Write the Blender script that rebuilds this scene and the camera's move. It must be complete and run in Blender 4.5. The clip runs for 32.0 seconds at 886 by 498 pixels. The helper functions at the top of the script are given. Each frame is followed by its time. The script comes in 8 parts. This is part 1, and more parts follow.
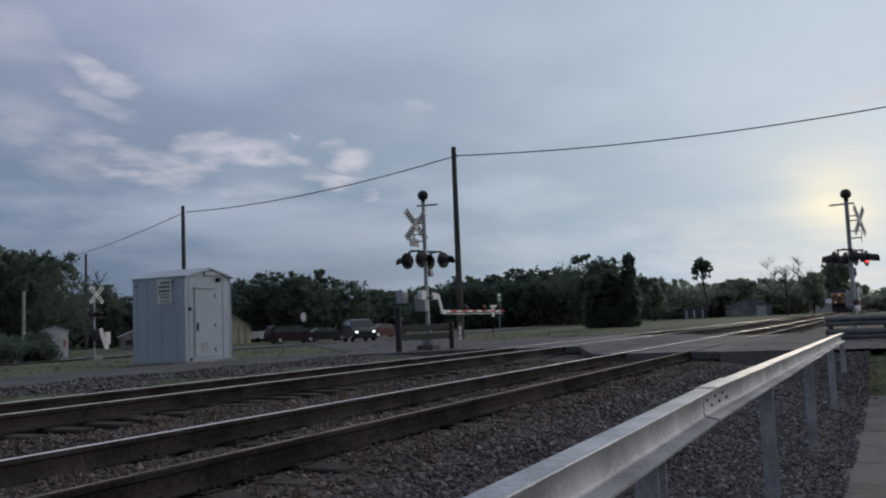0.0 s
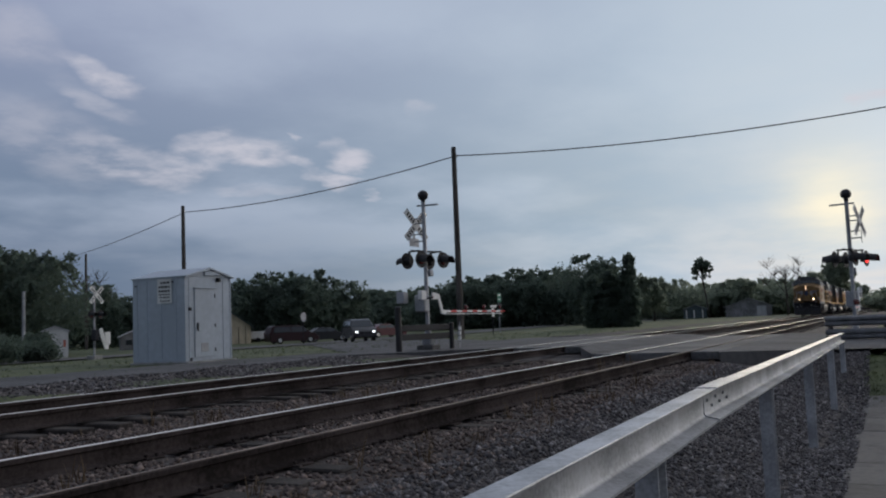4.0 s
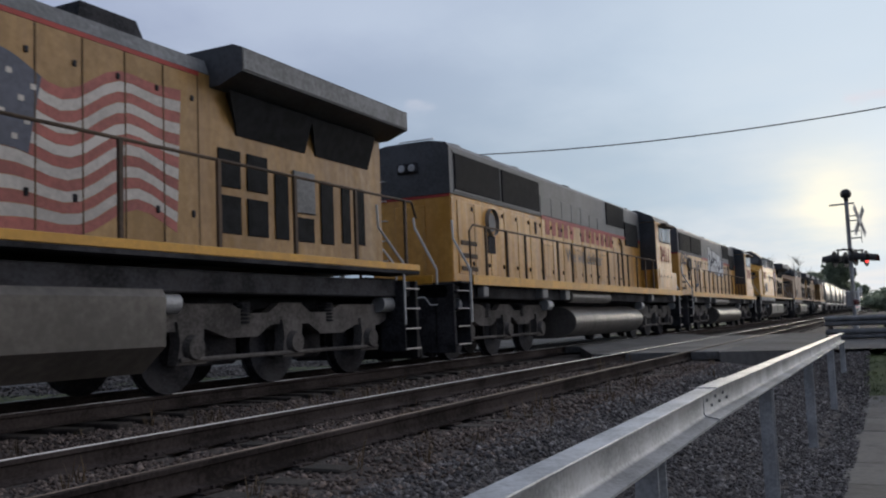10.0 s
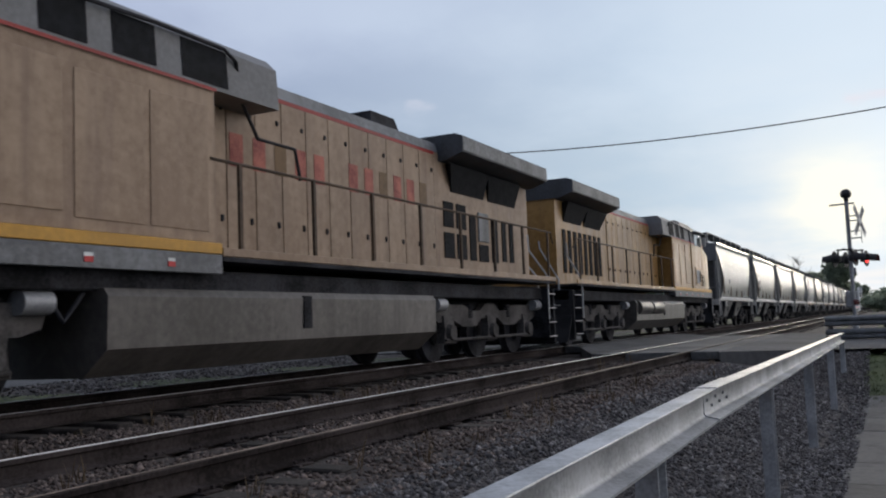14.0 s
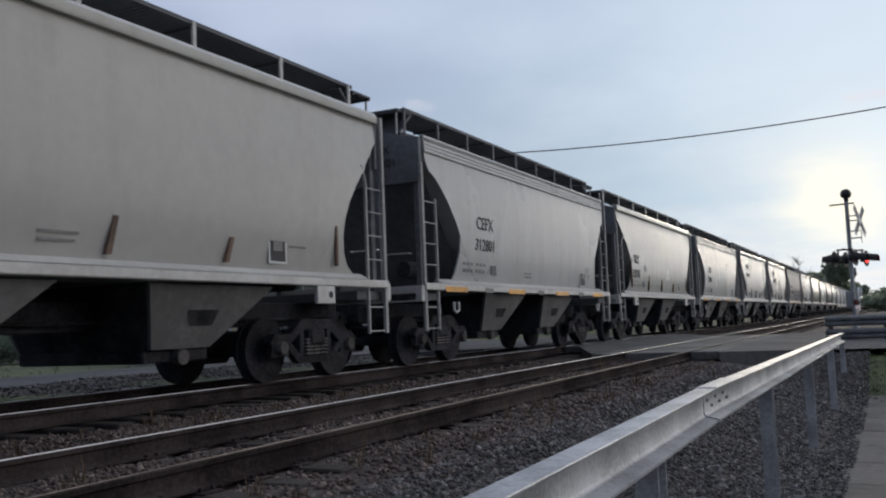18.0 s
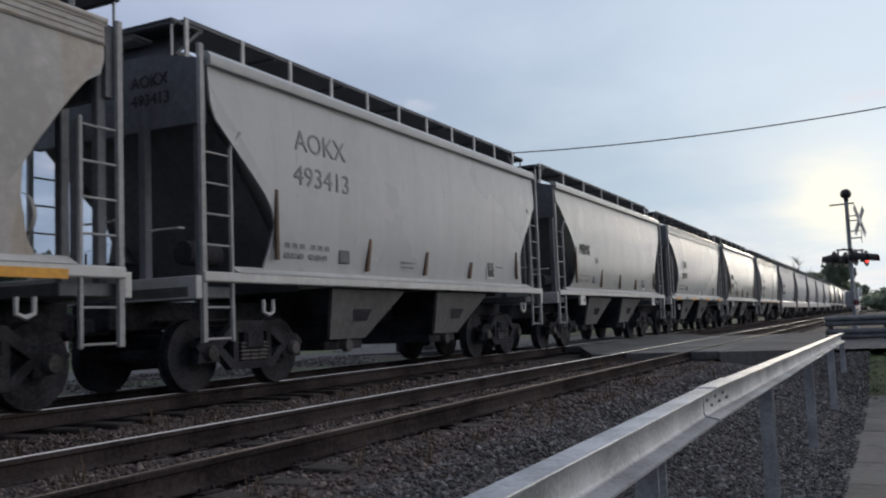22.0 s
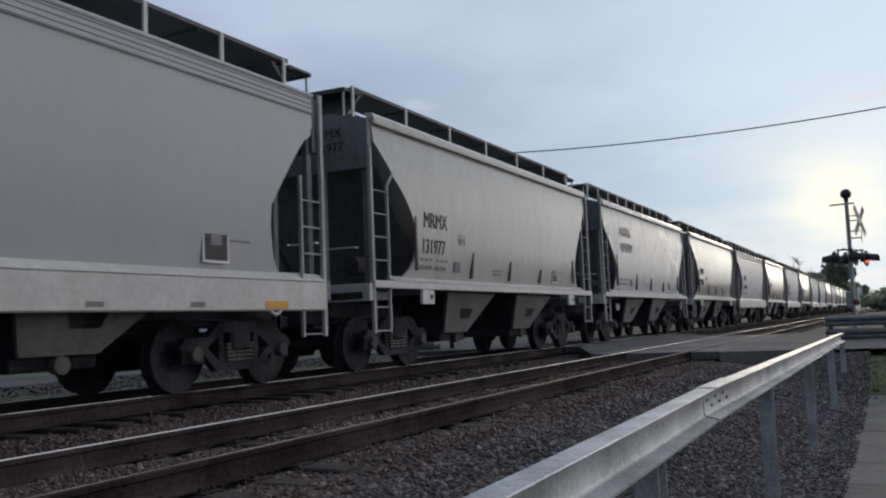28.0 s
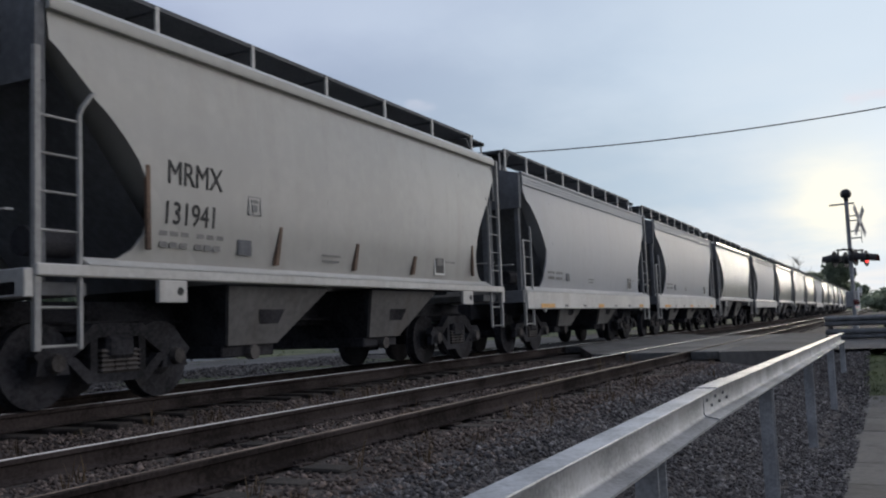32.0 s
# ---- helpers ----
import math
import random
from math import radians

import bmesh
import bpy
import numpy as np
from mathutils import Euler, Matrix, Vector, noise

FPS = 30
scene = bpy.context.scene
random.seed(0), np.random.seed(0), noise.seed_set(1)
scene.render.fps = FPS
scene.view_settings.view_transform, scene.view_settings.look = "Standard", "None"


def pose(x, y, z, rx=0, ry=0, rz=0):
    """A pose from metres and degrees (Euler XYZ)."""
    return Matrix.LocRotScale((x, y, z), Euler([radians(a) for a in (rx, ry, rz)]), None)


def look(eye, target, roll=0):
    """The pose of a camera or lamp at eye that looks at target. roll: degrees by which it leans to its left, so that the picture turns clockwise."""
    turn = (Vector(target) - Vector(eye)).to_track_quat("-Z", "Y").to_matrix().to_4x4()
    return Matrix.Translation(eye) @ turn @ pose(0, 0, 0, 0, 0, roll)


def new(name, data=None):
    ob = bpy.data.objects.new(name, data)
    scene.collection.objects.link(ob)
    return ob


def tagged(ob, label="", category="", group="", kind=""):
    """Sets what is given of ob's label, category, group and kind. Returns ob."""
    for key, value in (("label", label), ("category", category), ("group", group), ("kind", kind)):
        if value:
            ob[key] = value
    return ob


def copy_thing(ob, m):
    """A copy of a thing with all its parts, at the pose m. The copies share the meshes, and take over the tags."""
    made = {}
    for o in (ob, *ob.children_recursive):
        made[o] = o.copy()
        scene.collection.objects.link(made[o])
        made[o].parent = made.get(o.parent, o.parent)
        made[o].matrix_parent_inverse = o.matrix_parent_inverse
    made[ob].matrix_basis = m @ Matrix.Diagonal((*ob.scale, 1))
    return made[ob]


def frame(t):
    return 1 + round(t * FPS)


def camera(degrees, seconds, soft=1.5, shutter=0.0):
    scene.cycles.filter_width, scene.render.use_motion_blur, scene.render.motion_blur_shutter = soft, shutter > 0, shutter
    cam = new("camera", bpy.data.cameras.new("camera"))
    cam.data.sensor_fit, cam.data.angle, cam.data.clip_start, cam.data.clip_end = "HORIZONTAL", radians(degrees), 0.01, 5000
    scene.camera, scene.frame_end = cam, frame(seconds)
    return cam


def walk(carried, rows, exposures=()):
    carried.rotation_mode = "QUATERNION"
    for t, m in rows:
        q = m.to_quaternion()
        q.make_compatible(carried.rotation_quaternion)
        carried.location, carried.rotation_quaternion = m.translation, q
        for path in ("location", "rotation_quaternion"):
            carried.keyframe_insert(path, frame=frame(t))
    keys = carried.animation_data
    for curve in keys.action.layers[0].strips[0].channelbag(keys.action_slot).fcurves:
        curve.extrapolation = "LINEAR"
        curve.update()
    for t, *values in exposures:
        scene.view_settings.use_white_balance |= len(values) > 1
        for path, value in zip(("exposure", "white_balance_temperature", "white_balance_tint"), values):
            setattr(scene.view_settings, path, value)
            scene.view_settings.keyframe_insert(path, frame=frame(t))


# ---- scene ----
# ---- camera ----
EYE = Vector((0.0, 0.0, 0.822))
AIM = Vector((0.89376, 0.44062, 0.08392))
cam = camera(52.66, 32.0, soft=2.1, shutter=0.04)
walk(cam, [(0.0, look(EYE, EYE + AIM, -2.292)), (32.0, look(EYE, EYE + AIM, -2.292))],
     exposures=[(0.0, 0.03), (8.6, 0.05), (10.4, 0.32), (12.6, 0.40), (16.0, 0.38), (24.0, 0.34), (32.0, 0.34)])

# ---- world, sun ----
SUN_AZ, SUN_EL = radians(2.4), radians(6.6)


class Nodes:
    """Small helper to wire shader nodes."""

    def __init__(self, tree):
        self.tree = tree
        tree.nodes.clear()

    def add(self, kind):
        return self.tree.nodes.new(kind)

    def link(self, a, b):
        self.tree.links.new(a, b)

    def math(self, op, a, b=None, clamp=False):
        n = self.tree.nodes.new("ShaderNodeMath")
        n.operation, n.use_clamp = op, clamp
        for i, x in enumerate((a, b)):
            if x is None:
                continue
            if isinstance(x, (int, float)):
                n.inputs[i].default_value = x
            else:
                self.link(x, n.inputs[i])
        return n.outputs[0]

    def mix(self, fac, a, b, blend="MIX"):
        n = self.tree.nodes.new("ShaderNodeMix")
        n.data_type, n.blend_type = "RGBA", blend
        for socket, x in ((n.inputs[0], fac), (n.inputs[6], a), (n.inputs[7], b)):
            if isinstance(x, (int, float)):
                socket.default_value = x
            elif isinstance(x, (tuple, list)):
                socket.default_value = (*x[:3], 1)
            else:
                self.link(x, socket)
        return n.outputs[2]

    def ramp(self, fac, stops):
        n = self.tree.nodes.new("ShaderNodeMapRange")
        n.interpolation_type = "SMOOTHSTEP"
        self.link(fac, n.inputs[0])
        for i, x in enumerate(stops):
            n.inputs[i + 1].default_value = x
        return n.outputs[0]

    def noise(self, vec, scale, detail=4, rough=0.55):
        n = self.tree.nodes.new("ShaderNodeTexNoise")
        n.inputs["Scale"].default_value, n.inputs["Detail"].default_value, n.inputs["Roughness"].default_value = scale, detail, rough
        if vec is not None:
            self.link(vec, n.inputs["Vector"])
        return n.outputs["Fac"]


def build_world():
    world = bpy.data.worlds.new("sky")
    scene.world = world
    world.use_nodes = True
    n = Nodes(world.node_tree)
    out, back = n.add("ShaderNodeOutputWorld"), n.add("ShaderNodeBackground")
    co = n.add("ShaderNodeTexCoord").outputs["Generated"]
    xyz = n.add("ShaderNodeSeparateXYZ")
    n.link(co, xyz.inputs[0])
    x, y, z = xyz.outputs
    sky = n.add("ShaderNodeTexSky")
    sky.sky_type = "NISHITA"
    sky.sun_disc, sky.sun_elevation, sky.sun_rotation = False, SUN_EL, math.pi / 2 - SUN_AZ
    clear = n.mix(1.0, sky.outputs[0], (0.085, 0.085, 0.085), "MULTIPLY")
    # a cloud deck seen in perspective
    lift = n.math("ADD", n.math("MAXIMUM", z, 0.0), 0.16)
    deck = n.add("ShaderNodeCombineXYZ")
    n.link(n.math("DIVIDE", x, lift), deck.inputs[0])
    n.link(n.math("DIVIDE", y, lift), deck.inputs[1])
    soft = n.noise(deck.outputs[0], 0.7, 3, 0.42)
    fine = n.noise(deck.outputs[0], 2.2, 6, 0.55)
    high = n.ramp(z, (0.05, 0.40, 0.0, 1.0))
    grey = n.mix(high, CLOUD_LOW, CLOUD_HIGH)
    grey = n.mix(n.ramp(z, (0.36, 0.85, 0.0, 1.0)), grey, CLOUD_TOP)
    # the clouds to the south stand in the sun
    side = n.add("ShaderNodeVectorMath")
    side.operation = "DOT_PRODUCT"
    n.link(co, side.inputs[0])
    side.inputs[1].default_value = (0.66, -0.751, 0.0)
    grey = n.mix(n.ramp(side.outputs["Value"], (0.42, 0.98, 0.0, 1.0)), grey, CLOUD_SOUTH)
    # and the east, away from the sunset, lies in shade
    grey = n.mix(n.ramp(n.math("MULTIPLY", x, -1.0), (-0.45, 0.38, 0.0, 0.9)), grey, CLOUD_EAST)
    grey = n.mix(n.ramp(n.math("ADD", n.math("MULTIPLY", soft, 0.7), n.math("MULTIPLY", fine, 0.3)), (0.41, 0.62, 0.0, 0.8)), grey, CLOUD_PALE)
    # a dull bank low in the north-west
    bank = n.add("ShaderNodeVectorMath")
    bank.operation = "DOT_PRODUCT"
    n.link(co, bank.inputs[0])
    bank.inputs[1].default_value = (0.68, 0.733, 0.0)
    dull = n.math("MULTIPLY", n.ramp(bank.outputs["Value"], (0.86, 0.985, 0.0, 0.75)), n.ramp(z, (0.04, 0.17, 1.0, 0.0)))
    grey = n.mix(dull, grey, CLOUD_BANK)
    # the west is brighter round the veiled sun
    sd = Vector((math.cos(SUN_AZ) * math.cos(SUN_EL), math.sin(SUN_AZ) * math.cos(SUN_EL), math.sin(SUN_EL)))
    dot = n.add("ShaderNodeVectorMath")
    dot.operation = "DOT_PRODUCT"
    n.link(co, dot.inputs[0])
    dot.inputs[1].default_value = sd
    near_sun = n.math("MAXIMUM", dot.outputs["Value"], 0.0)
    wide = n.math("POWER", near_sun, 8.0)
    tight = n.math("POWER", near_sun, 900.0)
    grey = n.mix(n.math("MULTIPLY", wide, 0.7), grey, CLOUD_WEST)
    veil = n.ramp(n.math("ADD", n.math("MULTIPLY", fine, 0.25), n.math("MULTIPLY", soft, 0.75)), (0.36, 0.64, 0.45, 1.0))
    grey = n.mix(n.math("MULTIPLY", n.math("MULTIPLY", tight, veil), 1.0, True), grey, CLOUD_SUN)
    # broken bright streaks below the deck: azimuth, elevation, half length, half width, slope, strength
    blur = n.add("ShaderNodeTexNoise")
    blur.inputs["Scale"].default_value, blur.inputs["Detail"].default_value = 8.0, 6
    n.link(deck.outputs[0], blur.inputs["Vector"])
    warp = n.add("ShaderNodeSeparateColor")
    n.link(blur.outputs["Color"], warp.inputs[0])
    az = n.math("ADD", n.math("ARCTAN2", y, x), n.math("MULTIPLY", n.math("SUBTRACT", warp.outputs[0], 0.5), 0.055))
    el = n.math("ADD", n.math("ARCSINE", z), n.math("MULTIPLY", n.math("SUBTRACT", warp.outputs[1], 0.5), 0.026))
    puff = None
    for a, e, w, h, turn, power in PUFFS:
        c, s = math.cos(turn), math.sin(turn)
        du, dv = n.math("SUBTRACT", az, a), n.math("SUBTRACT", el, e)
        u = n.math("ADD", n.math("MULTIPLY", du, c / (w * 1.15)), n.math("MULTIPLY", dv, s / (w * 1.15)))
        v = n.math("ADD", n.math("MULTIPLY", du, -s / (h * 1.3)), n.math("MULTIPLY", dv, c / (h * 1.3)))
        r = n.math("ADD", n.math("MULTIPLY", u, u), n.math("MULTIPLY", v, v))
        m = n.math("MULTIPLY", n.ramp(r, (0.0, 1.0, 1.0, 0.0)), power)
        puff = m if puff is None else n.math("ADD", puff, n.math("MULTIPLY", m, n.math("SUBTRACT", 1.0, puff, True)))
    wisp = n.noise(deck.outputs[0], 6.0, 7, 0.58)
    puff = n.math("MULTIPLY", puff, n.ramp(wisp, (0.30, 0.66, 0.12, 1.0)))
    grey = n.mix(n.math("MULTIPLY", puff, 0.85), grey, CLOUD_PUFF)
    cover = n.ramp(fine, (0.25, 0.75, 1.0, 0.965))
    n.link(n.mix(cover, clear, grey), back.inputs[0])
    back.inputs[1].default_value = 1.0
    n.link(back.outputs[0], out.inputs[0])
    lamp = bpy.data.lights.new("sun", "SUN")
    lamp.energy, lamp.angle, lamp.color = 0.6, radians(14), (1.0, 0.86, 0.66)
    ob = new("sun", lamp)
    ob.matrix_world = look((0, 0, 60), Vector((0, 0, 60)) - sd)


CLOUD_LOW, CLOUD_HIGH, CLOUD_PALE = (0.128, 0.190, 0.285), (0.285, 0.327, 0.468), (0.412, 0.47, 0.60)
CLOUD_WEST, CLOUD_SUN, CLOUD_PUFF = (0.545, 0.658, 0.745), (1.04, 0.95, 0.70), (0.60, 0.59, 0.66)
CLOUD_TOP, CLOUD_SOUTH, CLOUD_EAST = (0.49, 0.54, 0.65), (1.70, 1.57, 1.46), (0.075, 0.095, 0.14)
CLOUD_BANK = (0.125, 0.168, 0.255)
PUFFS = [
    (0.822, 0.27, 0.049, 0.012, 0.43, 0.95), (0.831, 0.246, 0.053, 0.011, 0.45, 0.5), (0.872, 0.205, 0.084, 0.033, 0.41, 0.42), (0.79, 0.18, 0.063, 0.019, 0.33, 0.72), (0.728, 0.187, 0.056, 0.021, -0.45, 0.85),
    (0.668, 0.197, 0.051, 0.014, 0.22, 1.0), (0.615, 0.184, 0.018, 0.007, 0.25, 0.8), (0.581, 0.165, 0.03, 0.009, 0.28, 0.95), (0.558, 0.186, 0.027, 0.013, 0.07, 1.0), (0.535, 0.148, 0.011, 0.006, 0.17, 0.6),
    (0.624, 0.211, 0.008, 0.005, 0.23, 0.6), (0.581, 0.205, 0.016, 0.008, 0.18, 0.55), (0.899, 0.306, 0.046, 0.028, 0.49, 0.4), (0.002, 0.215, 0.029, 0.008, -0.06, 0.9), (0.481, 0.242, 0.020, 0.010, 0.05, 0.35), (0.665, 0.153, 0.05, 0.007, 0.08, 0.4),
]
build_world()

# ---- materials ----
def material(name, color, rough=0.6, metal=0.0, var=0.18, scale=3.0, streak=0.0, dirt=(0.10, 0.085, 0.07), bump=0.15, grain=60.0, spec=0.4, emit=None, fade=None, dent=0.0):
    """Painted or natural surface: two scales of tone, dirt in vertical runs, fine relief."""
    m = bpy.data.materials.new(name)
    m.use_nodes = True
    n = Nodes(m.node_tree)
    out, bsdf = n.add("ShaderNodeOutputMaterial"), n.add("ShaderNodeBsdfPrincipled")
    n.link(bsdf.outputs[0], out.inputs[0])
    co, info = n.add("ShaderNodeTexCoord").outputs["Object"], n.add("ShaderNodeObjectInfo").outputs["Random"]
    shift = n.add("ShaderNodeVectorMath")
    n.link(co, shift.inputs[0])
    cx = n.add("ShaderNodeCombineXYZ")
    for i in range(3):
        n.link(n.math("MULTIPLY", info, 37.0 + i * 11.0), cx.inputs[i])
    n.link(cx.outputs[0], shift.inputs[1])
    vec = shift.outputs[0]
    broad, fine = n.noise(vec, scale * 0.3, 4), n.noise(vec, scale * 5.0, 5, 0.6)
    tone = n.math("ADD", n.math("MULTIPLY", broad, 0.6), n.math("MULTIPLY", fine, 0.4))
    dark = tuple(c * (1 - var * 1.6) for c in color)
    pale = tuple(min(1.0, c * (1 + var)) for c in (fade or color))
    col = n.mix(n.ramp(tone, (0.36, 0.64, 0.0, 1.0)), dark, pale)
    if streak:
        st = n.add("ShaderNodeMapping")
        n.link(vec, st.inputs[0])
        st.inputs["Scale"].default_value = (2.6, 2.6, 0.22)
        runs = n.noise(st.outputs[0], 1.0, 4, 0.6)
        mask = n.math("MULTIPLY", n.ramp(runs, (0.44, 0.72, 0.0, 1.0)), n.ramp(broad, (0.32, 0.6, 0.25, 1.0)))
        col = n.mix(n.math("MULTIPLY", mask, streak), col, dirt)
    n.link(col, bsdf.inputs["Base Color"])
    n.link(n.math("ADD", n.math("MULTIPLY", broad, 0.14), rough - 0.07, True), bsdf.inputs["Roughness"])
    bsdf.inputs["Metallic"].default_value, bsdf.inputs["Specular IOR Level"].default_value = metal, spec
    normal = None
    if dent:
        # sheet metal that is not quite flat
        sq = n.add("ShaderNodeMapping")
        n.link(vec, sq.inputs[0])
        sq.inputs["Scale"].default_value = (2.1, 2.1, 0.55)
        w = n.add("ShaderNodeBump")
        w.inputs["Strength"].default_value, w.inputs["Distance"].default_value = 1.0, dent
        n.link(n.noise(sq.outputs[0], 1.0, 2, 0.45), w.inputs["Height"])
        normal = w.outputs[0]
    if bump:
        b = n.add("ShaderNodeBump")
        b.inputs["Strength"].default_value, b.inputs["Distance"].default_value = bump, 0.01
        n.link(n.noise(vec, grain, 3), b.inputs["Height"])
        if normal is not None:
            n.link(normal, b.inputs["Normal"])
        normal = b.outputs[0]
    if normal is not None:
        n.link(normal, bsdf.inputs["Normal"])
    if emit:
        bsdf.inputs["Emission Color"].default_value, bsdf.inputs["Emission Strength"].default_value = (*emit[:3], 1), emit[3]
    return m


def glass(name, tint=(0.02, 0.025, 0.03), rough=0.06, mirror=0.0):
    m = bpy.data.materials.new(name)
    m.use_nodes = True
    b = m.node_tree.nodes["Principled BSDF"]
    b.inputs["Metallic"].default_value = mirror
    b.inputs["Base Color"].default_value, b.inputs["Roughness"].default_value, b.inputs["Specular IOR Level"].default_value = (*tint, 1), rough, 0.7
    return m


M_ASPHALT = material("asphalt", (0.088, 0.088, 0.091), 0.92, var=0.25, scale=1.5, bump=0.5, grain=90)
M_PATH = material("path_concrete", (0.115, 0.112, 0.109), 0.85, var=0.25, scale=2.0, bump=0.5, grain=120)
M_CONCRETE = material("concrete", (0.30, 0.30, 0.29), 0.85, var=0.2, scale=3, streak=0.3, bump=0.4)
M_PANEL = material("crossing_panel", (0.125, 0.125, 0.125), 0.9, var=0.3, scale=2.5, bump=0.4)
M_GRASS = material("grass", (0.082, 0.125, 0.042), 0.9, var=0.4, scale=1.2, bump=0.6, grain=30, fade=(0.08, 0.09, 0.038))
M_BLADE = material("grass_blade", (0.085, 0.125, 0.042), 0.8, var=0.4, scale=2.0, bump=0, fade=(0.12, 0.15, 0.06))
M_DRY = material("dry_weed", (0.125, 0.085, 0.048), 0.85, var=0.4, scale=2.0, bump=0)
M_BALLAST = material("ballast_fines", (0.070, 0.058, 0.054), 0.9, var=0.4, scale=8, bump=0.8, grain=45)
M_STONE = material("ballast_stone", (0.115, 0.105, 0.102), 0.85, var=0.45, scale=6, bump=0.4, grain=40, fade=(0.17, 0.155, 0.15))
M_RUST_STONE = material("rusty_ballast_stone", (0.085, 0.066, 0.056), 0.9, var=0.4, scale=6, bump=0.4, grain=40)
M_RAIL = material("rusty_rail", (0.052, 0.043, 0.041), 0.97, var=0.35, scale=5, bump=0.4, spec=0.03)
M_RAIL_TOP = material("polished_rail_head", (0.58, 0.58, 0.60), 0.30, 1.0, var=0.08, scale=8, bump=0.0)
M_RAIL_WORN = material("worn_rail_head", (0.20, 0.165, 0.145), 0.45, 0.8, var=0.3, scale=6, bump=0.1)
M_TIE = material("tie_timber", (0.048, 0.040, 0.036), 0.9, var=0.4, scale=6, bump=0.6, grain=30)
M_GALV = material("galvanised_steel", (0.44, 0.45, 0.47), 0.5, 0.5, var=0.24, scale=9, streak=0.25, dirt=(0.28, 0.27, 0.26), bump=0.12, grain=150)
M_ALU = material("silver_paint", (0.34, 0.35, 0.37), 0.5, 0.4, var=0.15, scale=6)
M_HUT = material("hut_enamel", (0.42, 0.475, 0.535), 0.45, 0.0, var=0.08, scale=1.5, streak=0.18, dirt=(0.30, 0.31, 0.31), bump=0.05)
M_BLACK = material("black_paint", (0.024, 0.024, 0.026), 0.55, var=0.3, scale=6, bump=0.1)
M_DARK = material("grimy_running_gear", (0.041, 0.041, 0.047), 0.85, var=0.45, scale=5, streak=0.4, dirt=(0.070, 0.065, 0.066), bump=0.3, spec=0.15)
M_TRUCK = material("dusty_truck_casting", (0.105, 0.097, 0.094), 0.85, var=0.35, scale=5, streak=0.4, dirt=(0.055, 0.048, 0.044), bump=0.35, spec=0.15)
M_WOOD = material("pole_timber", (0.085, 0.075, 0.068), 0.9, var=0.3, scale=3, streak=0.6, dirt=(0.05, 0.045, 0.04), bump=0.5)
M_WIRE = material("cable", (0.02, 0.02, 0.02), 0.6, var=0.1, bump=0)
M_WHITE = material("white_enamel", (0.72, 0.72, 0.70), 0.5, var=0.08, scale=4, streak=0.2, dirt=(0.4, 0.38, 0.35))
M_RED = material("red_reflective", (0.55, 0.05, 0.05), 0.5, var=0.1)
M_GREEN_SIGN = material("green_sign", (0.03, 0.22, 0.14), 0.5, var=0.1)
M_RED_LENS = material("red_lens_dark", (0.10, 0.008, 0.008), 0.15, var=0.1, bump=0)
M_RED_LIT = material("red_lens_lit", (0.5, 0.02, 0.02), 0.3, bump=0, emit=(1.0, 0.06, 0.05, 1.6))
M_LAMP = material("lit_headlight", (0.9, 0.85, 0.7), 0.3, bump=0, emit=(1.0, 0.72, 0.38, 12.0))
M_LAMP_DIM = material("dim_headlight", (0.9, 0.8, 0.7), 0.3, bump=0, emit=(1.0, 0.64, 0.36, 2.6))
M_CARLAMP = material("lit_car_headlight", (0.9, 0.9, 0.9), 0.3, bump=0, emit=(0.9, 0.95, 1.0, 2.2))
M_LENS = material("clear_lens", (0.35, 0.35, 0.36), 0.15, 0.3, bump=0)
M_INK = material("black_lettering", (0.03, 0.03, 0.032), 0.6, var=0.2, bump=0)
M_INK_RED = material("red_lettering", (0.33, 0.055, 0.045), 0.6, var=0.25, scale=8, bump=0, fade=(0.42, 0.13, 0.09))
M_INK_FADED = material("faded_lettering", (0.20, 0.195, 0.19), 0.6, var=0.2, scale=8, bump=0)
M_GLASS = glass("dark_glass")
M_GLASS_CLEAR = glass("bright_glass", (0.20, 0.22, 0.22), 0.08, 0.4)
M_TYRE = material("tyre_rubber", (0.02, 0.02, 0.02), 0.85, var=0.2)
M_CHROME = material("chrome", (0.6, 0.6, 0.6), 0.2, 1.0, var=0.05, bump=0)
M_LEAF = material("leaf_dark", (0.064, 0.090, 0.074), 0.75, var=0.3, scale=1.2, bump=0, fade=(0.080, 0.108, 0.084))
# distant foliage, paled and blued in its colour to stand for haze
M_LEAF_B = material("leaf_hazed", (0.115, 0.145, 0.118), 0.75, var=0.25, scale=1.2, bump=0, fade=(0.135, 0.168, 0.132))


def leafy(m, thin_colour):
    """Lets part of the light through the blades."""
    n = m.node_tree
    bsdf = next(k for k in n.nodes if k.type == "BSDF_PRINCIPLED")
    out = next(k for k in n.nodes if k.type == "OUTPUT_MATERIAL")
    thin, mix = n.nodes.new("ShaderNodeBsdfTranslucent"), n.nodes.new("ShaderNodeMixShader")
    thin.inputs[0].default_value = (*thin_colour, 1)
    mix.inputs[0].default_value = 0.5
    n.links.new(bsdf.outputs[0], mix.inputs[1])
    n.links.new(thin.outputs[0], mix.inputs[2])
    n.links.new(mix.outputs[0], out.inputs[0])


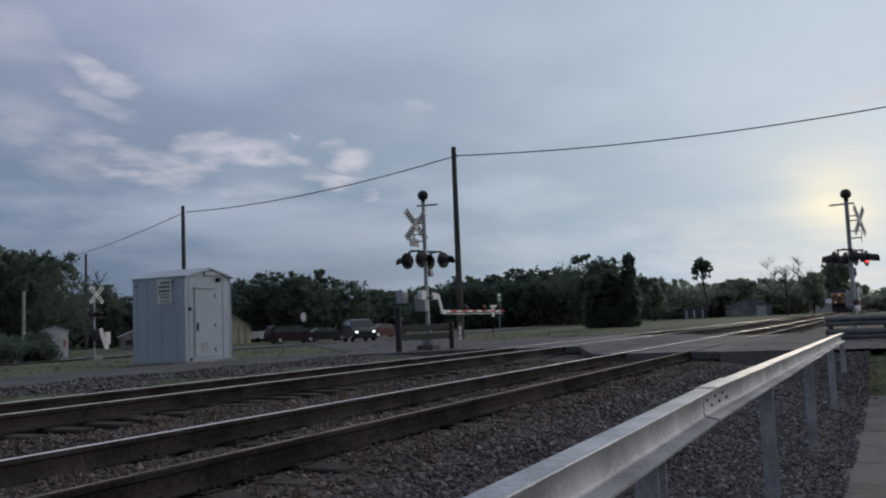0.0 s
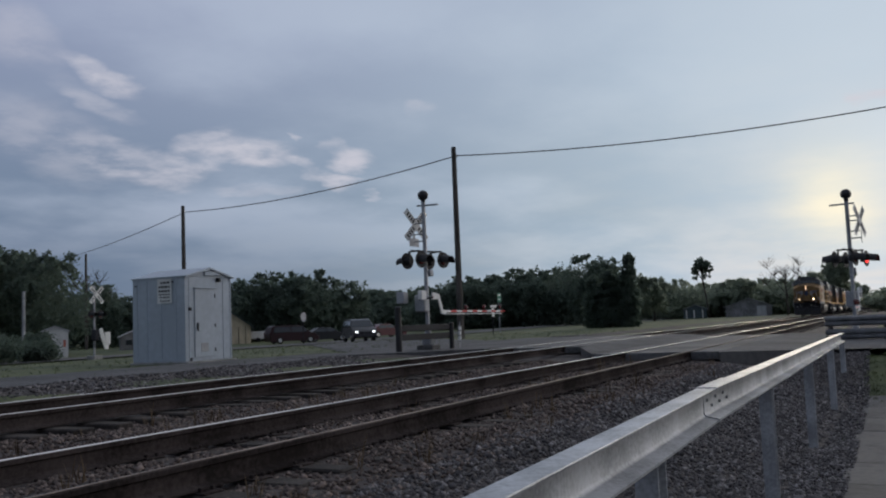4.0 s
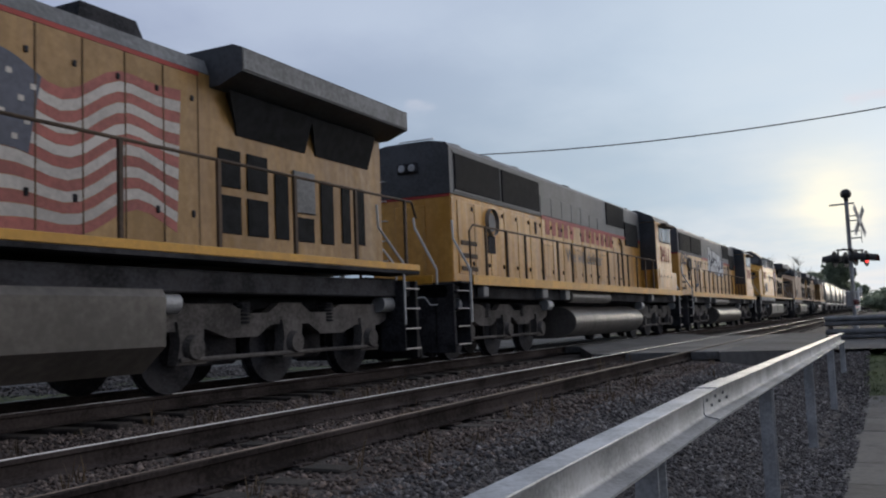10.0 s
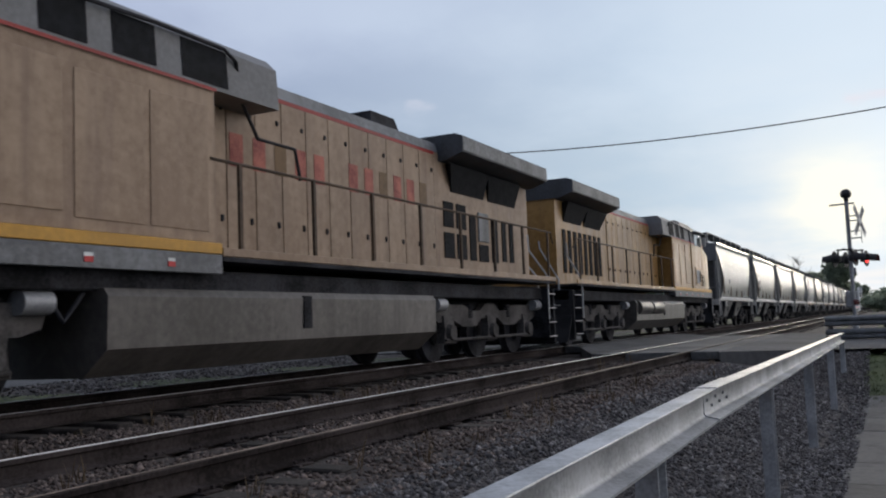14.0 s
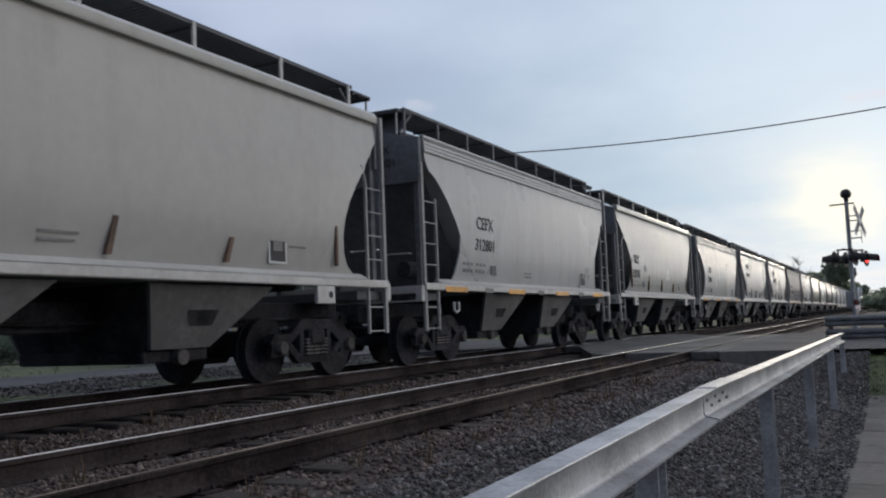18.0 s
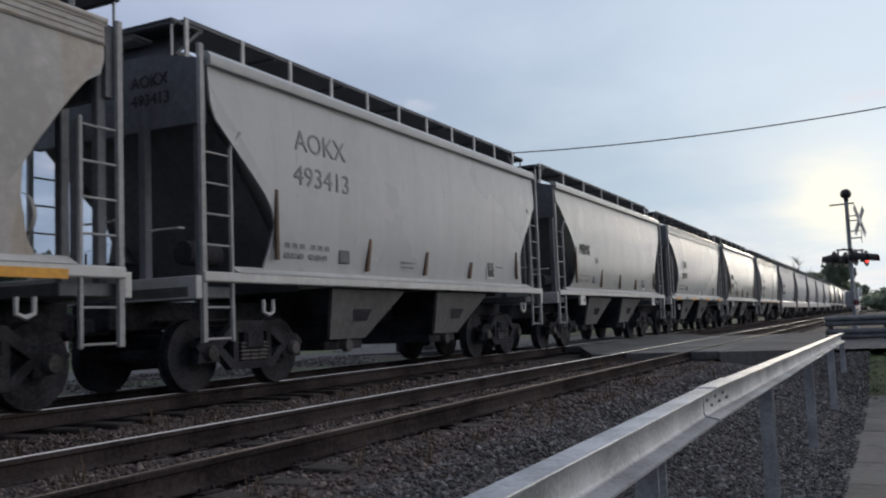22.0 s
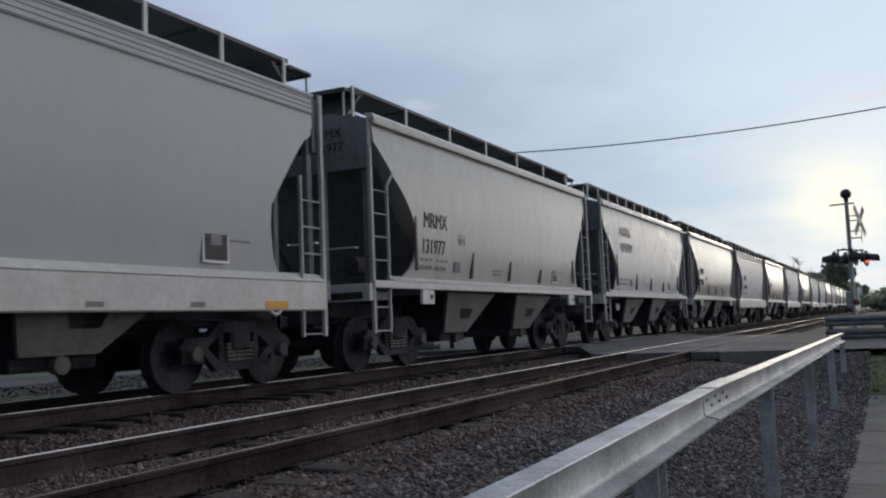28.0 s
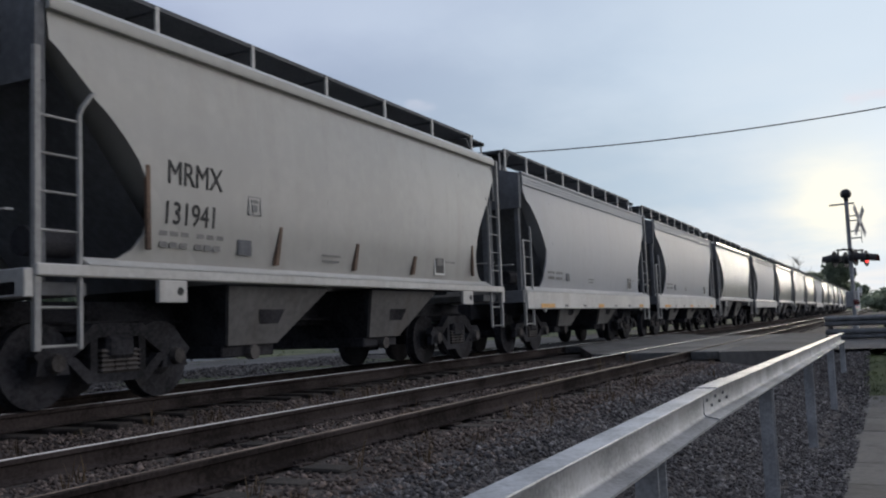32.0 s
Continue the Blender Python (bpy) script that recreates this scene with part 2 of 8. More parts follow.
leafy(M_LEAF, (0.16, 0.21, 0.165))
# far leaves: the raised translucent colour carries haze too
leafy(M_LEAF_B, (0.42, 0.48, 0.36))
M_BARK = material("bark", (0.055, 0.045, 0.038), 0.95, var=0.3, scale=5, bump=0.6)
M_ROOF = material("roof_shingle", (0.075, 0.098, 0.108), 0.9, var=0.25, scale=6, bump=0.5)
M_WEATHER = material("weathered_steel", (0.20, 0.205, 0.215), 0.65, 0.3, var=0.25, scale=5, streak=0.3)
M_PLOW = material("black_plow_paint", (0.034, 0.034, 0.037), 0.8, var=0.3, scale=6, bump=0.2, spec=0.15)
M_SHABBY = material("weathered_boards", (0.24, 0.24, 0.25), 0.85, var=0.3, scale=3, streak=0.4)
M_BEIGE = material("beige_siding", (0.58, 0.49, 0.35), 0.75, var=0.12, scale=3, streak=0.2)
M_PALE = material("pale_siding", (0.48, 0.49, 0.50), 0.7, var=0.1, scale=3, streak=0.2)


# ---- mesh helpers ----
class Shape:
    """Collects vertices and faces of one part."""

    def __init__(self, flip=None):
        self.v, self.f, self.flip = [], [], flip

    def add(self, vs, fs):
        k = len(self.v)
        self.v.extend(tuple(map(float, p)) for p in vs)
        self.f.extend(tuple(i + k for i in face) for face in fs)
        return self

    def box(self, c, s, bev=0.0, rz=0.0, ry=0.0):
        hx, hy, hz = (max(1e-4, a / 2) for a in s)
        b = min(bev, hx * 0.9, hy * 0.9, hz * 0.9)
        if b <= 0:
            vs = [(x, y, z) for x in (-hx, hx) for y in (-hy, hy) for z in (-hz, hz)]
            fs = [(0, 1, 3, 2), (4, 6, 7, 5), (0, 4, 5, 1), (2, 3, 7, 6), (0, 2, 6, 4), (1, 5, 7, 3)]
        else:
            vs, fs, idx = [], [], {}
            for sx in (-1, 1):
                for sy in (-1, 1):
                    for sz in (-1, 1):
                        for ax in range(3):
                            p = [sx * (hx - b), sy * (hy - b), sz * (hz - b)]
                            p[ax] = (sx * hx, sy * hy, sz * hz)[ax]
                            idx[sx, sy, sz, ax] = len(vs)
                            vs.append(tuple(p))
            for ax in range(3):
                o = [i for i in range(3) if i != ax]
                for s0 in (-1, 1):
                    q = []
                    for a, d in ((-1, -1), (1, -1), (1, 1), (-1, 1)):
                        t = [0, 0, 0]
                        t[ax], t[o[0]], t[o[1]] = s0, a, d
                        q.append(idx[(*t, ax)])
                    fs.append(tuple(q if (s0 > 0) == (ax != 1) else q[::-1]))
            for ax in range(3):
                o = [i for i in range(3) if i != ax]
                for a in (-1, 1):
                    for d in (-1, 1):
                        q = []
                        for s0, which in ((-1, 0), (1, 0), (1, 1), (-1, 1)):
                            t = [0, 0, 0]
                            t[ax], t[o[0]], t[o[1]] = s0, a, d
                            q.append(idx[(*t, o[which])])
                        fs.append(tuple(q))
            for sx in (-1, 1):
                for sy in (-1, 1):
                    for sz in (-1, 1):
                        fs.append(tuple(idx[sx, sy, sz, a] for a in range(3)))
        if rz or ry:
            m = Euler((0, radians(ry), radians(rz))).to_matrix()
            vs = [m @ Vector(p) for p in vs]
        return self.add([(p[0] + c[0], p[1] + c[1], p[2] + c[2]) for p in vs], fs)

    def span(self, x0, x1, y0, y1, z0, z1, bev=0.0):
        return self.box(((x0 + x1) / 2, (y0 + y1) / 2, (z0 + z1) / 2), (abs(x1 - x0), abs(y1 - y0), abs(z1 - z0)), bev)

    def prism(self, poly, axis, a0, a1):
        k = len(poly)
        put = {"x": lambda a, p: (a, p[0], p[1]), "y": lambda a, p: (p[0], a, p[1]), "z": lambda a, p: (p[0], p[1], a)}[axis]
        vs = [put(a0, p) for p in poly] + [put(a1, p) for p in poly]
        fs = [tuple(range(k)), tuple(range(2 * k - 1, k - 1, -1))] + [(i, i + k, (i + 1) % k + k, (i + 1) % k) for i in range(k)]
        return self.add(vs, fs)

    def cyl(self, p0, p1, r0, r1=None, n=10, caps=True):
        p0, p1 = Vector(p0), Vector(p1)
        r1 = r0 if r1 is None else r1
        d = (p1 - p0).normalized()
        a = d.orthogonal().normalized()
        b = d.cross(a)
        vs = [p + (a * math.cos(2 * math.pi * i / n) + b * math.sin(2 * math.pi * i / n)) * r for p, r in ((p0, r0), (p1, r1)) for i in range(n)]
        fs = [(i, (i + 1) % n, n + (i + 1) % n, n + i) for i in range(n)]
        if caps:
            fs += [tuple(range(n - 1, -1, -1)), tuple(range(n, 2 * n))]
        return self.add(vs, fs)

    def tube(self, pts, r, n=6):
        """One bent round bar through the points."""
        pts = [Vector(q) for q in pts]
        rings, side = [], None
        for i, q in enumerate(pts):
            d = (pts[min(i + 1, len(pts) - 1)] - pts[max(i - 1, 0)]).normalized()
            side = d.orthogonal() if side is None else side - d * side.dot(d)
            side.normalize()
            b = d.cross(side)
            rings.append([q + (side * math.cos(2 * math.pi * k / n) + b * math.sin(2 * math.pi * k / n)) * r for k in range(n)])
        return self.loft(rings)

    def ball(self, c, r, n=10, squash=(1, 1, 1)):
        vs, fs, k = [], [], n // 2
        for j in range(k + 1):
            t = math.pi * j / k
            for i in range(n):
                u = 2 * math.pi * i / n
                vs.append((c[0] + r * squash[0] * math.sin(t) * math.cos(u), c[1] + r * squash[1] * math.sin(t) * math.sin(u), c[2] + r * squash[2] * math.cos(t)))
        for j in range(k):
            for i in range(n):
                fs.append((j * n + i, (j + 1) * n + i, (j + 1) * n + (i + 1) % n, j * n + (i + 1) % n))
        return self.add(vs, fs)

    def loft(self, rings, caps=True):
        k = len(rings[0])
        vs = [p for ring in rings for p in ring]
        fs = []
        for j in range(len(rings) - 1):
            for i in range(k):
                fs.append((j * k + i, j * k + (i + 1) % k, (j + 1) * k + (i + 1) % k, (j + 1) * k + i))
        if caps:
            fs += [tuple(range(k - 1, -1, -1)), tuple(range((len(rings) - 1) * k, len(rings) * k))]
        return self.add(vs, fs)

    def data(self, name, mat, sharp=32):
        me = bpy.data.meshes.new(name)
        vs = self.v if self.flip is None else [(self.flip - x, y, z) for x, y, z in self.v]
        me.from_pydata(vs, [], self.f)
        bm = bmesh.new()
        bm.from_mesh(me)
        bmesh.ops.recalc_face_normals(bm, faces=bm.faces)
        bm.to_mesh(me)
        bm.free()
        me.shade_smooth()
        me.set_sharp_from_angle(angle=radians(sharp))
        me.materials.append(mat)
        return me


def part(name, shape, mat, parent, label="", at=None):
    """One mesh under a thing or a part."""
    me = shape.data(name, mat) if isinstance(shape, Shape) else shape
    ob = new(name, me)
    ob.parent = parent
    if at is not None:
        ob.matrix_basis = at
    if label:
        ob["label"] = label
    return ob


def thing(name, at, label, category, group="", kind=""):
    ob = new(name)
    ob.empty_display_size = 0.2
    ob.matrix_basis = at
    return tagged(ob, label, category, group, kind)


def solid(name, shape, mat, label, category, at=None, group="", kind=""):
    ob = new(name, shape.data(name, mat) if isinstance(shape, Shape) else shape)
    if at is not None:
        ob.matrix_basis = at
    return tagged(ob, label, category, group, kind)


LETTERS = {}


def lettering(text, height, mat):
    """Letters of the built-in font as a flat mesh of that capital height, from the lower left."""
    key = (text, round(height, 3), mat.name)
    if key not in LETTERS:
        cu = bpy.data.curves.new("lettering", "FONT")
        cu.body, cu.size, cu.resolution_u, cu.extrude = text, height / 0.69, 3, 0.001
        cu.bevel_depth, cu.bevel_resolution = height * 0.010, 0
        ob = new("lettering", cu)
        bpy.context.view_layer.update()
        me = bpy.data.meshes.new_from_object(ob.evaluated_get(bpy.context.evaluated_depsgraph_get()))
        bpy.data.objects.remove(ob)
        me.materials.clear()
        me.materials.append(mat)
        LETTERS[key] = me
    return LETTERS[key]


def write(parent, text, x, y, z, height, mat, wide=1.0, name="lettering", slant=0.0):
    """Lettering on a side that faces -y."""
    at = pose(x, y, z, 90 + slant, 0, 0) @ Matrix.Diagonal((wide, 1, 1, 1))
    return part(name, lettering(text, height, mat), mat, parent, at=at)


TRACK_N, TRACK_A, RAISE_A, HALF = 4.889, 8.806, 0.099, 0.7525


def smooth(a, b, x):
    t = np.clip((x - a) / (b - a), 0, 1)
    return t * t * (3 - 2 * t)


def ground_z(x, y):
    """Height of the ground sheet, under ballast and road."""
    x, y = np.asarray(x, float), np.asarray(y, float)
    near = -0.72 - 0.18 * smooth(6, 14, x) + 0.74 * smooth(17.5, 23.5, x)
    far = 0.06 - 0.46 * smooth(24, 46, y) * (1 - 0.75 * smooth(70, 120, x))
    bed = -0.32 + 0 * x
    w1 = smooth(0.9, 3.3, y)
    w2 = smooth(10.3, 12.0, y)
    return near * (1 - w1) + bed * w1 * (1 - w2) + far * w2


def sheet(xs, ys, fz, jitter=0.0):
    X, Y = np.meshgrid(xs, ys, indexing="ij")
    Z = fz(X, Y) + (np.random.rand(*X.shape) - 0.5) * jitter
    vs = np.stack([X, Y, Z], -1).reshape(-1, 3).tolist()
    m = len(ys)
    fs = [(i * m + j, (i + 1) * m + j, (i + 1) * m + j + 1, i * m + j + 1) for i in range(len(xs) - 1) for j in range(m - 1)]
    return Shape().add(vs, fs)


def steps(*spans):
    """Grid lines: (start, end, step) in turn."""
    out = []
    for a, b, d in spans:
        out += list(np.arange(a, b, d))
    return out + [spans[-1][1]]


# ---- ground ----
def build_ground():
    xs = steps((-3000, -300, 300), (-300, -30, 30), (-30, 60, 1.5), (60, 150, 6), (150, 600, 45), (600, 3000, 300))
    ys = steps((-3000, -300, 300), (-300, -30, 30), (-30, -4, 3), (-4, 14, 0.6), (14, 60, 3), (60, 150, 10), (150, 600, 50), (600, 3000, 300))
    solid("ground", sheet(xs, ys, lambda x, y: ground_z(x, y) - 0.05), M_GRASS, "mown grass verge and open ground beside the railway", "ground", kind="structure")
    # ballast bed of both tracks
    prof = [(0.55, -0.98), (1.1, -0.80), (2.0, -0.62), (3.0, -0.30), (3.45, -0.215), (6.4, -0.205), (7.2, -0.16), (10.2, -0.12), (10.9, -0.14), (12.2, 0.02), (12.7, 0.05), (13.6, 0.045), (14.3, -0.12)]
    py, pz = [a for a, _ in prof], [b for _, b in prof]

    def bed(x, y):
        z = np.interp(y, py, pz)
        g = ground_z(x, y) + 0.012
        k = smooth(1.9, 3.2, y)
        return np.where(y < 3.2, np.maximum(z, g) * (1 - k) + z * k, np.maximum(z, -0.9)) + 0.02 * np.sin(x * 1.7 + y * 2.3)

    b = sheet(steps((-60, -8, 2), (-8, 24, 0.3), (24, 60, 1.5), (60, 1500, 48)), steps((0.55, 14.3, 0.235)), bed, 0.02)
    solid("ballast_bed", b, M_BALLAST, "dark crushed-stone ballast bed under two tracks", "ballast", kind="structure")
    return bed


BED = build_ground()


def scatter_stones(n, x0, x1, y0, y1, size, mat, name, label, keep=None, power=1.0):
    """Loose ballast stones as one mesh of faceted lumps."""
    rs = np.random.RandomState(5)
    base = np.array([(1, 0, 0), (-1, 0, 0), (0, 1, 0), (0, -1, 0), (0, 0, 1), (0, 0, -1)], float)
    tri = np.array([(0, 2, 4), (2, 1, 4), (1, 3, 4), (3, 0, 4), (2, 0, 5), (1, 2, 5), (3, 1, 5), (0, 3, 5)])
    x = x0 + (x1 - x0) * rs.rand(n) ** power
    y = y0 + (y1 - y0) * rs.rand(n)
    if keep is not None:
        ok = keep(x, y, rs)
        x, y = x[ok], y[ok]
        n = len(x)
    s = size * (0.55 + 0.9 * rs.rand(n) ** 2)
    z = BED(x, y) + s * 0.18
    a = rs.rand(n) * 6.283
    v = base[None] * (0.6 + 0.7 * rs.rand(n, 6, 1)) * np.array([1, 0.8, 0.62]) + (rs.rand(n, 6, 3) - 0.5) * 0.5
    ca, sa = np.cos(a)[:, None], np.sin(a)[:, None]
    v = np.stack([v[..., 0] * ca - v[..., 1] * sa, v[..., 0] * sa + v[..., 1] * ca, v[..., 2] + 0.35 * v[..., 0]], -1)
    v = v * s[:, None, None] + np.stack([x, y, z], -1)[:, None]
    f = (tri[None] + 6 * np.arange(n)[:, None, None]).reshape(-1, 3)
    me = bpy.data.meshes.new(name)
    me.vertices.add(n * 6)
    me.vertices.foreach_set("co", v.reshape(-1))
    me.loops.add(len(f) * 3)
    me.loops.foreach_set("vertex_index", f.reshape(-1))
    me.polygons.add(len(f))
    me.polygons.foreach_set("loop_start", np.arange(0, len(f) * 3, 3))
    me.update(calc_edges=True)
    me.materials.append(mat)
    solid(name, me, mat, label, "ballast", kind="stuff")


# one tone per stone
def stone_tones(m, dark, pale):
    n = m.node_tree
    bsdf = next(k for k in n.nodes if k.type == "BSDF_PRINCIPLED")
    geo = n.nodes.new("ShaderNodeNewGeometry")
    mix = n.nodes.new("ShaderNodeMix")
    mix.data_type = "RGBA"
    mix.inputs[6].default_value, mix.inputs[7].default_value = (*dark, 1), (*pale, 1)
    pw = n.nodes.new("ShaderNodeMath")
    pw.operation = "POWER"
    pw.inputs[1].default_value = 3.4
    n.links.new(geo.outputs["Random Per Island"], pw.inputs[0])
    n.links.new(pw.outputs[0], mix.inputs[0])
    n.links.new(mix.outputs[2], bsdf.inputs["Base Color"])


stone_tones(M_STONE, (0.060, 0.055, 0.057), (0.28, 0.262, 0.262))
stone_tones(M_RUST_STONE, (0.082, 0.063, 0.056), (0.25, 0.195, 0.170))


def on_ballast(x, y, rs):
    """Bare of stones: the rails, and the crossing."""
    ok = np.ones(len(x), bool)
    for c in (TRACK_N, TRACK_A):
        for s in (-1, 1):
            ok &= np.abs(y - c - s * HALF) > 0.13
    return ok & ~((x > 20.3) & (x < 36.5) & (y > 2.0))


scatter_stones(72000, 0.5, 26, 0.45, 3.25, 0.028, M_STONE, "shoulder_ballast", "loose grey crushed stone on the ballast shoulder", keep=on_ballast, power=1.6)
scatter_stones(46000, 1.0, 24, 3.05, 7.9, 0.029, M_RUST_STONE, "track_ballast", "rust-stained crushed stone between the rails", keep=on_ballast, power=1.3)
scatter_stones(24000, 2.0, 40, 9.3, 13.9, 0.038, M_STONE, "far_ballast", "grey crushed stone beyond the far track", keep=on_ballast, power=1.2)


# ---- tracks ----
def rail_profile():
    half = [(0.075, -0.185), (0.075, -0.173), (0.02, -0.155), (0.009, -0.14), (0.009, -0.055), (0.036, -0.042), (0.037, -0.012), (0.028, -0.005)]
    return half + [(-a, b) for a, b in reversed(half)]


def build_track(name, yc, zc, label):
    t = thing(name, pose(0, yc, zc), label, "railway track", kind="structure")
    for s in (-1, 1):
        a = Shape()
        for x0, x1 in ((-120, 0), (0, 40), (40, 300), (300, 1500)):
            a.prism([(s * HALF + p, q) for p, q in rail_profile()], "x", x0, x1)
        rail = part("rail", a, M_RAIL, t, "rusty steel rail")
        w = 0.007 if s < 0 and zc == 0.0 else 0.012
        top = M_RAIL_WORN if s < 0 and zc == 0.0 else M_RAIL_TOP
        part("rail_head", Shape().prism([(s * HALF - w - 0.003, -0.006), (s * HALF + w + 0.003, -0.006), (s * HALF + w, 0.0), (s * HALF - w, 0.0)], "x", -120, 1500), top, rail, "polished rail head")
    tie = Shape().box((0, 0, -0.29), (0.23, 2.6, 0.18), 0.015).data("tie", M_TIE)
    plate = Shape().box((0, 0, -0.192), (0.19, 0.33, 0.016), 0.004)
    for s in (-1, 1):
        plate.box((0.06, s * 0.1, -0.172), (0.02, 0.03, 0.03), 0.004).box((-0.06, s * 0.1, -0.172), (0.02, 0.03, 0.03), 0.004)
    plate = plate.data("tie_plate", M_RAIL)
    anchor = Shape().box((0, 0, -0.178), (0.03, 0.2, 0.03), 0.006).box((0, 0.1, -0.16), (0.03, 0.03, 0.05), 0.005).data("rail_anchor", M_RAIL)
    rs = random.Random(3)
    x = -6.0
    while x < 20.2:
        o = part("tie", tie, M_TIE, t, at=pose(x, rs.uniform(-0.04, 0.04), rs.uniform(-0.012, 0.006), 0, 0, rs.uniform(-0.6, 0.6)))
        for s in (-1, 1):
            if zc == 0.0:
                part("tie_plate", plate, M_RAIL, o, at=pose(0, s * HALF, 0))
                part("rail_anchor", anchor, M_RAIL, o, at=pose(0.16, s * HALF, 0))
        x += 0.53
    rest = Shape()
    x = 37.0
    while x < 110:
        rest.box((x, 0, -0.29), (0.23, 2.6, 0.18))
        x += 0.53
    tagged(part("far_ties", rest, M_TIE, t), kind="stuff")


build_track("near_track", TRACK_N, 0.0, "two rusty steel rails on timber ties in ballast")
build_track("far_track", TRACK_A, RAISE_A, "two rusty steel rails on timber ties, the train's track")


def build_crossing():
    """Road over the tracks: rubber and concrete panels between the rails, asphalt beside them."""
    t = thing("level_crossing", pose(0, 0, 0), "grey concrete crossing panels and asphalt flush with the rails", "level crossing", kind="structure")
    for yc, zc, x0, x1 in ((TRACK_N, 0.0, 20.6, 35.6), (TRACK_A, RAISE_A, 23.4, 36.2)):
        panel = Shape().box((0, 0, -0.10), (2.38, 1.32, 0.18), 0.012).data("panel", M_PANEL)
        side = Shape().box((0, 0, -0.10), (2.38, 0.62, 0.18), 0.012).data("panel", M_PANEL)
        k = int((x1 - x0) / 2.4)
        for i in range(k):
            x = x0 + 1.2 + i * 2.4
            part("panel", panel, M_PANEL, t, at=pose(x, yc, zc - 0.004))
            for s in (-1, 1):
                part("panel", side, M_PANEL, t, at=pose(x, yc + s * (HALF + 0.39), zc - 0.004))
    a = Shape()
    # asphalt before, between and beyond the tracks, and the road away on both sides
    a.add([(20.5, 3.40, -0.02), (36.5, 3.40, -0.02), (33.5, 0.4, -0.10), (22.5, 1.6, -0.10), (20.5, 3.40, -0.6), (22.5, 1.6, -0.6)], [(0, 1, 2, 3), (0, 3, 5, 4)])
    a.add([(22.5, 1.6, -0.10), (33.5, 0.4, -0.10), (32.0, -60, -0.12), (23.0, -60, -0.12)], [(0, 1, 2, 3)])
    a.add([(20.6, 6.36, -0.01), (36.0, 6.36, -0.01), (36.0, 7.33, 0.08), (22.8, 7.33, 0.08), (20.6, 6.36, -0.5), (22.8, 7.33, -0.4)], [(0, 1, 2, 3), (0, 3, 5, 4)])
    a.add([(23.2, 10.28, 0.09), (37.0, 10.28, 0.09), (37.5, 14.5, 0.075), (20.0, 15.2, 0.075), (23.2, 10.28, -0.3), (20.0, 15.2, -0.3)], [(0, 1, 2, 3), (0, 3, 5, 4)])
    rows = []
    for k in range(15):
        f = k / 14
        for x, y in ((23.6 + 36.0 * f, 14.9 + 29.0 * f), (35.0 + 33.0 * f, 14.7 + 26.0 * f)):
            rows.append((x, y, 0.072 if k == 0 else float(ground_z(x, y)) - 0.025))
    a.add(rows, [(2 * k, 2 * k + 1, 2 * k + 3, 2 * k + 2) for k in range(14)])
    solid("road", a, M_ASPHALT, "worn grey asphalt road over the tracks", "road", kind="structure")
    # paved strip by the hut, and the street behind
    b = Shape().add([(-30, 14.0, 0.02), (23.6, 13.2, 0.074), (23.6, 16.2, 0.074), (-30, 19.6, 0.06)], [(0, 1, 2, 3)])
    solid("service_road", b, M_ASPHALT, "narrow grey asphalt service road beside the hut", "road", kind="structure")
    xs, ys = steps((-60, 400, 10)), steps((0, 7, 3.5))
    c = sheet(xs, ys, lambda x, y: 0 * x)
    c.v = [(x, y + 41, float(ground_z(x, y + 41)) + 0.03) for x, y, z in c.v]
    solid("street", c, M_PATH, "pale asphalt street running along the far side", "road", kind="structure")
    t = thing("pavement", pose(0, 0, 0), "grey concrete walk with joints beside the guardrail", "path", kind="structure")
    slab = Shape().box((0, 0, -0.04), (1.61, 1.75, 0.10), 0.012).data("slab", M_PATH)
    for i in range(14):
        x = -3.2 + i * 1.63
        part("slab", slab, M_PATH, t, at=pose(x, -0.35, float(ground_z(x, -0.3)), 0, math.degrees(math.atan2(float(ground_z(x - 0.8, 0) - ground_z(x + 0.8, 0)), 1.6)), 0))


build_crossing()

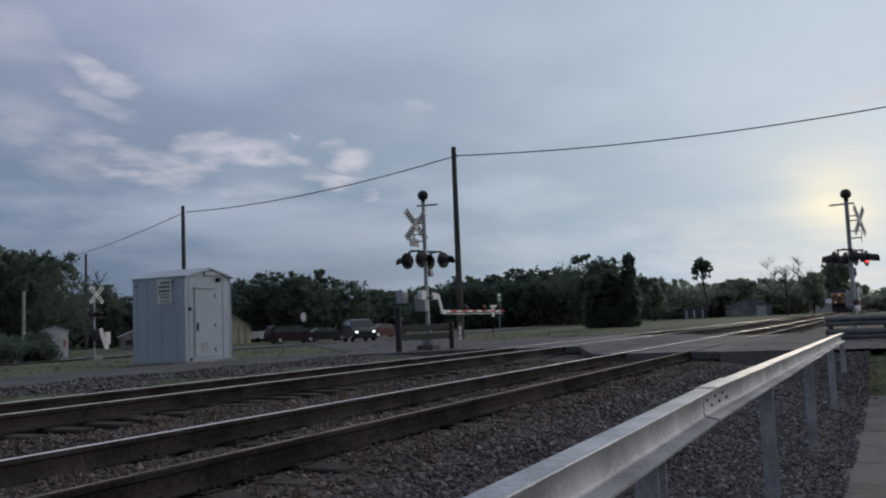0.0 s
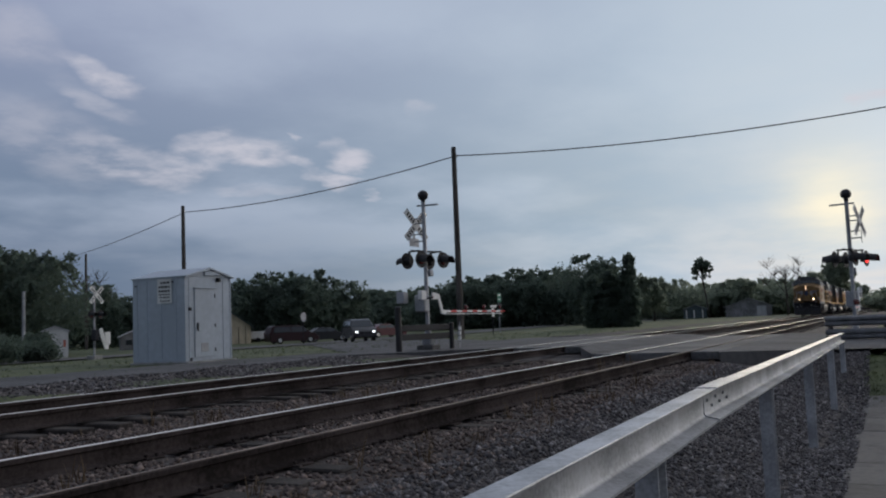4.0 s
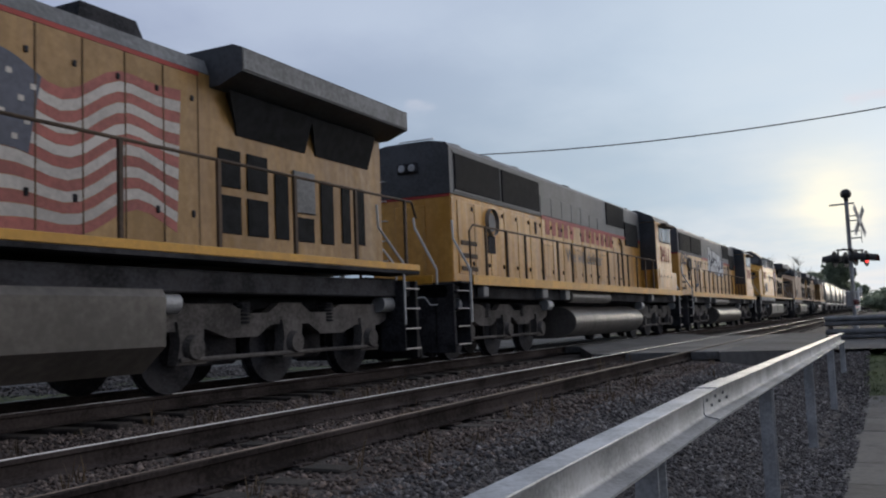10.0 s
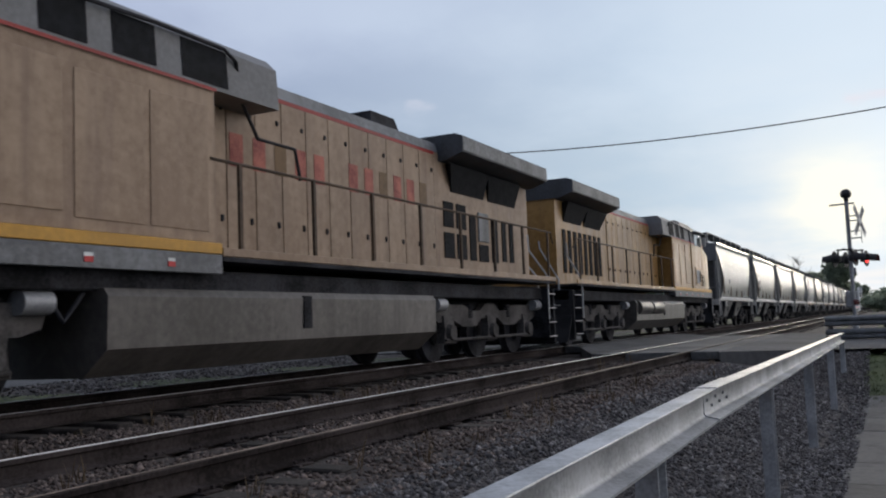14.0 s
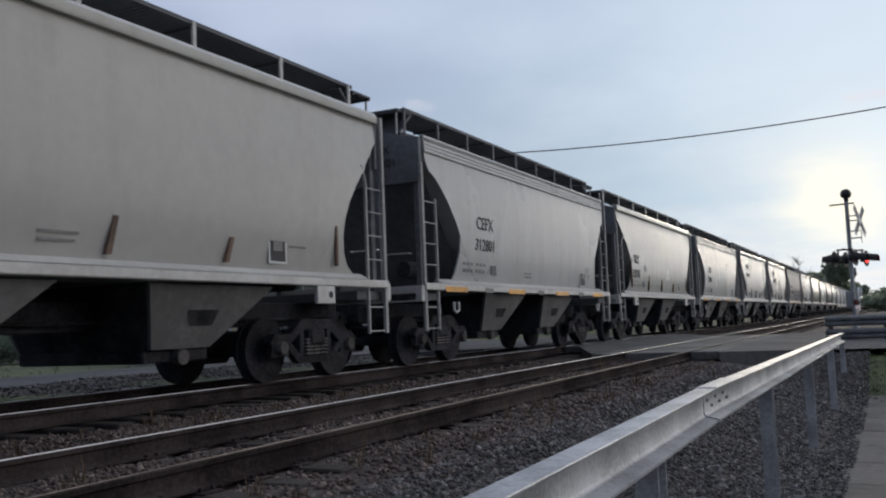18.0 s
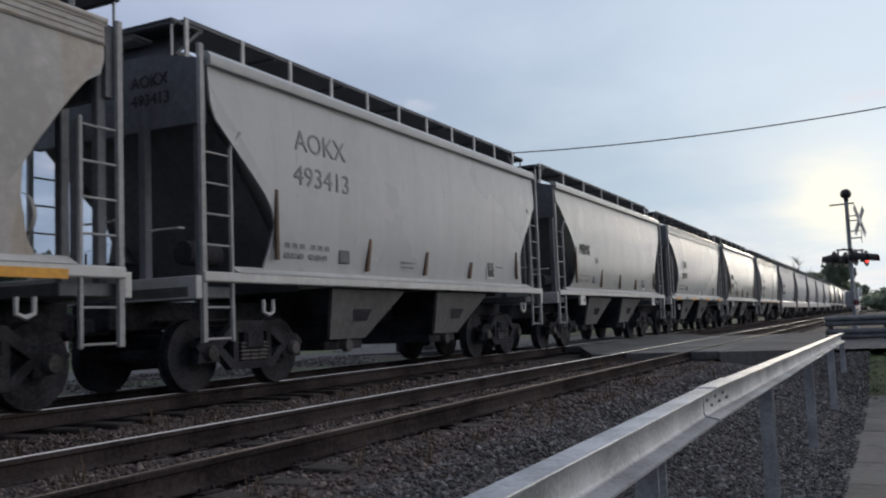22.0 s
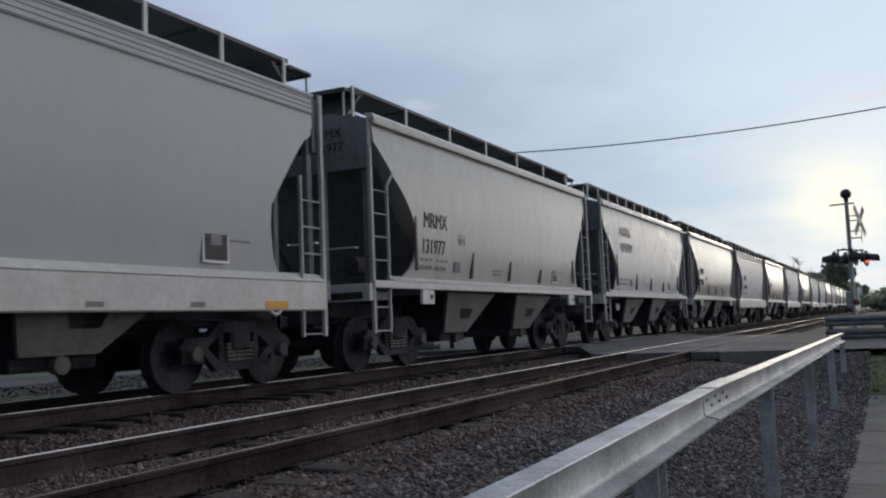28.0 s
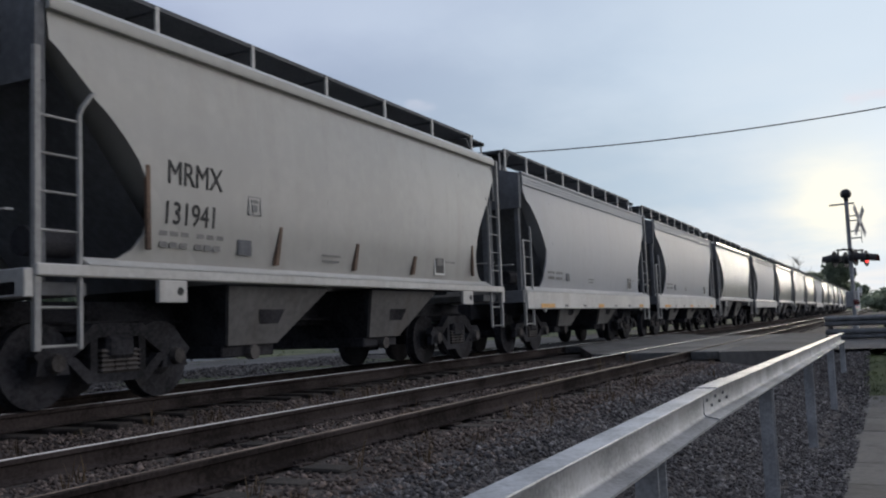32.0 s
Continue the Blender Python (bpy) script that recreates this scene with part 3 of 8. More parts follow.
# ---- guardrail in the foreground ----
def build_guardrail():
    t = thing("guardrail", pose(0, 0, 0), "galvanised steel channel guardrail on steel posts", "guardrail")
    hgt, dep = 0.182, 0.108

    def channel(x0, z0, x1, z1, lift=0.0, grow=0.0):
        s = Shape()
        y0, y1 = 0.88 - grow, 0.88 + dep + grow
        web = y0 + 0.074
        prof = [(y0 + 0.003, 0.0), (y1 - 0.004, 0.0), (y1, -0.006), (y1, -hgt), (y0 - 0.004, -hgt), (y0 - 0.006, -hgt + 0.012), (web - 0.016, -0.157), (web - 0.006, -0.151), (web, -0.140), (web, -0.030), (web - 0.008, -0.016), (y0 + 0.002, -0.011), (y0, -0.004)]
        ra = [(x0, a, z0 + b + lift) for a, b in prof]
        rb = [(x1, a, z1 + b + lift) for a, b in prof]
        return s.loft([ra, rb])

    part("rail_beam", channel(-1.2, 0.366, 5.50, 0.416), M_GALV, t)
    part("rail_beam", channel(5.52, 0.411, 20.9, 0.305), M_GALV, t)
    splice = part("splice_plate", channel(5.1, 0.414, 5.95, 0.409, 0.004, 0.004), M_GALV, t, "bolted splice plate")
    for i in range(6):
        x = 5.18 + i * 0.13
        part("bolt", Shape().cyl((x, 0.960, 0.342 - 0.04 * (i % 2)), (x, 0.938, 0.342 - 0.04 * (i % 2)), 0.009, n=6), M_GALV, splice)
    for x in (-0.2, 3.76, 7.68, 11.85, 16.5, 20.65):
        top = float(np.interp(x, [-1.2, 5.5, 20.9], [0.366, 0.413, 0.305])) - hgt
        low = float(ground_z(x, 0.95)) - 0.15
        s = Shape()
        s.span(x - 0.075, x - 0.066, 0.885, 0.985, low, top, 0.003).span(x + 0.066, x + 0.075, 0.885, 0.985, low, top, 0.003).span(x - 0.067, x + 0.067, 0.931, 0.939, low, top)
        part("post", s, M_GALV, t)


build_guardrail()


# ---- signal hut ----
def build_hut():
    t = thing("signal_hut", pose(19.33, 17.67, 0.07), "pale blue-grey metal railway signal hut with a shut door", "signal hut")
    w, d, h = 1.98, 1.98, 2.40
    walls = Shape()
    walls.span(0, w, 0.0, d, 0.0, h, 0.01)
    walls.prism([(0, h), (w, h), (w / 2, h + 0.24)], "y", 0.004, d - 0.004)
    body = part("wall", walls, M_HUT, t)
    for y in (0.33, 0.88, 1.42, 1.8):
        part("panel_seam", Shape().span(-0.02, 0.0, y - 0.018, y + 0.018, 0.02, h - 0.02, 0.004), M_HUT, body)
    for x in (0.16, 1.60, w - 0.06):
        part("panel_seam", Shape().span(x - 0.02, x + 0.02, -0.018, 0.0, 0.02, h - 0.05, 0.004), M_HUT, body)
    roof = Shape()
    for s in (-1, 1):
        x0, x1 = (w / 2, w / 2 + s * (w / 2 + 0.035))
        roof.prism([(x0, h + 0.25), (x1, h - 0.02), (x1, h + 0.02), (x0, h + 0.28)], "y", -0.07, d + 0.03)
    part("roof", roof, M_HUT, t)
    part("fascia", Shape().prism([(-0.03, h - 0.03), (w / 2, h + 0.22), (w + 0.03, h - 0.03), (w + 0.03, h + 0.02), (w / 2, h + 0.27), (-0.03, h + 0.02)], "y", -0.095, -0.075), M_HUT, t)
    door = part("door", Shape().span(0.36, 1.20, -0.035, -0.004, 0.1, 2.06, 0.01), M_HUT, t)
    part("handle", Shape().box((0.45, -0.055, 0.98), (0.05, 0.04, 0.2), 0.01).tube([(0.45, -0.08, 1.05), (0.45, -0.08, 0.84)], 0.014), M_BLACK, door)
    for z in (0.3, 1.0, 1.85):
        part("hinge", Shape().cyl((1.215, -0.03, z - 0.05), (1.215, -0.03, z + 0.05), 0.016, n=8), M_BLACK, door)
    part("drip_edge", Shape().span(0.32, 1.24, -0.09, -0.004, 2.06, 2.085, 0.004), M_HUT, t)
    part("kick_plate", Shape().span(0.6, 0.9, -0.042, -0.036, 0.25, 0.5, 0.004), M_ALU, door)
    part("lock_box", Shape().box((0.17, -0.03, 1.47), (0.09, 0.05, 0.09), 0.008), M_BLACK, t)
    part("vent_louvre", Shape().span(0.78, 1.45, -0.06, -0.0, 2.44, 2.56, 0.01), M_HUT, t)
    part("lamp", Shape().box((1.36, -0.06, 2.32), (0.13, 0.1, 0.12), 0.02), M_BLACK, t, "small black lamp over the door")
    part("conduit", Shape().box((0.2, -0.03, 0.06), (0.07, 0.05, 0.08), 0.01), M_BLACK, t)
    part("wall_clip", Shape().box((-0.03, 1.82, 2.2), (0.04, 0.06, 0.05), 0.008), M_BLACK, t)
    part("wall_clip", Shape().box((-0.03, 0.42, 2.26), (0.04, 0.06, 0.05), 0.008), M_BLACK, t)
    sign = part("notice", Shape().span(-0.032, -0.022, 0.46, 1.0, 1.66, 2.36, 0.002), M_WHITE, t, "white notice with dark lines of print")
    rs = random.Random(2)
    for r, z in enumerate((2.25, 2.13, 2.01, 1.91, 1.83, 1.73)):
        y = 0.53
        while y < 0.90:
            q = rs.uniform(0.05, 0.11)
            part("print_bar", Shape().span(-0.036, -0.032, y, min(0.94, y + q), z - (0.030 if r < 3 else 0.018), z + (0.030 if r < 3 else 0.018)), M_INK, sign)
            y += q + 0.035
    part("plinth", Shape().span(-0.08, w + 0.08, -0.15, d + 0.06, -0.14, 0.0, 0.02), M_CONCRETE, t)


build_hut()


# ---- crossing signals ----
def crossbuck(parent, x, y, z, face, size=1.22, tilt=0):
    """Two crossed white blades; face: the way it looks, in degrees about z."""
    blades = []
    for a in (45, -45):
        m = pose(x, y, z, 0, 0, face) @ pose(0, 0, 0, 0, a, 0)
        o = part("crossbuck_blade", Shape().box((0, 0.0 if a > 0 else 0.012, 0), (size, 0.01, 0.23), 0.004), M_WHITE, parent, at=m)
        for side in (-1, 1):
            for k in range(4):
                y0 = 0.0 if a > 0 else 0.012
                part("letter_bar", Shape().box((side * (0.16 + 0.105 * k), y0, 0), (0.06, 0.014, 0.13)), M_INK, o)
        blades.append(o)
    return blades


def flasher(parent, x, y, z, face, lit):
    """Round lamp: black backing, red lens, long visor."""
    m = pose(x, y, z, 0, 0, face)
    back = part("lamp_background", Shape().cyl((0, 0.0, 0), (0, -0.02, 0), 0.25, n=20), M_BLACK, parent, "round black lamp background", at=m)
    part("lamp_housing", Shape().cyl((0, 0.0, 0), (0, 0.16, 0), 0.14, 0.10, n=12), M_BLACK, back)
    part("lens", Shape().cyl((0, -0.021, 0), (0, -0.045, 0), 0.15, 0.13, n=16), M_RED_LIT if lit else M_RED_LENS, back, "lit red lens" if lit else "dark red lens")
    v, n = [], 13
    for dist, r, drop in ((-0.02, 0.165, 0.0), (-0.36, 0.155, -0.05)):
        for i in range(n):
            a = math.pi * (-0.12 + 1.24 * i / (n - 1))
            v.append((r * math.cos(a), dist, r * math.sin(a) + drop))
    inner = [(p[0] * 0.95, p[1], p[2] * 0.95) for p in v]
    f = [(i, i + 1, n + i + 1, n + i) for i in range(n - 1)]
    s = Shape().add(v + inner, f + [(2 * n + a, 2 * n + b, 2 * n + c, 2 * n + d) for a, b, c, d in f] + [(n + i, n + i + 1, 3 * n + i + 1, 3 * n + i) for i in range(n - 1)])
    part("visor", s, M_BLACK, back)


def build_mast(name, x, y, z, face, arm, lit_index, total, flash_z):
    """Crossing signal: face is the way drivers see it from (degrees about z; 0 looks to -y); arm: gate arm's length along local x."""
    t = thing("crossing_signal", pose(x, y, z), "silver crossing signal mast with bell, crossbuck, black flashers and lowered gate", "crossing signal", "signals at the crossing")
    part("mast", Shape().cyl((0, 0, 0.2), (0, 0, total - 0.25), 0.065, 0.06, n=14), M_ALU, t)
    part("foundation", Shape().box((0, 0, -0.15), (0.55, 0.55, 0.24), 0.03), M_PATH, t)
    part("base_casting", Shape().box((0, 0, 0.12), (0.30, 0.30, 0.34), 0.04).cyl((0, 0, 0.28), (0, 0, 0.50), 0.11, 0.075, n=12), M_ALU, t)
    part("bell", Shape().ball((0, 0, total - 0.10), 0.17, 14, (1, 1, 0.95)).cyl((0, 0, total - 0.32), (0, 0, total - 0.2), 0.07, n=10), M_BLACK, t, "dark round crossing bell")
    sgn = -1 if face == 0 else 1
    part("top_bar", Shape().cyl((0, sgn * 0.22, total - 0.40), (0, -sgn * 0.50, total - 0.42), 0.028, n=8), M_ALU, t)
    turn = pose(0, 0, 0, 0, 0, -18)
    c = turn @ Vector((0.0, sgn * 0.36, 0))
    crossbuck(t, c.x, c.y, total - 0.98, face - 18)
    for dz in (-0.80, -0.95, -1.28):
        part("bracket", Shape().cyl((0, 0, total + dz), (0, sgn * 0.34, total + dz), 0.02, n=6), M_ALU, t)
    part("track_count_sign", Shape().box((0, sgn * 0.36, total - 1.52), (0.6, 0.016, 0.26), 0.006).box((0, sgn * 0.36, total - 1.33), (0.14, 0.016, 0.14), 0.004).box((0, sgn * 0.2, total - 1.5), (0.04, 0.36, 0.04), 0.004), M_ALU, t, "plate with the number of tracks, seen from behind")
    part("flasher_arm", Shape().cyl((-0.58, 0, flash_z + 0.28), (0.58, 0, flash_z + 0.28), 0.03, n=8), M_BLACK, t, at=turn)
    for i, dx in enumerate((-0.46, 0.46)):
        for j, (dy, way) in enumerate(((-0.30, 0), (0.30, 180))):
            c = turn @ Vector((dx, dy, 0))
            flasher(t, c.x, c.y, flash_z, way - 18, lit_index == i + 2 * j)
        part("lamp_stem", Shape().cyl((dx, -0.24, flash_z + 0.27), (dx, 0.24, flash_z + 0.27), 0.026, n=8).cyl((dx, -0.2, flash_z + 0.27), (dx, -0.2, flash_z), 0.03, n=8).cyl((dx, 0.2, flash_z + 0.27), (dx, 0.2, flash_z), 0.03, n=8), M_BLACK, t, at=turn)
    part("terminal_box", Shape().box((0.16, -0.05, flash_z - 0.38), (0.2, 0.16, 0.2), 0.015), M_ALU, t)
    # gate machine, counterweights and arm
    d = 1 if arm > 0 else -1
    gy = -0.16
    part("gate_machine", Shape().box((-d * 0.22, 0.05, 1.22), (0.34, 0.36, 0.52), 0.04), M_ALU, t)
    part("counterweight_arm", Shape().prism([(d * 0.05, 1.32), (d * 0.42, 1.36), (d * 0.62, 0.90), (d * 0.95, 0.86), (d * 0.95, 0.98), (d * 0.74, 1.02), (d * 0.50, 1.50), (d * 0.05, 1.55)], "y", gy - 0.02, gy + 0.02), M_WHITE, t)
    part("counterweight", Shape().box((-d * 0.60, gy, 1.45), (0.32, 0.14, 0.28), 0.02), M_WHITE, t)
    part("counterweight_bar", Shape().cyl((d * 0.1, gy, 1.40), (-d * 0.75, gy, 1.32), 0.03, n=6), M_DARK, t)
    if name == "far":
        part("battery_case", Shape().box((-0.72, 0.45, 1.40), (0.28, 0.26, 0.34), 0.02), M_ALU, t)
    k = 0
    x0 = d * 0.9
    while abs(x0) < abs(arm):
        x1 = x0 + d * 0.40
        part("gate_stripe", Shape().span(min(x0, x1), max(x0, x1), gy - 0.015, gy + 0.015, 0.93, 1.005 - 0.002 * k, 0.004), M_RED if k % 2 else M_WHITE, t, "red reflective stripe" if k % 2 else "white stripe")
        x0, k = x1, k + 1
    for q in (0.45, 0.72, 0.98):
        part("gate_lamp", Shape().box((arm * q, gy, 1.10), (0.10, 0.09, 0.14), 0.02), M_RED_LENS, t, "small red gate lamp")
    part("gate_rod", Shape().cyl((d * 0.9, gy - 0.03, 0.885), (arm, gy - 0.03, 0.875), 0.016, n=6), M_WHITE, t)
    return t


build_mast("far", 24.15, 12.52, 0.26, 180, 5.4, -1, 4.62, 2.52)
build_mast("near", 30.7, 0.95, -0.12, 0, -4.2, 1, 4.62, 2.48)


def build_bollards():
    for (x, y, z), h, r in (((22.65, 12.70, 0.13), 1.22, 0.095), ((24.7, 12.0, 0.13), 0.72, 0.075)):
        solid("bollard", Shape().cyl((0, 0, -0.2), (0, 0, h), r, r * 0.96, n=14).ball((0, 0, h), r * 0.96, 12, (1, 1, 0.5)), M_BLACK, "black steel guard post beside the signal", "bollard", pose(x, y, z), "guard posts")
    a, b = Vector((22.65, 12.70, 0.13)), Vector((24.7, 12.0, 0.13))
    t = thing("guard_beam", pose(*((a + b) / 2), 0, 0, math.degrees(math.atan2(b.y - a.y, b.x - a.x))), "dark steel beams between two guard posts", "barrier")
    for z in (0.36, 0.62):
        part("beam", Shape().box((0, 0.02, z), ((b - a).length - 0.15, 0.06, 0.18), 0.015), M_BLACK, t)
    # striped marker beside the pole
    t = thing("spiral_marker", pose(25.05, 11.9, 0.13), "white and grey spiral guy marker", "marker")
    part("rod", Shape().cyl((0, 0, -0.05), (0.05, 0, 0.75), 0.012, n=6), M_ALU, t)
    for k in range(3):
        part("sleeve", Shape().cyl((0.015 * k, 0, 0.20 + k * 0.15), (0.015 * k + 0.02, 0, 0.31 + k * 0.15), 0.05, n=10), M_WHITE, t)


build_bollards()


def build_barrier():
    """W-beam barrier before the near signal."""
    t = thing("w_beam_barrier", pose(29.3, 0, -0.22), "weathered steel W-beam barrier round the signal", "barrier")
    prof = [(0.0, 0.0), (-0.08, 0.05), (-0.08, 0.11), (-0.01, 0.15), (-0.08, 0.19), (-0.08, 0.25), (0.0, 0.31)]
    ring = prof + [(a + 0.006, b) for a, b in reversed(prof)]
    s = Shape().loft([[(a, y, b + 0.52) for a, b in ring] for y in (1.75, 0.8, -1.0, -3.0, -7.0)])
    part("w_beam", s, M_WEATHER, t)
    s = Shape().loft([[(a, y, b + 0.13) for a, b in ring] for y in (1.75, 0.8, -1.0, -3.0, -7.0)])
    part("w_beam", s, M_WEATHER, t)
    for y in (1.6, 0.1, -1.8, -3.7, -5.6):
        part("post", Shape().span(0.0, 0.15, y - 0.07, y + 0.07, -0.2, 0.78, 0.01), M_WOOD, t)


build_barrier()


# ---- poles and wires ----
POLES = [(44.1, 20.85, 0.0, 10.5), (51.9, 47.5, -0.35, 10.9), (74.8, 83.3, -0.4, 11.0)]


def build_poles():
    tops = []
    for x, y, z, h in POLES:
        t = thing("utility_pole", pose(x, y, z), "tall dark timber utility pole", "utility pole", "pole line")
        part("shaft", Shape().cyl((0, 0, -0.3), (0, 0, h), 0.19, 0.13, n=12), M_WOOD, t)
        part("cap", Shape().cyl((0, 0, h), (0, 0, h + 0.05), 0.14, 0.1, n=12), M_DARK, t)
        part("insulator", Shape().cyl((0.0, -0.16, h - 0.55), (0, -0.16, h - 0.4), 0.05, 0.03, n=8), M_LENS, t)
        for k in range(12):
            part("step_peg", Shape().cyl((0, 0, 1.8 + k * 0.68), (0.30 * (1 if k % 2 else -1), -0.05, 1.8 + k * 0.68), 0.014, n=5), M_DARK, t)
        tops.append(Vector((x, y - 0.16, z + h - 0.45)))
    # catenary spans; the first comes from a pole far out of view to the right
    ends = [Vector((46.0, -10.0, 10.9)), *tops[:2], Vector((88.0, 105.0, 11.9))]
    for a, b, sag in zip(ends, ends[1:], (0.8, 0.5, 0.5)):
        pts = [a.lerp(b, i / 24) - Vector((0, 0, 4 * sag * (i / 24) * (1 - i / 24))) for i in range(25)]
        solid("overhead_wire", Shape().tube(pts, 0.030, 6), M_WIRE, "dark overhead cable slung between timber poles", "cable", group="pole line wires")
    t = thing("utility_pole", pose(48.3, 60.6, -0.5), "short grey timber pole among dark trees", "utility pole", "pole line")
    part("shaft", Shape().cyl((0, 0, -0.3), (0, 0, 5.2), 0.16, 0.13, n=10), M_ALU, t)


build_poles()


# ---- signs ----
def build_signs():
    t = thing("street_sign", pose(69.4, 29.2, -0.02), "green street name sign on a thin metal post", "street sign")
    part("post", Shape().cyl((0, 0, -0.1), (0, 0, 3.2), 0.04, n=8), M_ALU, t)
    part("blade", Shape().box((0, -0.04, 2.9), (0.75, 0.02, 0.75), 0.01), M_GREEN_SIGN, t)
    for z in (3.1, 2.75):
        part("print_bar", Shape().box((0, -0.054, z), (0.5, 0.004, 0.12)), M_WHITE, t)
    t = thing("road_sign", pose(55.4, 23.8, -0.05), "small white road sign on a dark post", "road sign")
    part("post", Shape().cyl((0, 0, -0.1), (0, 0, 1.9), 0.035, n=8), M_DARK, t)
    part("plate", Shape().box((0, -0.04, 1.55), (0.45, 0.02, 0.6), 0.01).box((0.1, -0.04, 1.95), (1.0, 0.02, 0.16), 0.01), M_WHITE, t)
    t = thing("stop_sign", pose(62.2, 44.0, -0.42), "stop sign seen from its grey back", "stop sign")
    part("post", Shape().cyl((0, 0, -0.1), (0, 0, 2.7), 0.035, n=8), M_DARK, t)
    oct8 = [(0.42 * math.cos(math.pi / 8 + k * math.pi / 4), 2.32 + 0.42 * math.sin(math.pi / 8 + k * math.pi / 4)) for k in range(8)]
    part("plate", Shape().prism(oct8, "y", -0.05, -0.03), M_ALU, t)
    # the next crossing along the line
    t = thing("crossing_sign", pose(36.3, 39.8, -0.2), "silver crossing mast with white crossbuck and raised gate", "crossing signal", "signals at the crossing")
    part("mast", Shape().cyl((0, 0, 0), (0, 0, 4.0), 0.06, n=10), M_ALU, t)
    crossbuck(t, 0.1, -0.1, 3.45, 0, 1.25)
    part("machine", Shape().box((0.0, -0.2, 1.2), (0.5, 0.4, 0.6), 0.04), M_DARK, t)
    part("gate_bracket", Shape().prism([(-0.1, 1.5), (0.1, 1.6), (0.35, 0.95), (0.55, 0.9), (0.55, 0.4), (0.3, 0.4), (0.0, 1.1)], "y", -0.5, -0.44), M_WHITE, t)
    part("counterweight", Shape().box((0.5, -0.47, 1.0), (0.4, 0.08, 0.7), 0.02), M_WHITE, t)
    for dx in (-0.3, 0.3):
        flasher(t, dx, -0.12, 2.35, 0, False)
    part("foundation", Shape().box((0, 0, -0.05), (0.6, 0.6, 0.25), 0.02), M_CONCRETE, t)


build_signs()


# ---- sheds and houses ----
def gable(t, w, d, h, rise, wall, roof, over=0.25):
    part("wall", Shape().prism([(0, 0), (w, 0), (w, h), (w / 2, h + rise), (0, h)], "y", 0, d), wall, t)
    s = Shape()
    for k in (-1, 1):
        x1 = w / 2 + k * (w / 2 + over)
        z1 = h - rise * over / (w / 2)
        s.prism([(w / 2, h + rise + 0.01), (x1, z1), (x1, z1 + 0.1), (w / 2, h + rise + 0.11)], "y", -over, d + over)
    part("roof", s, roof, t)


def build_buildings():
    t = thing("garden_shed", pose(44.6, 54.0, -0.45, 0, 0, -35), "small pale metal shed with a gable roof among shrubs", "shed")
    gable(t, 1.7, 1.7, 1.85, 0.32, M_PALE, M_ALU, 0.08)
    part("door", Shape().span(0.45, 1.25, -0.03, -0.004, 0.05, 1.7, 0.01), M_PALE, t)
    part("graffiti", Shape().box((1.45, -0.02, 1.0), (0.16, 0.01, 0.5), 0.002), M_INK_RED, t)
    t = thing("bungalow", pose(74.6, 68.3, -0.5, 0, 0, -51.6), "low beige house with a grey shingle roof", "house")
    gable(t, 7.0, 9.0, 2.0, 2.5, M_BEIGE, M_ROOF, 0.4)
    for x in (1.2, 3.4):
        part("window", Shape().span(x, x + 1.0, -0.06, -0.004, 0.9, 1.8, 0.02), M_GLASS, t)
    for k in range(9):
        part("siding_board", Shape().span(0.4 + k * 0.75, 0.47 + k * 0.75, -0.05, -0.003, 0.05, 1.95, 0.01), M_WOOD, t)
    t = thing("farm_building", pose(187.5, 29.3, -0.1, 0, 0, -80), "grey metal-sided building with a low pale roof", "house")
    gable(t, 8.6, 9.0, 2.2, 1.5, M_SHABBY, M_ALU, 0.4)
    part("door", Shape().span(5.8, 7.6, -0.06, -0.004, 0.0, 2.1, 0.02), M_PALE, t)
    t = thing("farm_building", pose(186.0, 37.5, 0.0, 0, 0, -78), "small grey house with a white roof among trees", "house")
    gable(t, 4.5, 6.0, 1.9, 0.8, M_ROOF, M_ALU, 0.3)
    for x in (0.4, 1.9, 3.6):
        part("porch_post", Shape().span(x, x + 0.25, -0.16, -0.004, 0.0, 1.7, 0.02), M_WHITE, t)
    t = thing("farm_building", pose(262.0, -16.0, 0.0, 0, 0, 5), "long pale metal building beyond the crossing", "house")
    gable(t, 26.0, 12.0, 3.4, 2.2, M_PALE, M_ALU, 0.4)
    t = thing("farm_building", pose(292.0, 15.2, 0.0, 0, 0, -8), "small pale shed beside the far line", "house")
    gable(t, 5.0, 5.5, 2.6, 1.2, M_PALE, M_ALU, 0.3)
    t = thing("outbuilding", pose(64.2, 66.9, -0.5, 0, 0, -42), "low weathered white outbuilding behind the hut", "shed")
    gable(t, 2.6, 3.6, 1.35, 0.55, M_SHABBY, M_PALE, 0.2)
    part("window", Shape().span(0.5, 1.1, -0.06, -0.004, 0.55, 1.05, 0.02), M_GLASS, t)
    part("door", Shape().span(1.5, 2.2, -0.05, -0.004, 0.02, 1.3, 0.01), M_WHITE, t)


build_buildings()


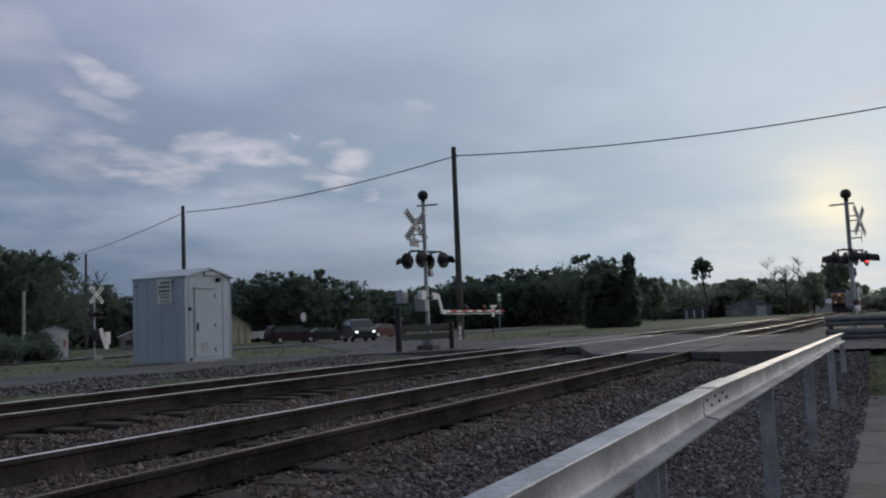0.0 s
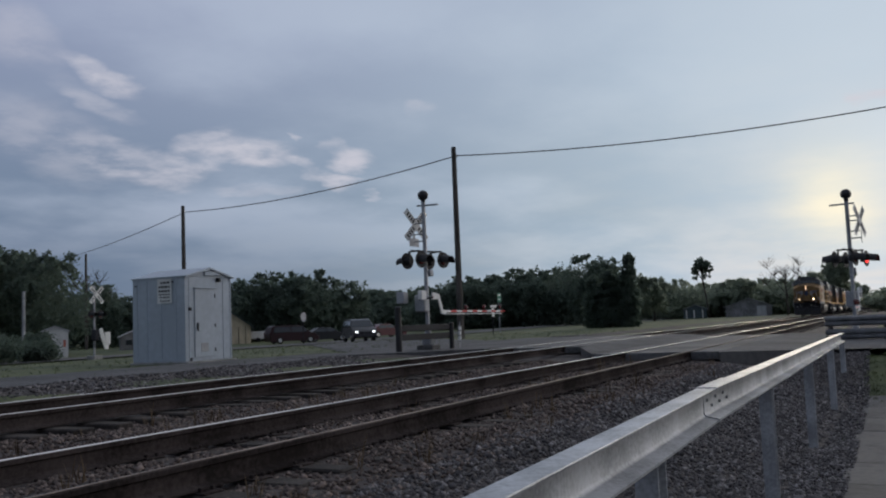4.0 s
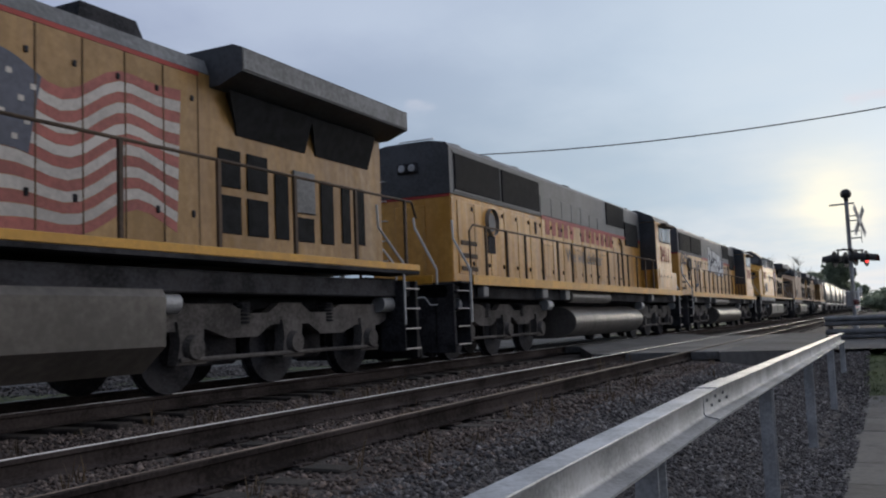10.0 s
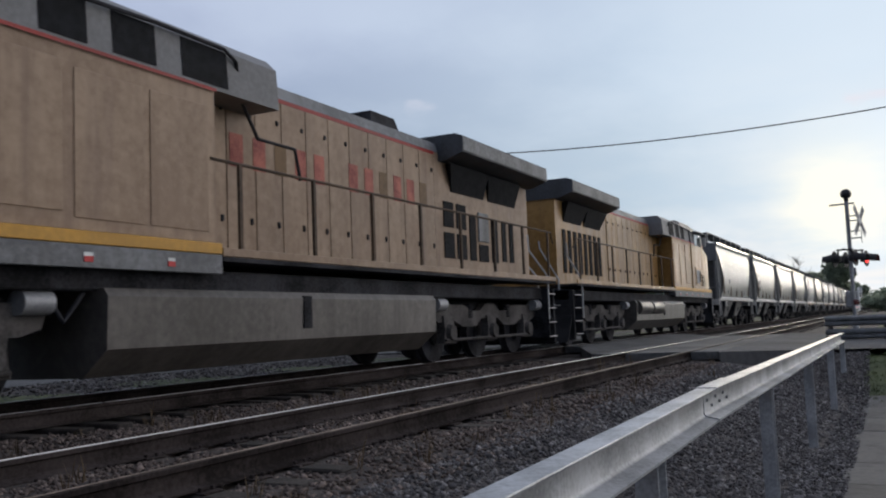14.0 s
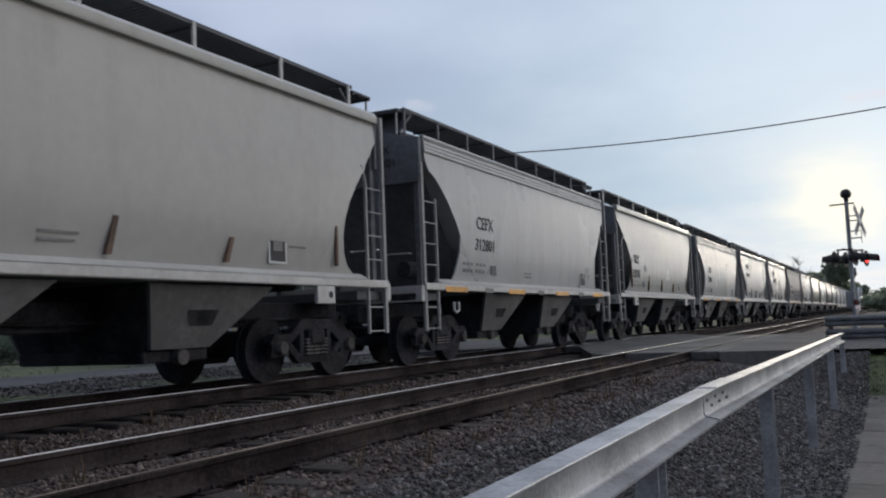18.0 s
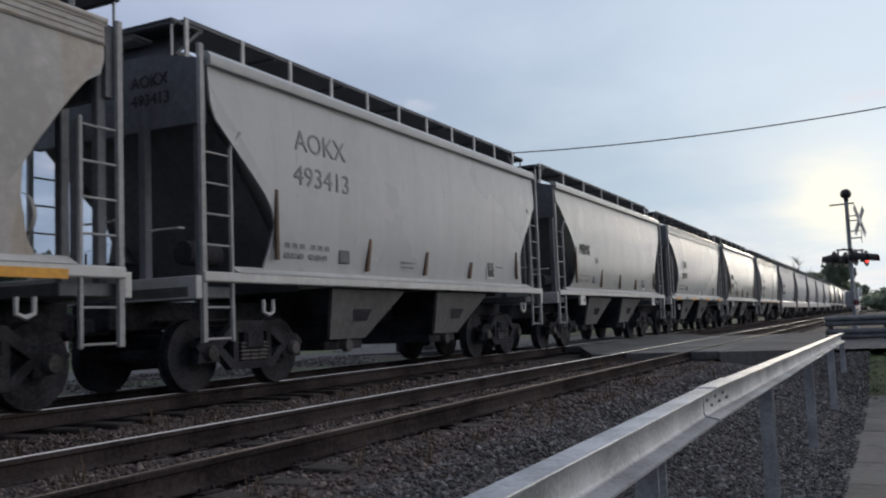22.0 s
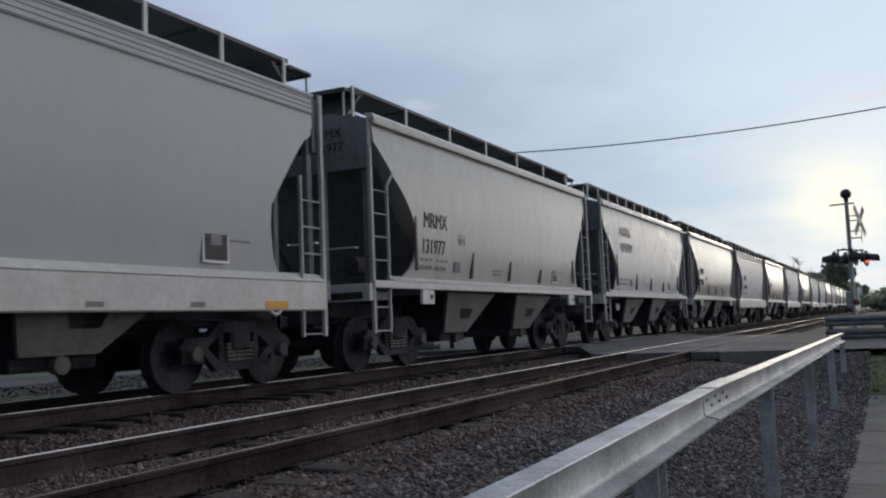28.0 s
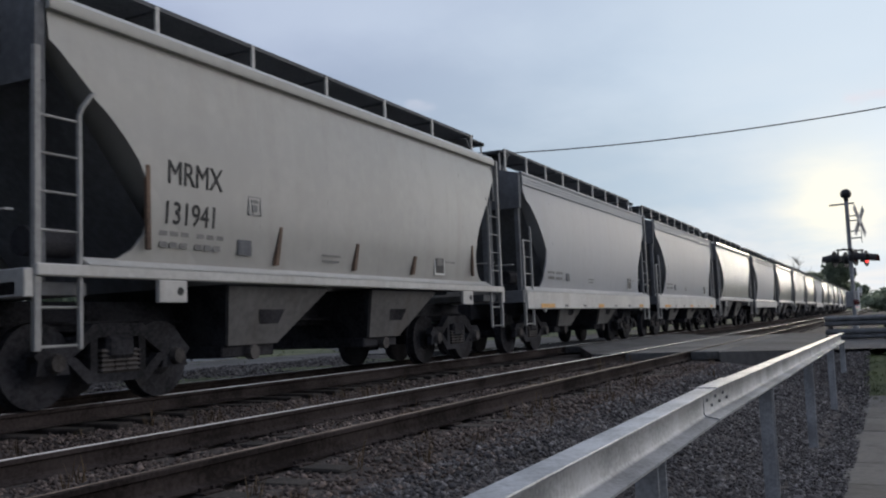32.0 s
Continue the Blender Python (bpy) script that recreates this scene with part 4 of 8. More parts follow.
# ---- vehicles waiting on the road ----
def build_car(x, y, z, heading, kind, paint, label, lights):
    L, W, H = {"suv": (4.7, 1.86, 1.76), "van": (5.1, 1.98, 1.78), "sedan": (4.8, 1.82, 1.46)}[kind]
    t = thing("car", pose(x, y, z, 0, 0, heading), label, kind if kind != "sedan" else "car", "waiting vehicles")
    nose, belt = {"suv": (0.98, 1.08), "van": (0.95, 1.05), "sedan": (0.82, 0.95)}[kind]
    hw = W / 2
    # front is at +x
    side = {
        "suv": [(-L / 2, 0.45), (-L / 2 + 0.05, belt), (-L / 2 + 0.25, H - 0.12), (-L / 2 + 0.7, H), (0.25, H), (0.75, H - 0.1), (1.25, belt + 0.06), (L / 2 - 0.35, nose), (L / 2 - 0.05, nose - 0.22), (L / 2, 0.45), (L / 2 - 0.1, 0.28), (-L / 2 + 0.1, 0.28)],
        "van": [(-L / 2, 0.45), (-L / 2 + 0.02, belt), (-L / 2 + 0.25, H - 0.12), (-L / 2 + 0.6, H), (0.4, H), (0.9, H - 0.14), (1.65, belt + 0.03), (L / 2 - 0.3, nose - 0.12), (L / 2 - 0.03, nose - 0.32), (L / 2, 0.42), (L / 2 - 0.1, 0.24), (-L / 2 + 0.1, 0.24)],
        "sedan": [(-L / 2, 0.42), (-L / 2 + 0.03, belt - 0.02), (-L / 2 + 0.75, belt + 0.05), (-L / 2 + 1.45, H - 0.06), (-0.35, H), (0.3, H - 0.04), (1.15, belt + 0.03), (L / 2 - 0.3, nose), (L / 2 - 0.03, nose - 0.18), (L / 2, 0.4), (L / 2 - 0.1, 0.22), (-L / 2 + 0.1, 0.22)],
    }[kind]
    rings = []
    for yy, sh in ((-hw, 0.0), (-hw + 0.05, 1.0), (hw - 0.05, 1.0), (hw, 0.0)):
        rings.append([(a * (1 if sh else 0.985), yy * (0.80 + 0.20 * min(1.0, max(0.0, (H - b) / (H - belt)))) if b > belt else yy, b if sh else 0.3 + (b - 0.3) * 0.975) for a, b in side])
    part("body", Shape().loft(rings), paint, t)
    tw = hw * 0.985
    a0, a1 = {"suv": (-L / 2 + 0.35, 1.05), "van": (-L / 2 + 0.35, 1.4), "sedan": (-L / 2 + 1.1, 0.95)}[kind]
    for s in (-1, 1):
        for p, q in ((a0, (a0 + a1) / 2 - 0.05), ((a0 + a1) / 2 + 0.05, a1)):
            zt, zb = H - 0.14, belt + 0.05
            yt, yb = s * (hw * 0.845), s * (hw * 0.985)
            cut = 0.42 if q == a1 else 0.02
            part("side_window", Shape().add([(p, yb, zb), (q, yb, zb), (q - cut, yt, zt), (p + (0.18 if p == a0 else 0.0), yt, zt), (p, yb - s * 0.05, zb), (q, yb - s * 0.05, zb), (q - cut, yt - s * 0.05, zt), (p + (0.18 if p == a0 else 0), yt - s * 0.05, zt)], [(0, 1, 2, 3), (4, 7, 6, 5), (0, 4, 5, 1), (1, 5, 6, 2), (2, 6, 7, 3), (3, 7, 4, 0)]), M_GLASS, t)
        part("mirror", Shape().box((a1 - 0.15, s * (hw + 0.09), belt + 0.12), (0.1, 0.2, 0.15), 0.03), paint, t)
        part("headlight", Shape().box((L / 2 - 0.1, s * (hw - 0.26), nose - 0.22), (0.20, 0.24, 0.12), 0.03), M_CARLAMP if lights else M_LENS, t, "lit headlight" if lights else "clear headlight")
        part("tail_light", Shape().box((-L / 2 + 0.05, s * (hw - 0.16), belt - 0.08), (0.12, 0.2, 0.3), 0.03), M_RED_LENS, t)
    xw = {"suv": (1.25, belt + 0.08, 0.78, H - 0.12), "van": (1.63, belt + 0.06, 0.93, H - 0.15), "sedan": (1.13, belt + 0.06, 0.33, H - 0.06)}[kind]
    part("windscreen", Shape().add([(xw[0] + 0.02, -hw * 0.88, xw[1]), (xw[0] + 0.02, hw * 0.88, xw[1]), (xw[2] + 0.02, hw * 0.78, xw[3]), (xw[2] + 0.02, -hw * 0.78, xw[3]), (xw[0] - 0.04, -hw * 0.88, xw[1]), (xw[0] - 0.04, hw * 0.88, xw[1]), (xw[2] - 0.04, hw * 0.78, xw[3]), (xw[2] - 0.04, -hw * 0.78, xw[3])], [(0, 1, 2, 3), (4, 7, 6, 5), (0, 4, 5, 1), (1, 5, 6, 2), (2, 6, 7, 3), (3, 7, 4, 0)]), M_GLASS, t)
    part("grille", Shape().box((L / 2 - 0.03, 0, nose - 0.30), (0.08, 0.8, 0.22), 0.02), M_DARK, t)
    part("front_bumper", Shape().box((L / 2 - 0.02, 0, 0.42), (0.14, W - 0.1, 0.22), 0.05), M_DARK if kind == "suv" else paint, t)
    for wx in (L / 2 - 0.95, -L / 2 + 1.0):
        for s in (-1, 1):
            w = part("wheel", Shape().cyl((wx, s * (hw - 0.22), 0.34), (wx, s * (hw + 0.005), 0.34), 0.34, n=20), M_TYRE, t, "black tyre")
            part("rim", Shape().cyl((wx, s * (hw - 0.02), 0.34), (wx, s * (hw + 0.02), 0.34), 0.22, 0.19, n=14), M_CHROME, w)
    return t


def build_vehicles():
    dark_red = material("dark_red_car_paint", (0.022, 0.006, 0.009), 0.35, 0.0, var=0.1, bump=0, spec=0.25)
    black = material("black_car_paint", (0.012, 0.013, 0.016), 0.35, 0.0, var=0.1, bump=0, spec=0.35)
    grey = material("grey_car_paint", (0.032, 0.032, 0.034), 0.35, 0.0, var=0.1, bump=0, spec=0.35)
    red = material("red_car_paint", (0.08, 0.012, 0.018), 0.35, 0.0, var=0.1, bump=0, spec=0.35)
    build_car(73.6, 53.5, -0.44, -33, "van", dark_red, "dark red minivan waiting at the crossing", False)
    build_car(76.6, 51.5, -0.42, -36, "sedan", black, "black sedan waiting behind the minivan", False)
    build_car(60.5, 37.5, -0.25, -136, "suv", grey, "grey sport utility vehicle with lit headlights", True)
    build_car(83.5, 48.6, -0.30, -25, "sedan", red, "dark red sedan parked beyond the queue", False)
    t = thing("trailer", pose(87.5, 68.6, -0.45, 0, 0, -50), "small white parked trailer", "trailer")
    part("body", Shape().prism([(-1.1, 0.45), (-1.1, 1.35), (1.1, 1.35), (0.9, 0.45)], "y", -0.9, 0.9), M_WHITE, t)
    for s in (-1, 1):
        part("wheel", Shape().cyl((0, s * 0.75, 0.3), (0, s * 0.95, 0.3), 0.3, n=16), M_TYRE, t)


build_vehicles()


# ---- trees and shrubs ----
def leaf_mesh(name, blobs, leaf, count, mat, seed, cone=False):
    """Crown of many small leaf blades, grouped in clumps. blobs: centre and radii."""
    rs = np.random.RandomState(seed)
    vol = np.array([b[3] * b[4] * b[5] for b in blobs]) ** 0.7
    n_each = np.maximum(8, (count * vol / vol.sum()).astype(int))
    P, S = [], []
    for b, n in zip(blobs, n_each):
        clumps = max(5, n // 22)
        d = rs.normal(size=(clumps, 3))
        d /= np.linalg.norm(d, axis=1)[:, None]
        r = rs.rand(clumps, 1) ** 0.28
        cc = np.array(b[:3]) + d * r * np.array(b[3:6])
        which = rs.randint(0, clumps, n)
        P.append(cc[which] + rs.normal(size=(n, 3)) * np.array(b[3:6]) * 0.13)
        S.append(leaf * 0.95 * (0.6 + 0.8 * rs.rand(n)))
    P, S = np.concatenate(P), np.concatenate(S)
    n = len(P)
    a, t = rs.normal(size=(n, 3)), rs.normal(size=(n, 3))
    a /= np.linalg.norm(a, axis=1)[:, None]
    t = np.cross(a, t)
    t /= np.linalg.norm(t, axis=1)[:, None]
    k = S[:, None]
    q = np.stack([P - a * k, P + t * k * 0.45, P + a * k, P - t * k * 0.45], 1)
    me = bpy.data.meshes.new(name)
    me.vertices.add(n * 4)
    me.vertices.foreach_set("co", q.reshape(-1))
    me.loops.add(n * 4)
    me.loops.foreach_set("vertex_index", np.arange(n * 4))
    me.polygons.add(n)
    me.polygons.foreach_set("loop_start", np.arange(0, n * 4, 4))
    me.update(calc_edges=True)
    me.materials.append(mat)
    return me


def branch_shape(rs, h, r, spread, limbs):
    s = Shape()
    pts = [Vector((0, 0, -0.2))]
    for i in range(1, 6):
        pts.append(Vector((rs.uniform(-1, 1) * 0.03 * h, rs.uniform(-1, 1) * 0.03 * h, h * 0.75 * i / 5)))
    for i in range(5):
        s.cyl(pts[i], pts[i + 1], r * (1 - i * 0.17), r * (0.83 - i * 0.17), n=8)
    tips = []
    for k in range(limbs):
        a = 2 * math.pi * k / limbs + rs.uniform(-0.4, 0.4)
        z = h * rs.uniform(0.3, 0.7)
        p0 = Vector((0, 0, z))
        p1 = p0 + Vector((math.cos(a), math.sin(a), 0.7)) * spread * 0.5
        p2 = p1 + Vector((math.cos(a) * 0.7, math.sin(a) * 0.7, 0.9)) * spread * 0.5
        s.cyl(p0, p1, r * 0.4, r * 0.26, n=6).cyl(p1, p2, r * 0.26, r * 0.1, n=5)
        tips.append(p2)
    return s, tips


def build_tree(name, x, y, z, h, w, mat, seed, label, leaf=0.22, count=2600, low=0.15, group=""):
    rs = random.Random(seed)
    t = thing(name, pose(x, y, z, 0, 0, rs.uniform(0, 360)), label, "tree", group)
    trunk, tips = branch_shape(rs, h, 0.018 * h + 0.05, w * 0.75, 7)
    part("trunk", trunk, M_BARK, t)
    blobs = [(0, 0, h * (0.56 + low / 2), w * 0.55, w * 0.55, h * 0.36)]
    for p in tips:
        blobs.append((p.x, p.y, p.z, w * rs.uniform(0.26, 0.42), w * rs.uniform(0.26, 0.42), h * rs.uniform(0.10, 0.19)))
    for k in range(6):
        a = rs.uniform(0, 6.28)
        blobs.append((math.cos(a) * w * 0.6, math.sin(a) * w * 0.6, h * rs.uniform(low + 0.15, 0.55), w * 0.35, w * 0.35, h * 0.16))
    blobs.append((rs.uniform(-0.2, 0.2) * w, rs.uniform(-0.2, 0.2) * w, h * 0.88, w * 0.34, w * 0.34, h * 0.12))
    part("crown", leaf_mesh("crown", blobs, leaf, int(count * 2.4), mat, seed), mat, t)
    return t


def build_woods():
    """Belts of far trees, one mesh each."""
    def belt(name, pts, heights, widths, mat, leaf, per, seed, label):
        rs = random.Random(seed)
        blobs = []
        for (x, y), h, w in zip(pts, heights, widths):
            z = -0.4
            blobs.append((x, y, z + h * 0.42, w, w, h * 0.44))
            for k in range(8):
                a = rs.uniform(0, 6.28)
                blobs.append((x + math.cos(a) * w * 0.7, y + math.sin(a) * w * 0.7, z + h * rs.uniform(0.2, 0.86), w * rs.uniform(0.28, 0.5), w * rs.uniform(0.28, 0.5), h * rs.uniform(0.10, 0.2)))
            blobs.append((x, y, z + h * 0.9, w * 0.35, w * 0.35, h * 0.1))
        me = leaf_mesh(name, blobs, leaf, int(per * 3.0) * len(pts), mat, seed)
        solid(name, me, mat, label, "trees", kind="stuff")

    rs = random.Random(8)
    # directions by azimuth from the line, radians
    def line(a0, a1, n, depth, h, w, name, mat, leaf, per, seed, label, shape=None):
        pts, hs, ws = [], [], []
        for i in range(n):
            f = (i + 0.5) / n
            a = a0 + (a1 - a0) * f
            d = depth * rs.uniform(0.94, 1.08)
            pts.append((math.cos(a) * d, math.sin(a) * d))
            k = 1.0 if shape is None else float(np.interp(f, [p for p, _ in shape], [q for _, q in shape]))
            hs.append(h * k * rs.uniform(0.9, 1.1))
            ws.append(w * rs.uniform(0.85, 1.2))
        belt(name, pts, hs, ws, mat, leaf, per, seed, label)

    for args in WOODS:
        line(*args)


WOODS = [
    (0.862, 1.10, 9, 84, 9.6, 3.6, "near_woods", M_LEAF, 0.22, 2600, 11, "dark leafy trees beside the crossing road", [(0, 0.68), (0.12, 1.0), (0.3, 1.14), (1, 1.2)]),
    (0.69, 0.87, 10, 128, 8.0, 4.6, "back_woods", M_LEAF, 0.30, 1700, 12, "dark belt of trees behind the hut", [(0, 1.05), (0.5, 0.95), (1, 0.9)]),
    (0.578, 0.70, 8, 116, 8.6, 4.0, "parking_woods", M_LEAF, 0.27, 2200, 13, "tall dark leafy trees behind the waiting cars", [(0, 1.0), (0.3, 1.02), (0.7, 0.98), (1, 0.9)]),
    (0.45, 0.59, 9, 190, 8.2, 6.0, "distant_woods", M_LEAF, 0.42, 1500, 14, "distant dark belt of trees", [(0, 1.0), (0.35, 1.15), (0.55, 1.12), (0.75, 0.85), (1, 0.9)]),
    (0.285, 0.47, 15, 150, 9.9, 5.0, "middle_woods", M_LEAF, 0.33, 2000, 15, "dark mixed woods beyond the street", [(0, 1.05), (0.25, 1.02), (0.5, 1.0), (0.75, 0.83), (1, 0.78)]),
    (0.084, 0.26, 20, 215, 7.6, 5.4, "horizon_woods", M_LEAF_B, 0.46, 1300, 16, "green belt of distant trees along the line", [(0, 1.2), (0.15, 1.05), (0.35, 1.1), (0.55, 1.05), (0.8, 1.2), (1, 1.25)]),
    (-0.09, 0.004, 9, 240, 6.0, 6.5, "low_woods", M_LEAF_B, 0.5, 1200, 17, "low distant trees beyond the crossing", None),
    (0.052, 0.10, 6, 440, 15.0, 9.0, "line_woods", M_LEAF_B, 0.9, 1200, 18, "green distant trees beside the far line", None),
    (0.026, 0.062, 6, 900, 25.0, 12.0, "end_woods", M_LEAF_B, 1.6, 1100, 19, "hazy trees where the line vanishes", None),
]
build_woods()


def build_high_tree(x, y, h):
    """Round crown held high on a thin bare trunk."""
    t = thing("slender_tree", pose(x, y, 0.0), "tall slender tree with a round crown high on a bare trunk", "tree")
    s = Shape().tube([(0.6, -0.9, -0.2), (0.4, -0.5, h * 0.35), (0.1, -0.1, h * 0.6), (0, 0, h * 0.85)], 0.16, 7)
    for k in range(6):
        a = k * 1.05
        s.tube([(0.05, 0, h * 0.62), (math.cos(a) * 1.0, math.sin(a) * 1.0, h * 0.76), (math.cos(a) * 1.7, math.sin(a) * 1.7, h * 0.88)], 0.06, 5)
    part("trunk", s, M_BARK, t)
    blobs = [(0, 0, h * 0.86, 1.5, 1.5, h * 0.13)]
    for k in range(8):
        a = k * 0.785
        blobs.append((math.cos(a) * 1.45, math.sin(a) * 1.45, h * (0.80 + 0.1 * math.sin(k * 2.1)), 0.8, 0.8, h * 0.07))
    part("crown", leaf_mesh("crown", blobs, 0.28, 2600, M_LEAF, 23), M_LEAF, t)


def build_trees():
    for k, (x, y, h, w) in enumerate(((72.2, 18.9, 6.1, 0.85), (72.4, 20.6, 4.7, 1.05), (72.6, 21.9, 4.3, 0.9))):
        t = thing("dense_tree", pose(x, y, -0.1), "dense dark green tree leafy down to the ground", "tree", "dense trees by the crossing")
        part("trunk", Shape().cyl((0, 0, 0), (0, 0, h * 0.8), 0.12, 0.04, n=8), M_BARK, t)
        blobs = [(0.10 * math.sin(j * 2.3 + k), 0.10 * math.cos(j * 1.7 + k), h * (0.10 + 0.135 * j), w * (1.0 if j < 4 else 1.05 - 0.16 * (j - 3)), w * (1.0 if j < 4 else 1.05 - 0.16 * (j - 3)), h * 0.11) for j in range(7)]
        part("crown", leaf_mesh("crown", blobs, 0.14, 11000, M_LEAF, 21 + k), M_LEAF, t)
    build_high_tree(191.0, 34.3, 12.6)
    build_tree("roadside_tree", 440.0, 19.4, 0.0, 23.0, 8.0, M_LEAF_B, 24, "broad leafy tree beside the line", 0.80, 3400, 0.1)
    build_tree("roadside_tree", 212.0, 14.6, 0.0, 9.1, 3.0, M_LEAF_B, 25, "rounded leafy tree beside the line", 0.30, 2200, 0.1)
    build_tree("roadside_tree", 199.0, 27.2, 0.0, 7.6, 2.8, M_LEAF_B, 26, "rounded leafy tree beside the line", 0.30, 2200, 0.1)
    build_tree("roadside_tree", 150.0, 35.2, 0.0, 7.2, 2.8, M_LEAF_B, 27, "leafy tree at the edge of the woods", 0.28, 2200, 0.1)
    build_tree("tall_tree", 56.0, 70.0, -0.4, 9.5, 3.2, M_LEAF, 28, "tall dark leafy tree beside the road", 0.2, 6000, 0.1)
    build_tree("tall_tree", 53.0, 72.5, -0.4, 10.2, 3.4, M_LEAF, 29, "tall dark leafy tree beside the road", 0.2, 6000, 0.1)
    rs = random.Random(31)
    for x, y, z, h in ((182.0, 17.2, 0, 8.6), (97.0, 108.5, -0.4, 9.6)):
        t = thing("bare_tree", pose(x, y, z), "leafless grey tree with fine branches", "tree")
        s, tips = branch_shape(rs, h, 0.22, 4.0, 9)
        for p in tips:
            for k in range(5):
                q = p + Vector((rs.uniform(-1, 1), rs.uniform(-1, 1), rs.uniform(0.3, 1.4))) * 1.3
                s.cyl(p, q, 0.05, 0.03, n=4)
                for j in range(5):
                    s.cyl(p.lerp(q, 0.3 + 0.15 * j), q + Vector((rs.uniform(-1, 1), rs.uniform(-1, 1), rs.uniform(0.0, 1.0))), 0.028, 0.018, n=3)
        part("trunk", s, M_BARK, t)
    for i, (x, y, w, h) in enumerate(((34.0, 45.0, 1.5, 1.8), (31.5, 44.0, 1.6, 1.5), (36.5, 44.6, 1.2, 1.3), (29.5, 44.5, 1.6, 1.7), (38.0, 46.5, 1.2, 1.9), (42.5, 57.0, 1.3, 2.2))):
        blobs = [(0, 0, h * 0.45, w, w, h * 0.5), (w * 0.5, 0.2, h * 0.6, w * 0.5, w * 0.5, h * 0.35), (-w * 0.5, -0.2, h * 0.5, w * 0.55, w * 0.5, h * 0.35)]
        t = thing("shrub", pose(x, y, float(ground_z(x, y)) - 0.1), "dark leafy shrub by the service road", "shrub", "shrubs")
        part("stems", Shape().cyl((0, 0, 0), (0.1, 0, h * 0.6), 0.05, 0.02, n=6).cyl((0.1, 0.1, 0), (0.4, 0.2, h * 0.5), 0.04, 0.02, n=5), M_BARK, t)
        part("foliage", leaf_mesh("foliage", blobs, 0.11, 3200, M_LEAF, 40 + i), M_LEAF, t)


build_trees()


def build_weeds():
    """Tufts of dry weeds in the ballast, and rough grass on the verges."""
    def tufts(name, places, blades, height, mat, label, cat):
        rs = random.Random(6)
        s = Shape()
        for x, y, z in places:
            hh = height * rs.uniform(0.5, 1.3)
            for k in range(blades):
                a = rs.uniform(0, 6.28)
                b = Vector((x + rs.uniform(-0.06, 0.06), y + rs.uniform(-0.06, 0.06), z - 0.01))
                h = hh * rs.uniform(0.4, 1.0)
                tip = b + Vector((math.cos(a) * h * 0.35, math.sin(a) * h * 0.35, h))
                mid = b.lerp(tip, 0.5) + Vector((0, 0, h * 0.08))
                w = Vector((-math.sin(a), math.cos(a), 0)) * 0.005
                s.add([b - w, b + w, mid + w * 0.8, mid - w * 0.8, tip], [(0, 1, 2, 3), (3, 2, 4)])
        me = bpy.data.meshes.new(name)
        me.from_pydata(s.v, [], s.f)
        me.materials.append(mat)
        solid(name, me, mat, label, cat, kind="stuff")

    rs = random.Random(9)
    places = []
    for y in (6.3, 6.75, 7.2, 5.0, 4.6, 3.5, 3.2):
        for k in range(16):
            x = 1.5 + 18 * rs.random() ** 1.2
            yy = y + rs.uniform(-0.25, 0.25)
            places.append((x, yy, float(BED(np.array([x]), np.array([yy]))[0])))
    tufts("ballast_weeds", places, 9, 0.26, M_DRY, "thin dry weeds growing through the ballast", "weeds")
    places = []
    for k in range(2600):
        x, y = rs.uniform(4, 24), rs.uniform(-4.0, 0.95)
        if y > 0.6 or x > 17.5 or y < -1.3:
            if x < 9 and y > 0.5 and rs.random() < 0.6:
                continue
            places.append((x, y, float(ground_z(x, y)) - 0.05))
    tufts("verge_grass", places, 10, 0.10, M_BLADE, "short green grass along the walk", "grass")
    places = []
    for k in range(1500):
        x, y = rs.uniform(2, 60), rs.uniform(14, 30)
        places.append((x, y, float(ground_z(x, y)) - 0.05))
    tufts("far_grass", places, 6, 0.13, M_BLADE, "rough grass beyond the service road", "grass")


build_weeds()

# ---- the train ----
SPEED, GAIN, MID = 20.83, -0.012, 20.0


def train_x(s, t):
    """Place along the line of the train's point s at t seconds."""
    u = t - MID
    return s - SPEED * u + GAIN * u * u


P_YELLOW = material("loco_yellow", (0.64, 0.345, 0.072), 0.30, var=0.07, scale=1.6, streak=0.5, dirt=(0.26, 0.14, 0.065), bump=0.02, grain=18, fade=(0.70, 0.405, 0.105), dent=0.05)
P_LEAD = material("loco_grimy_yellow", (0.31, 0.168, 0.045), 0.38, var=0.10, scale=1.6, streak=0.55, dirt=(0.17, 0.095, 0.05), bump=0.02, grain=18, fade=(0.39, 0.225, 0.078), dent=0.06)
P_DEEP = material("loco_deep_yellow", (0.54, 0.270, 0.048), 0.33, var=0.09, scale=1.6, streak=0.6, dirt=(0.22, 0.12, 0.055), bump=0.02, grain=18, fade=(0.60, 0.32, 0.072), dent=0.05)
# road grime, with the front's shade worked into the same colour
P_NOSE = material("loco_nose_grime_shade", (0.165, 0.092, 0.032), 0.62, var=0.22, scale=1.8, streak=0.6, dirt=(0.085, 0.052, 0.03), bump=0.05, grain=40, fade=(0.20, 0.118, 0.045))
P_GAP = material("loco_door_gap", (0.10, 0.055, 0.02), 0.7, var=0.2)
# roof grey taken near black: shade on the cab front is in it
P_CABROOF = material("loco_shaded_roof_grey", (0.060, 0.064, 0.074), 0.55, var=0.25, scale=3, streak=0.4, dirt=(0.035, 0.033, 0.032), bump=0.06)
P_SLOGAN = material("faded_brown_lettering", (0.17, 0.10, 0.045), 0.6, var=0.2, bump=0)
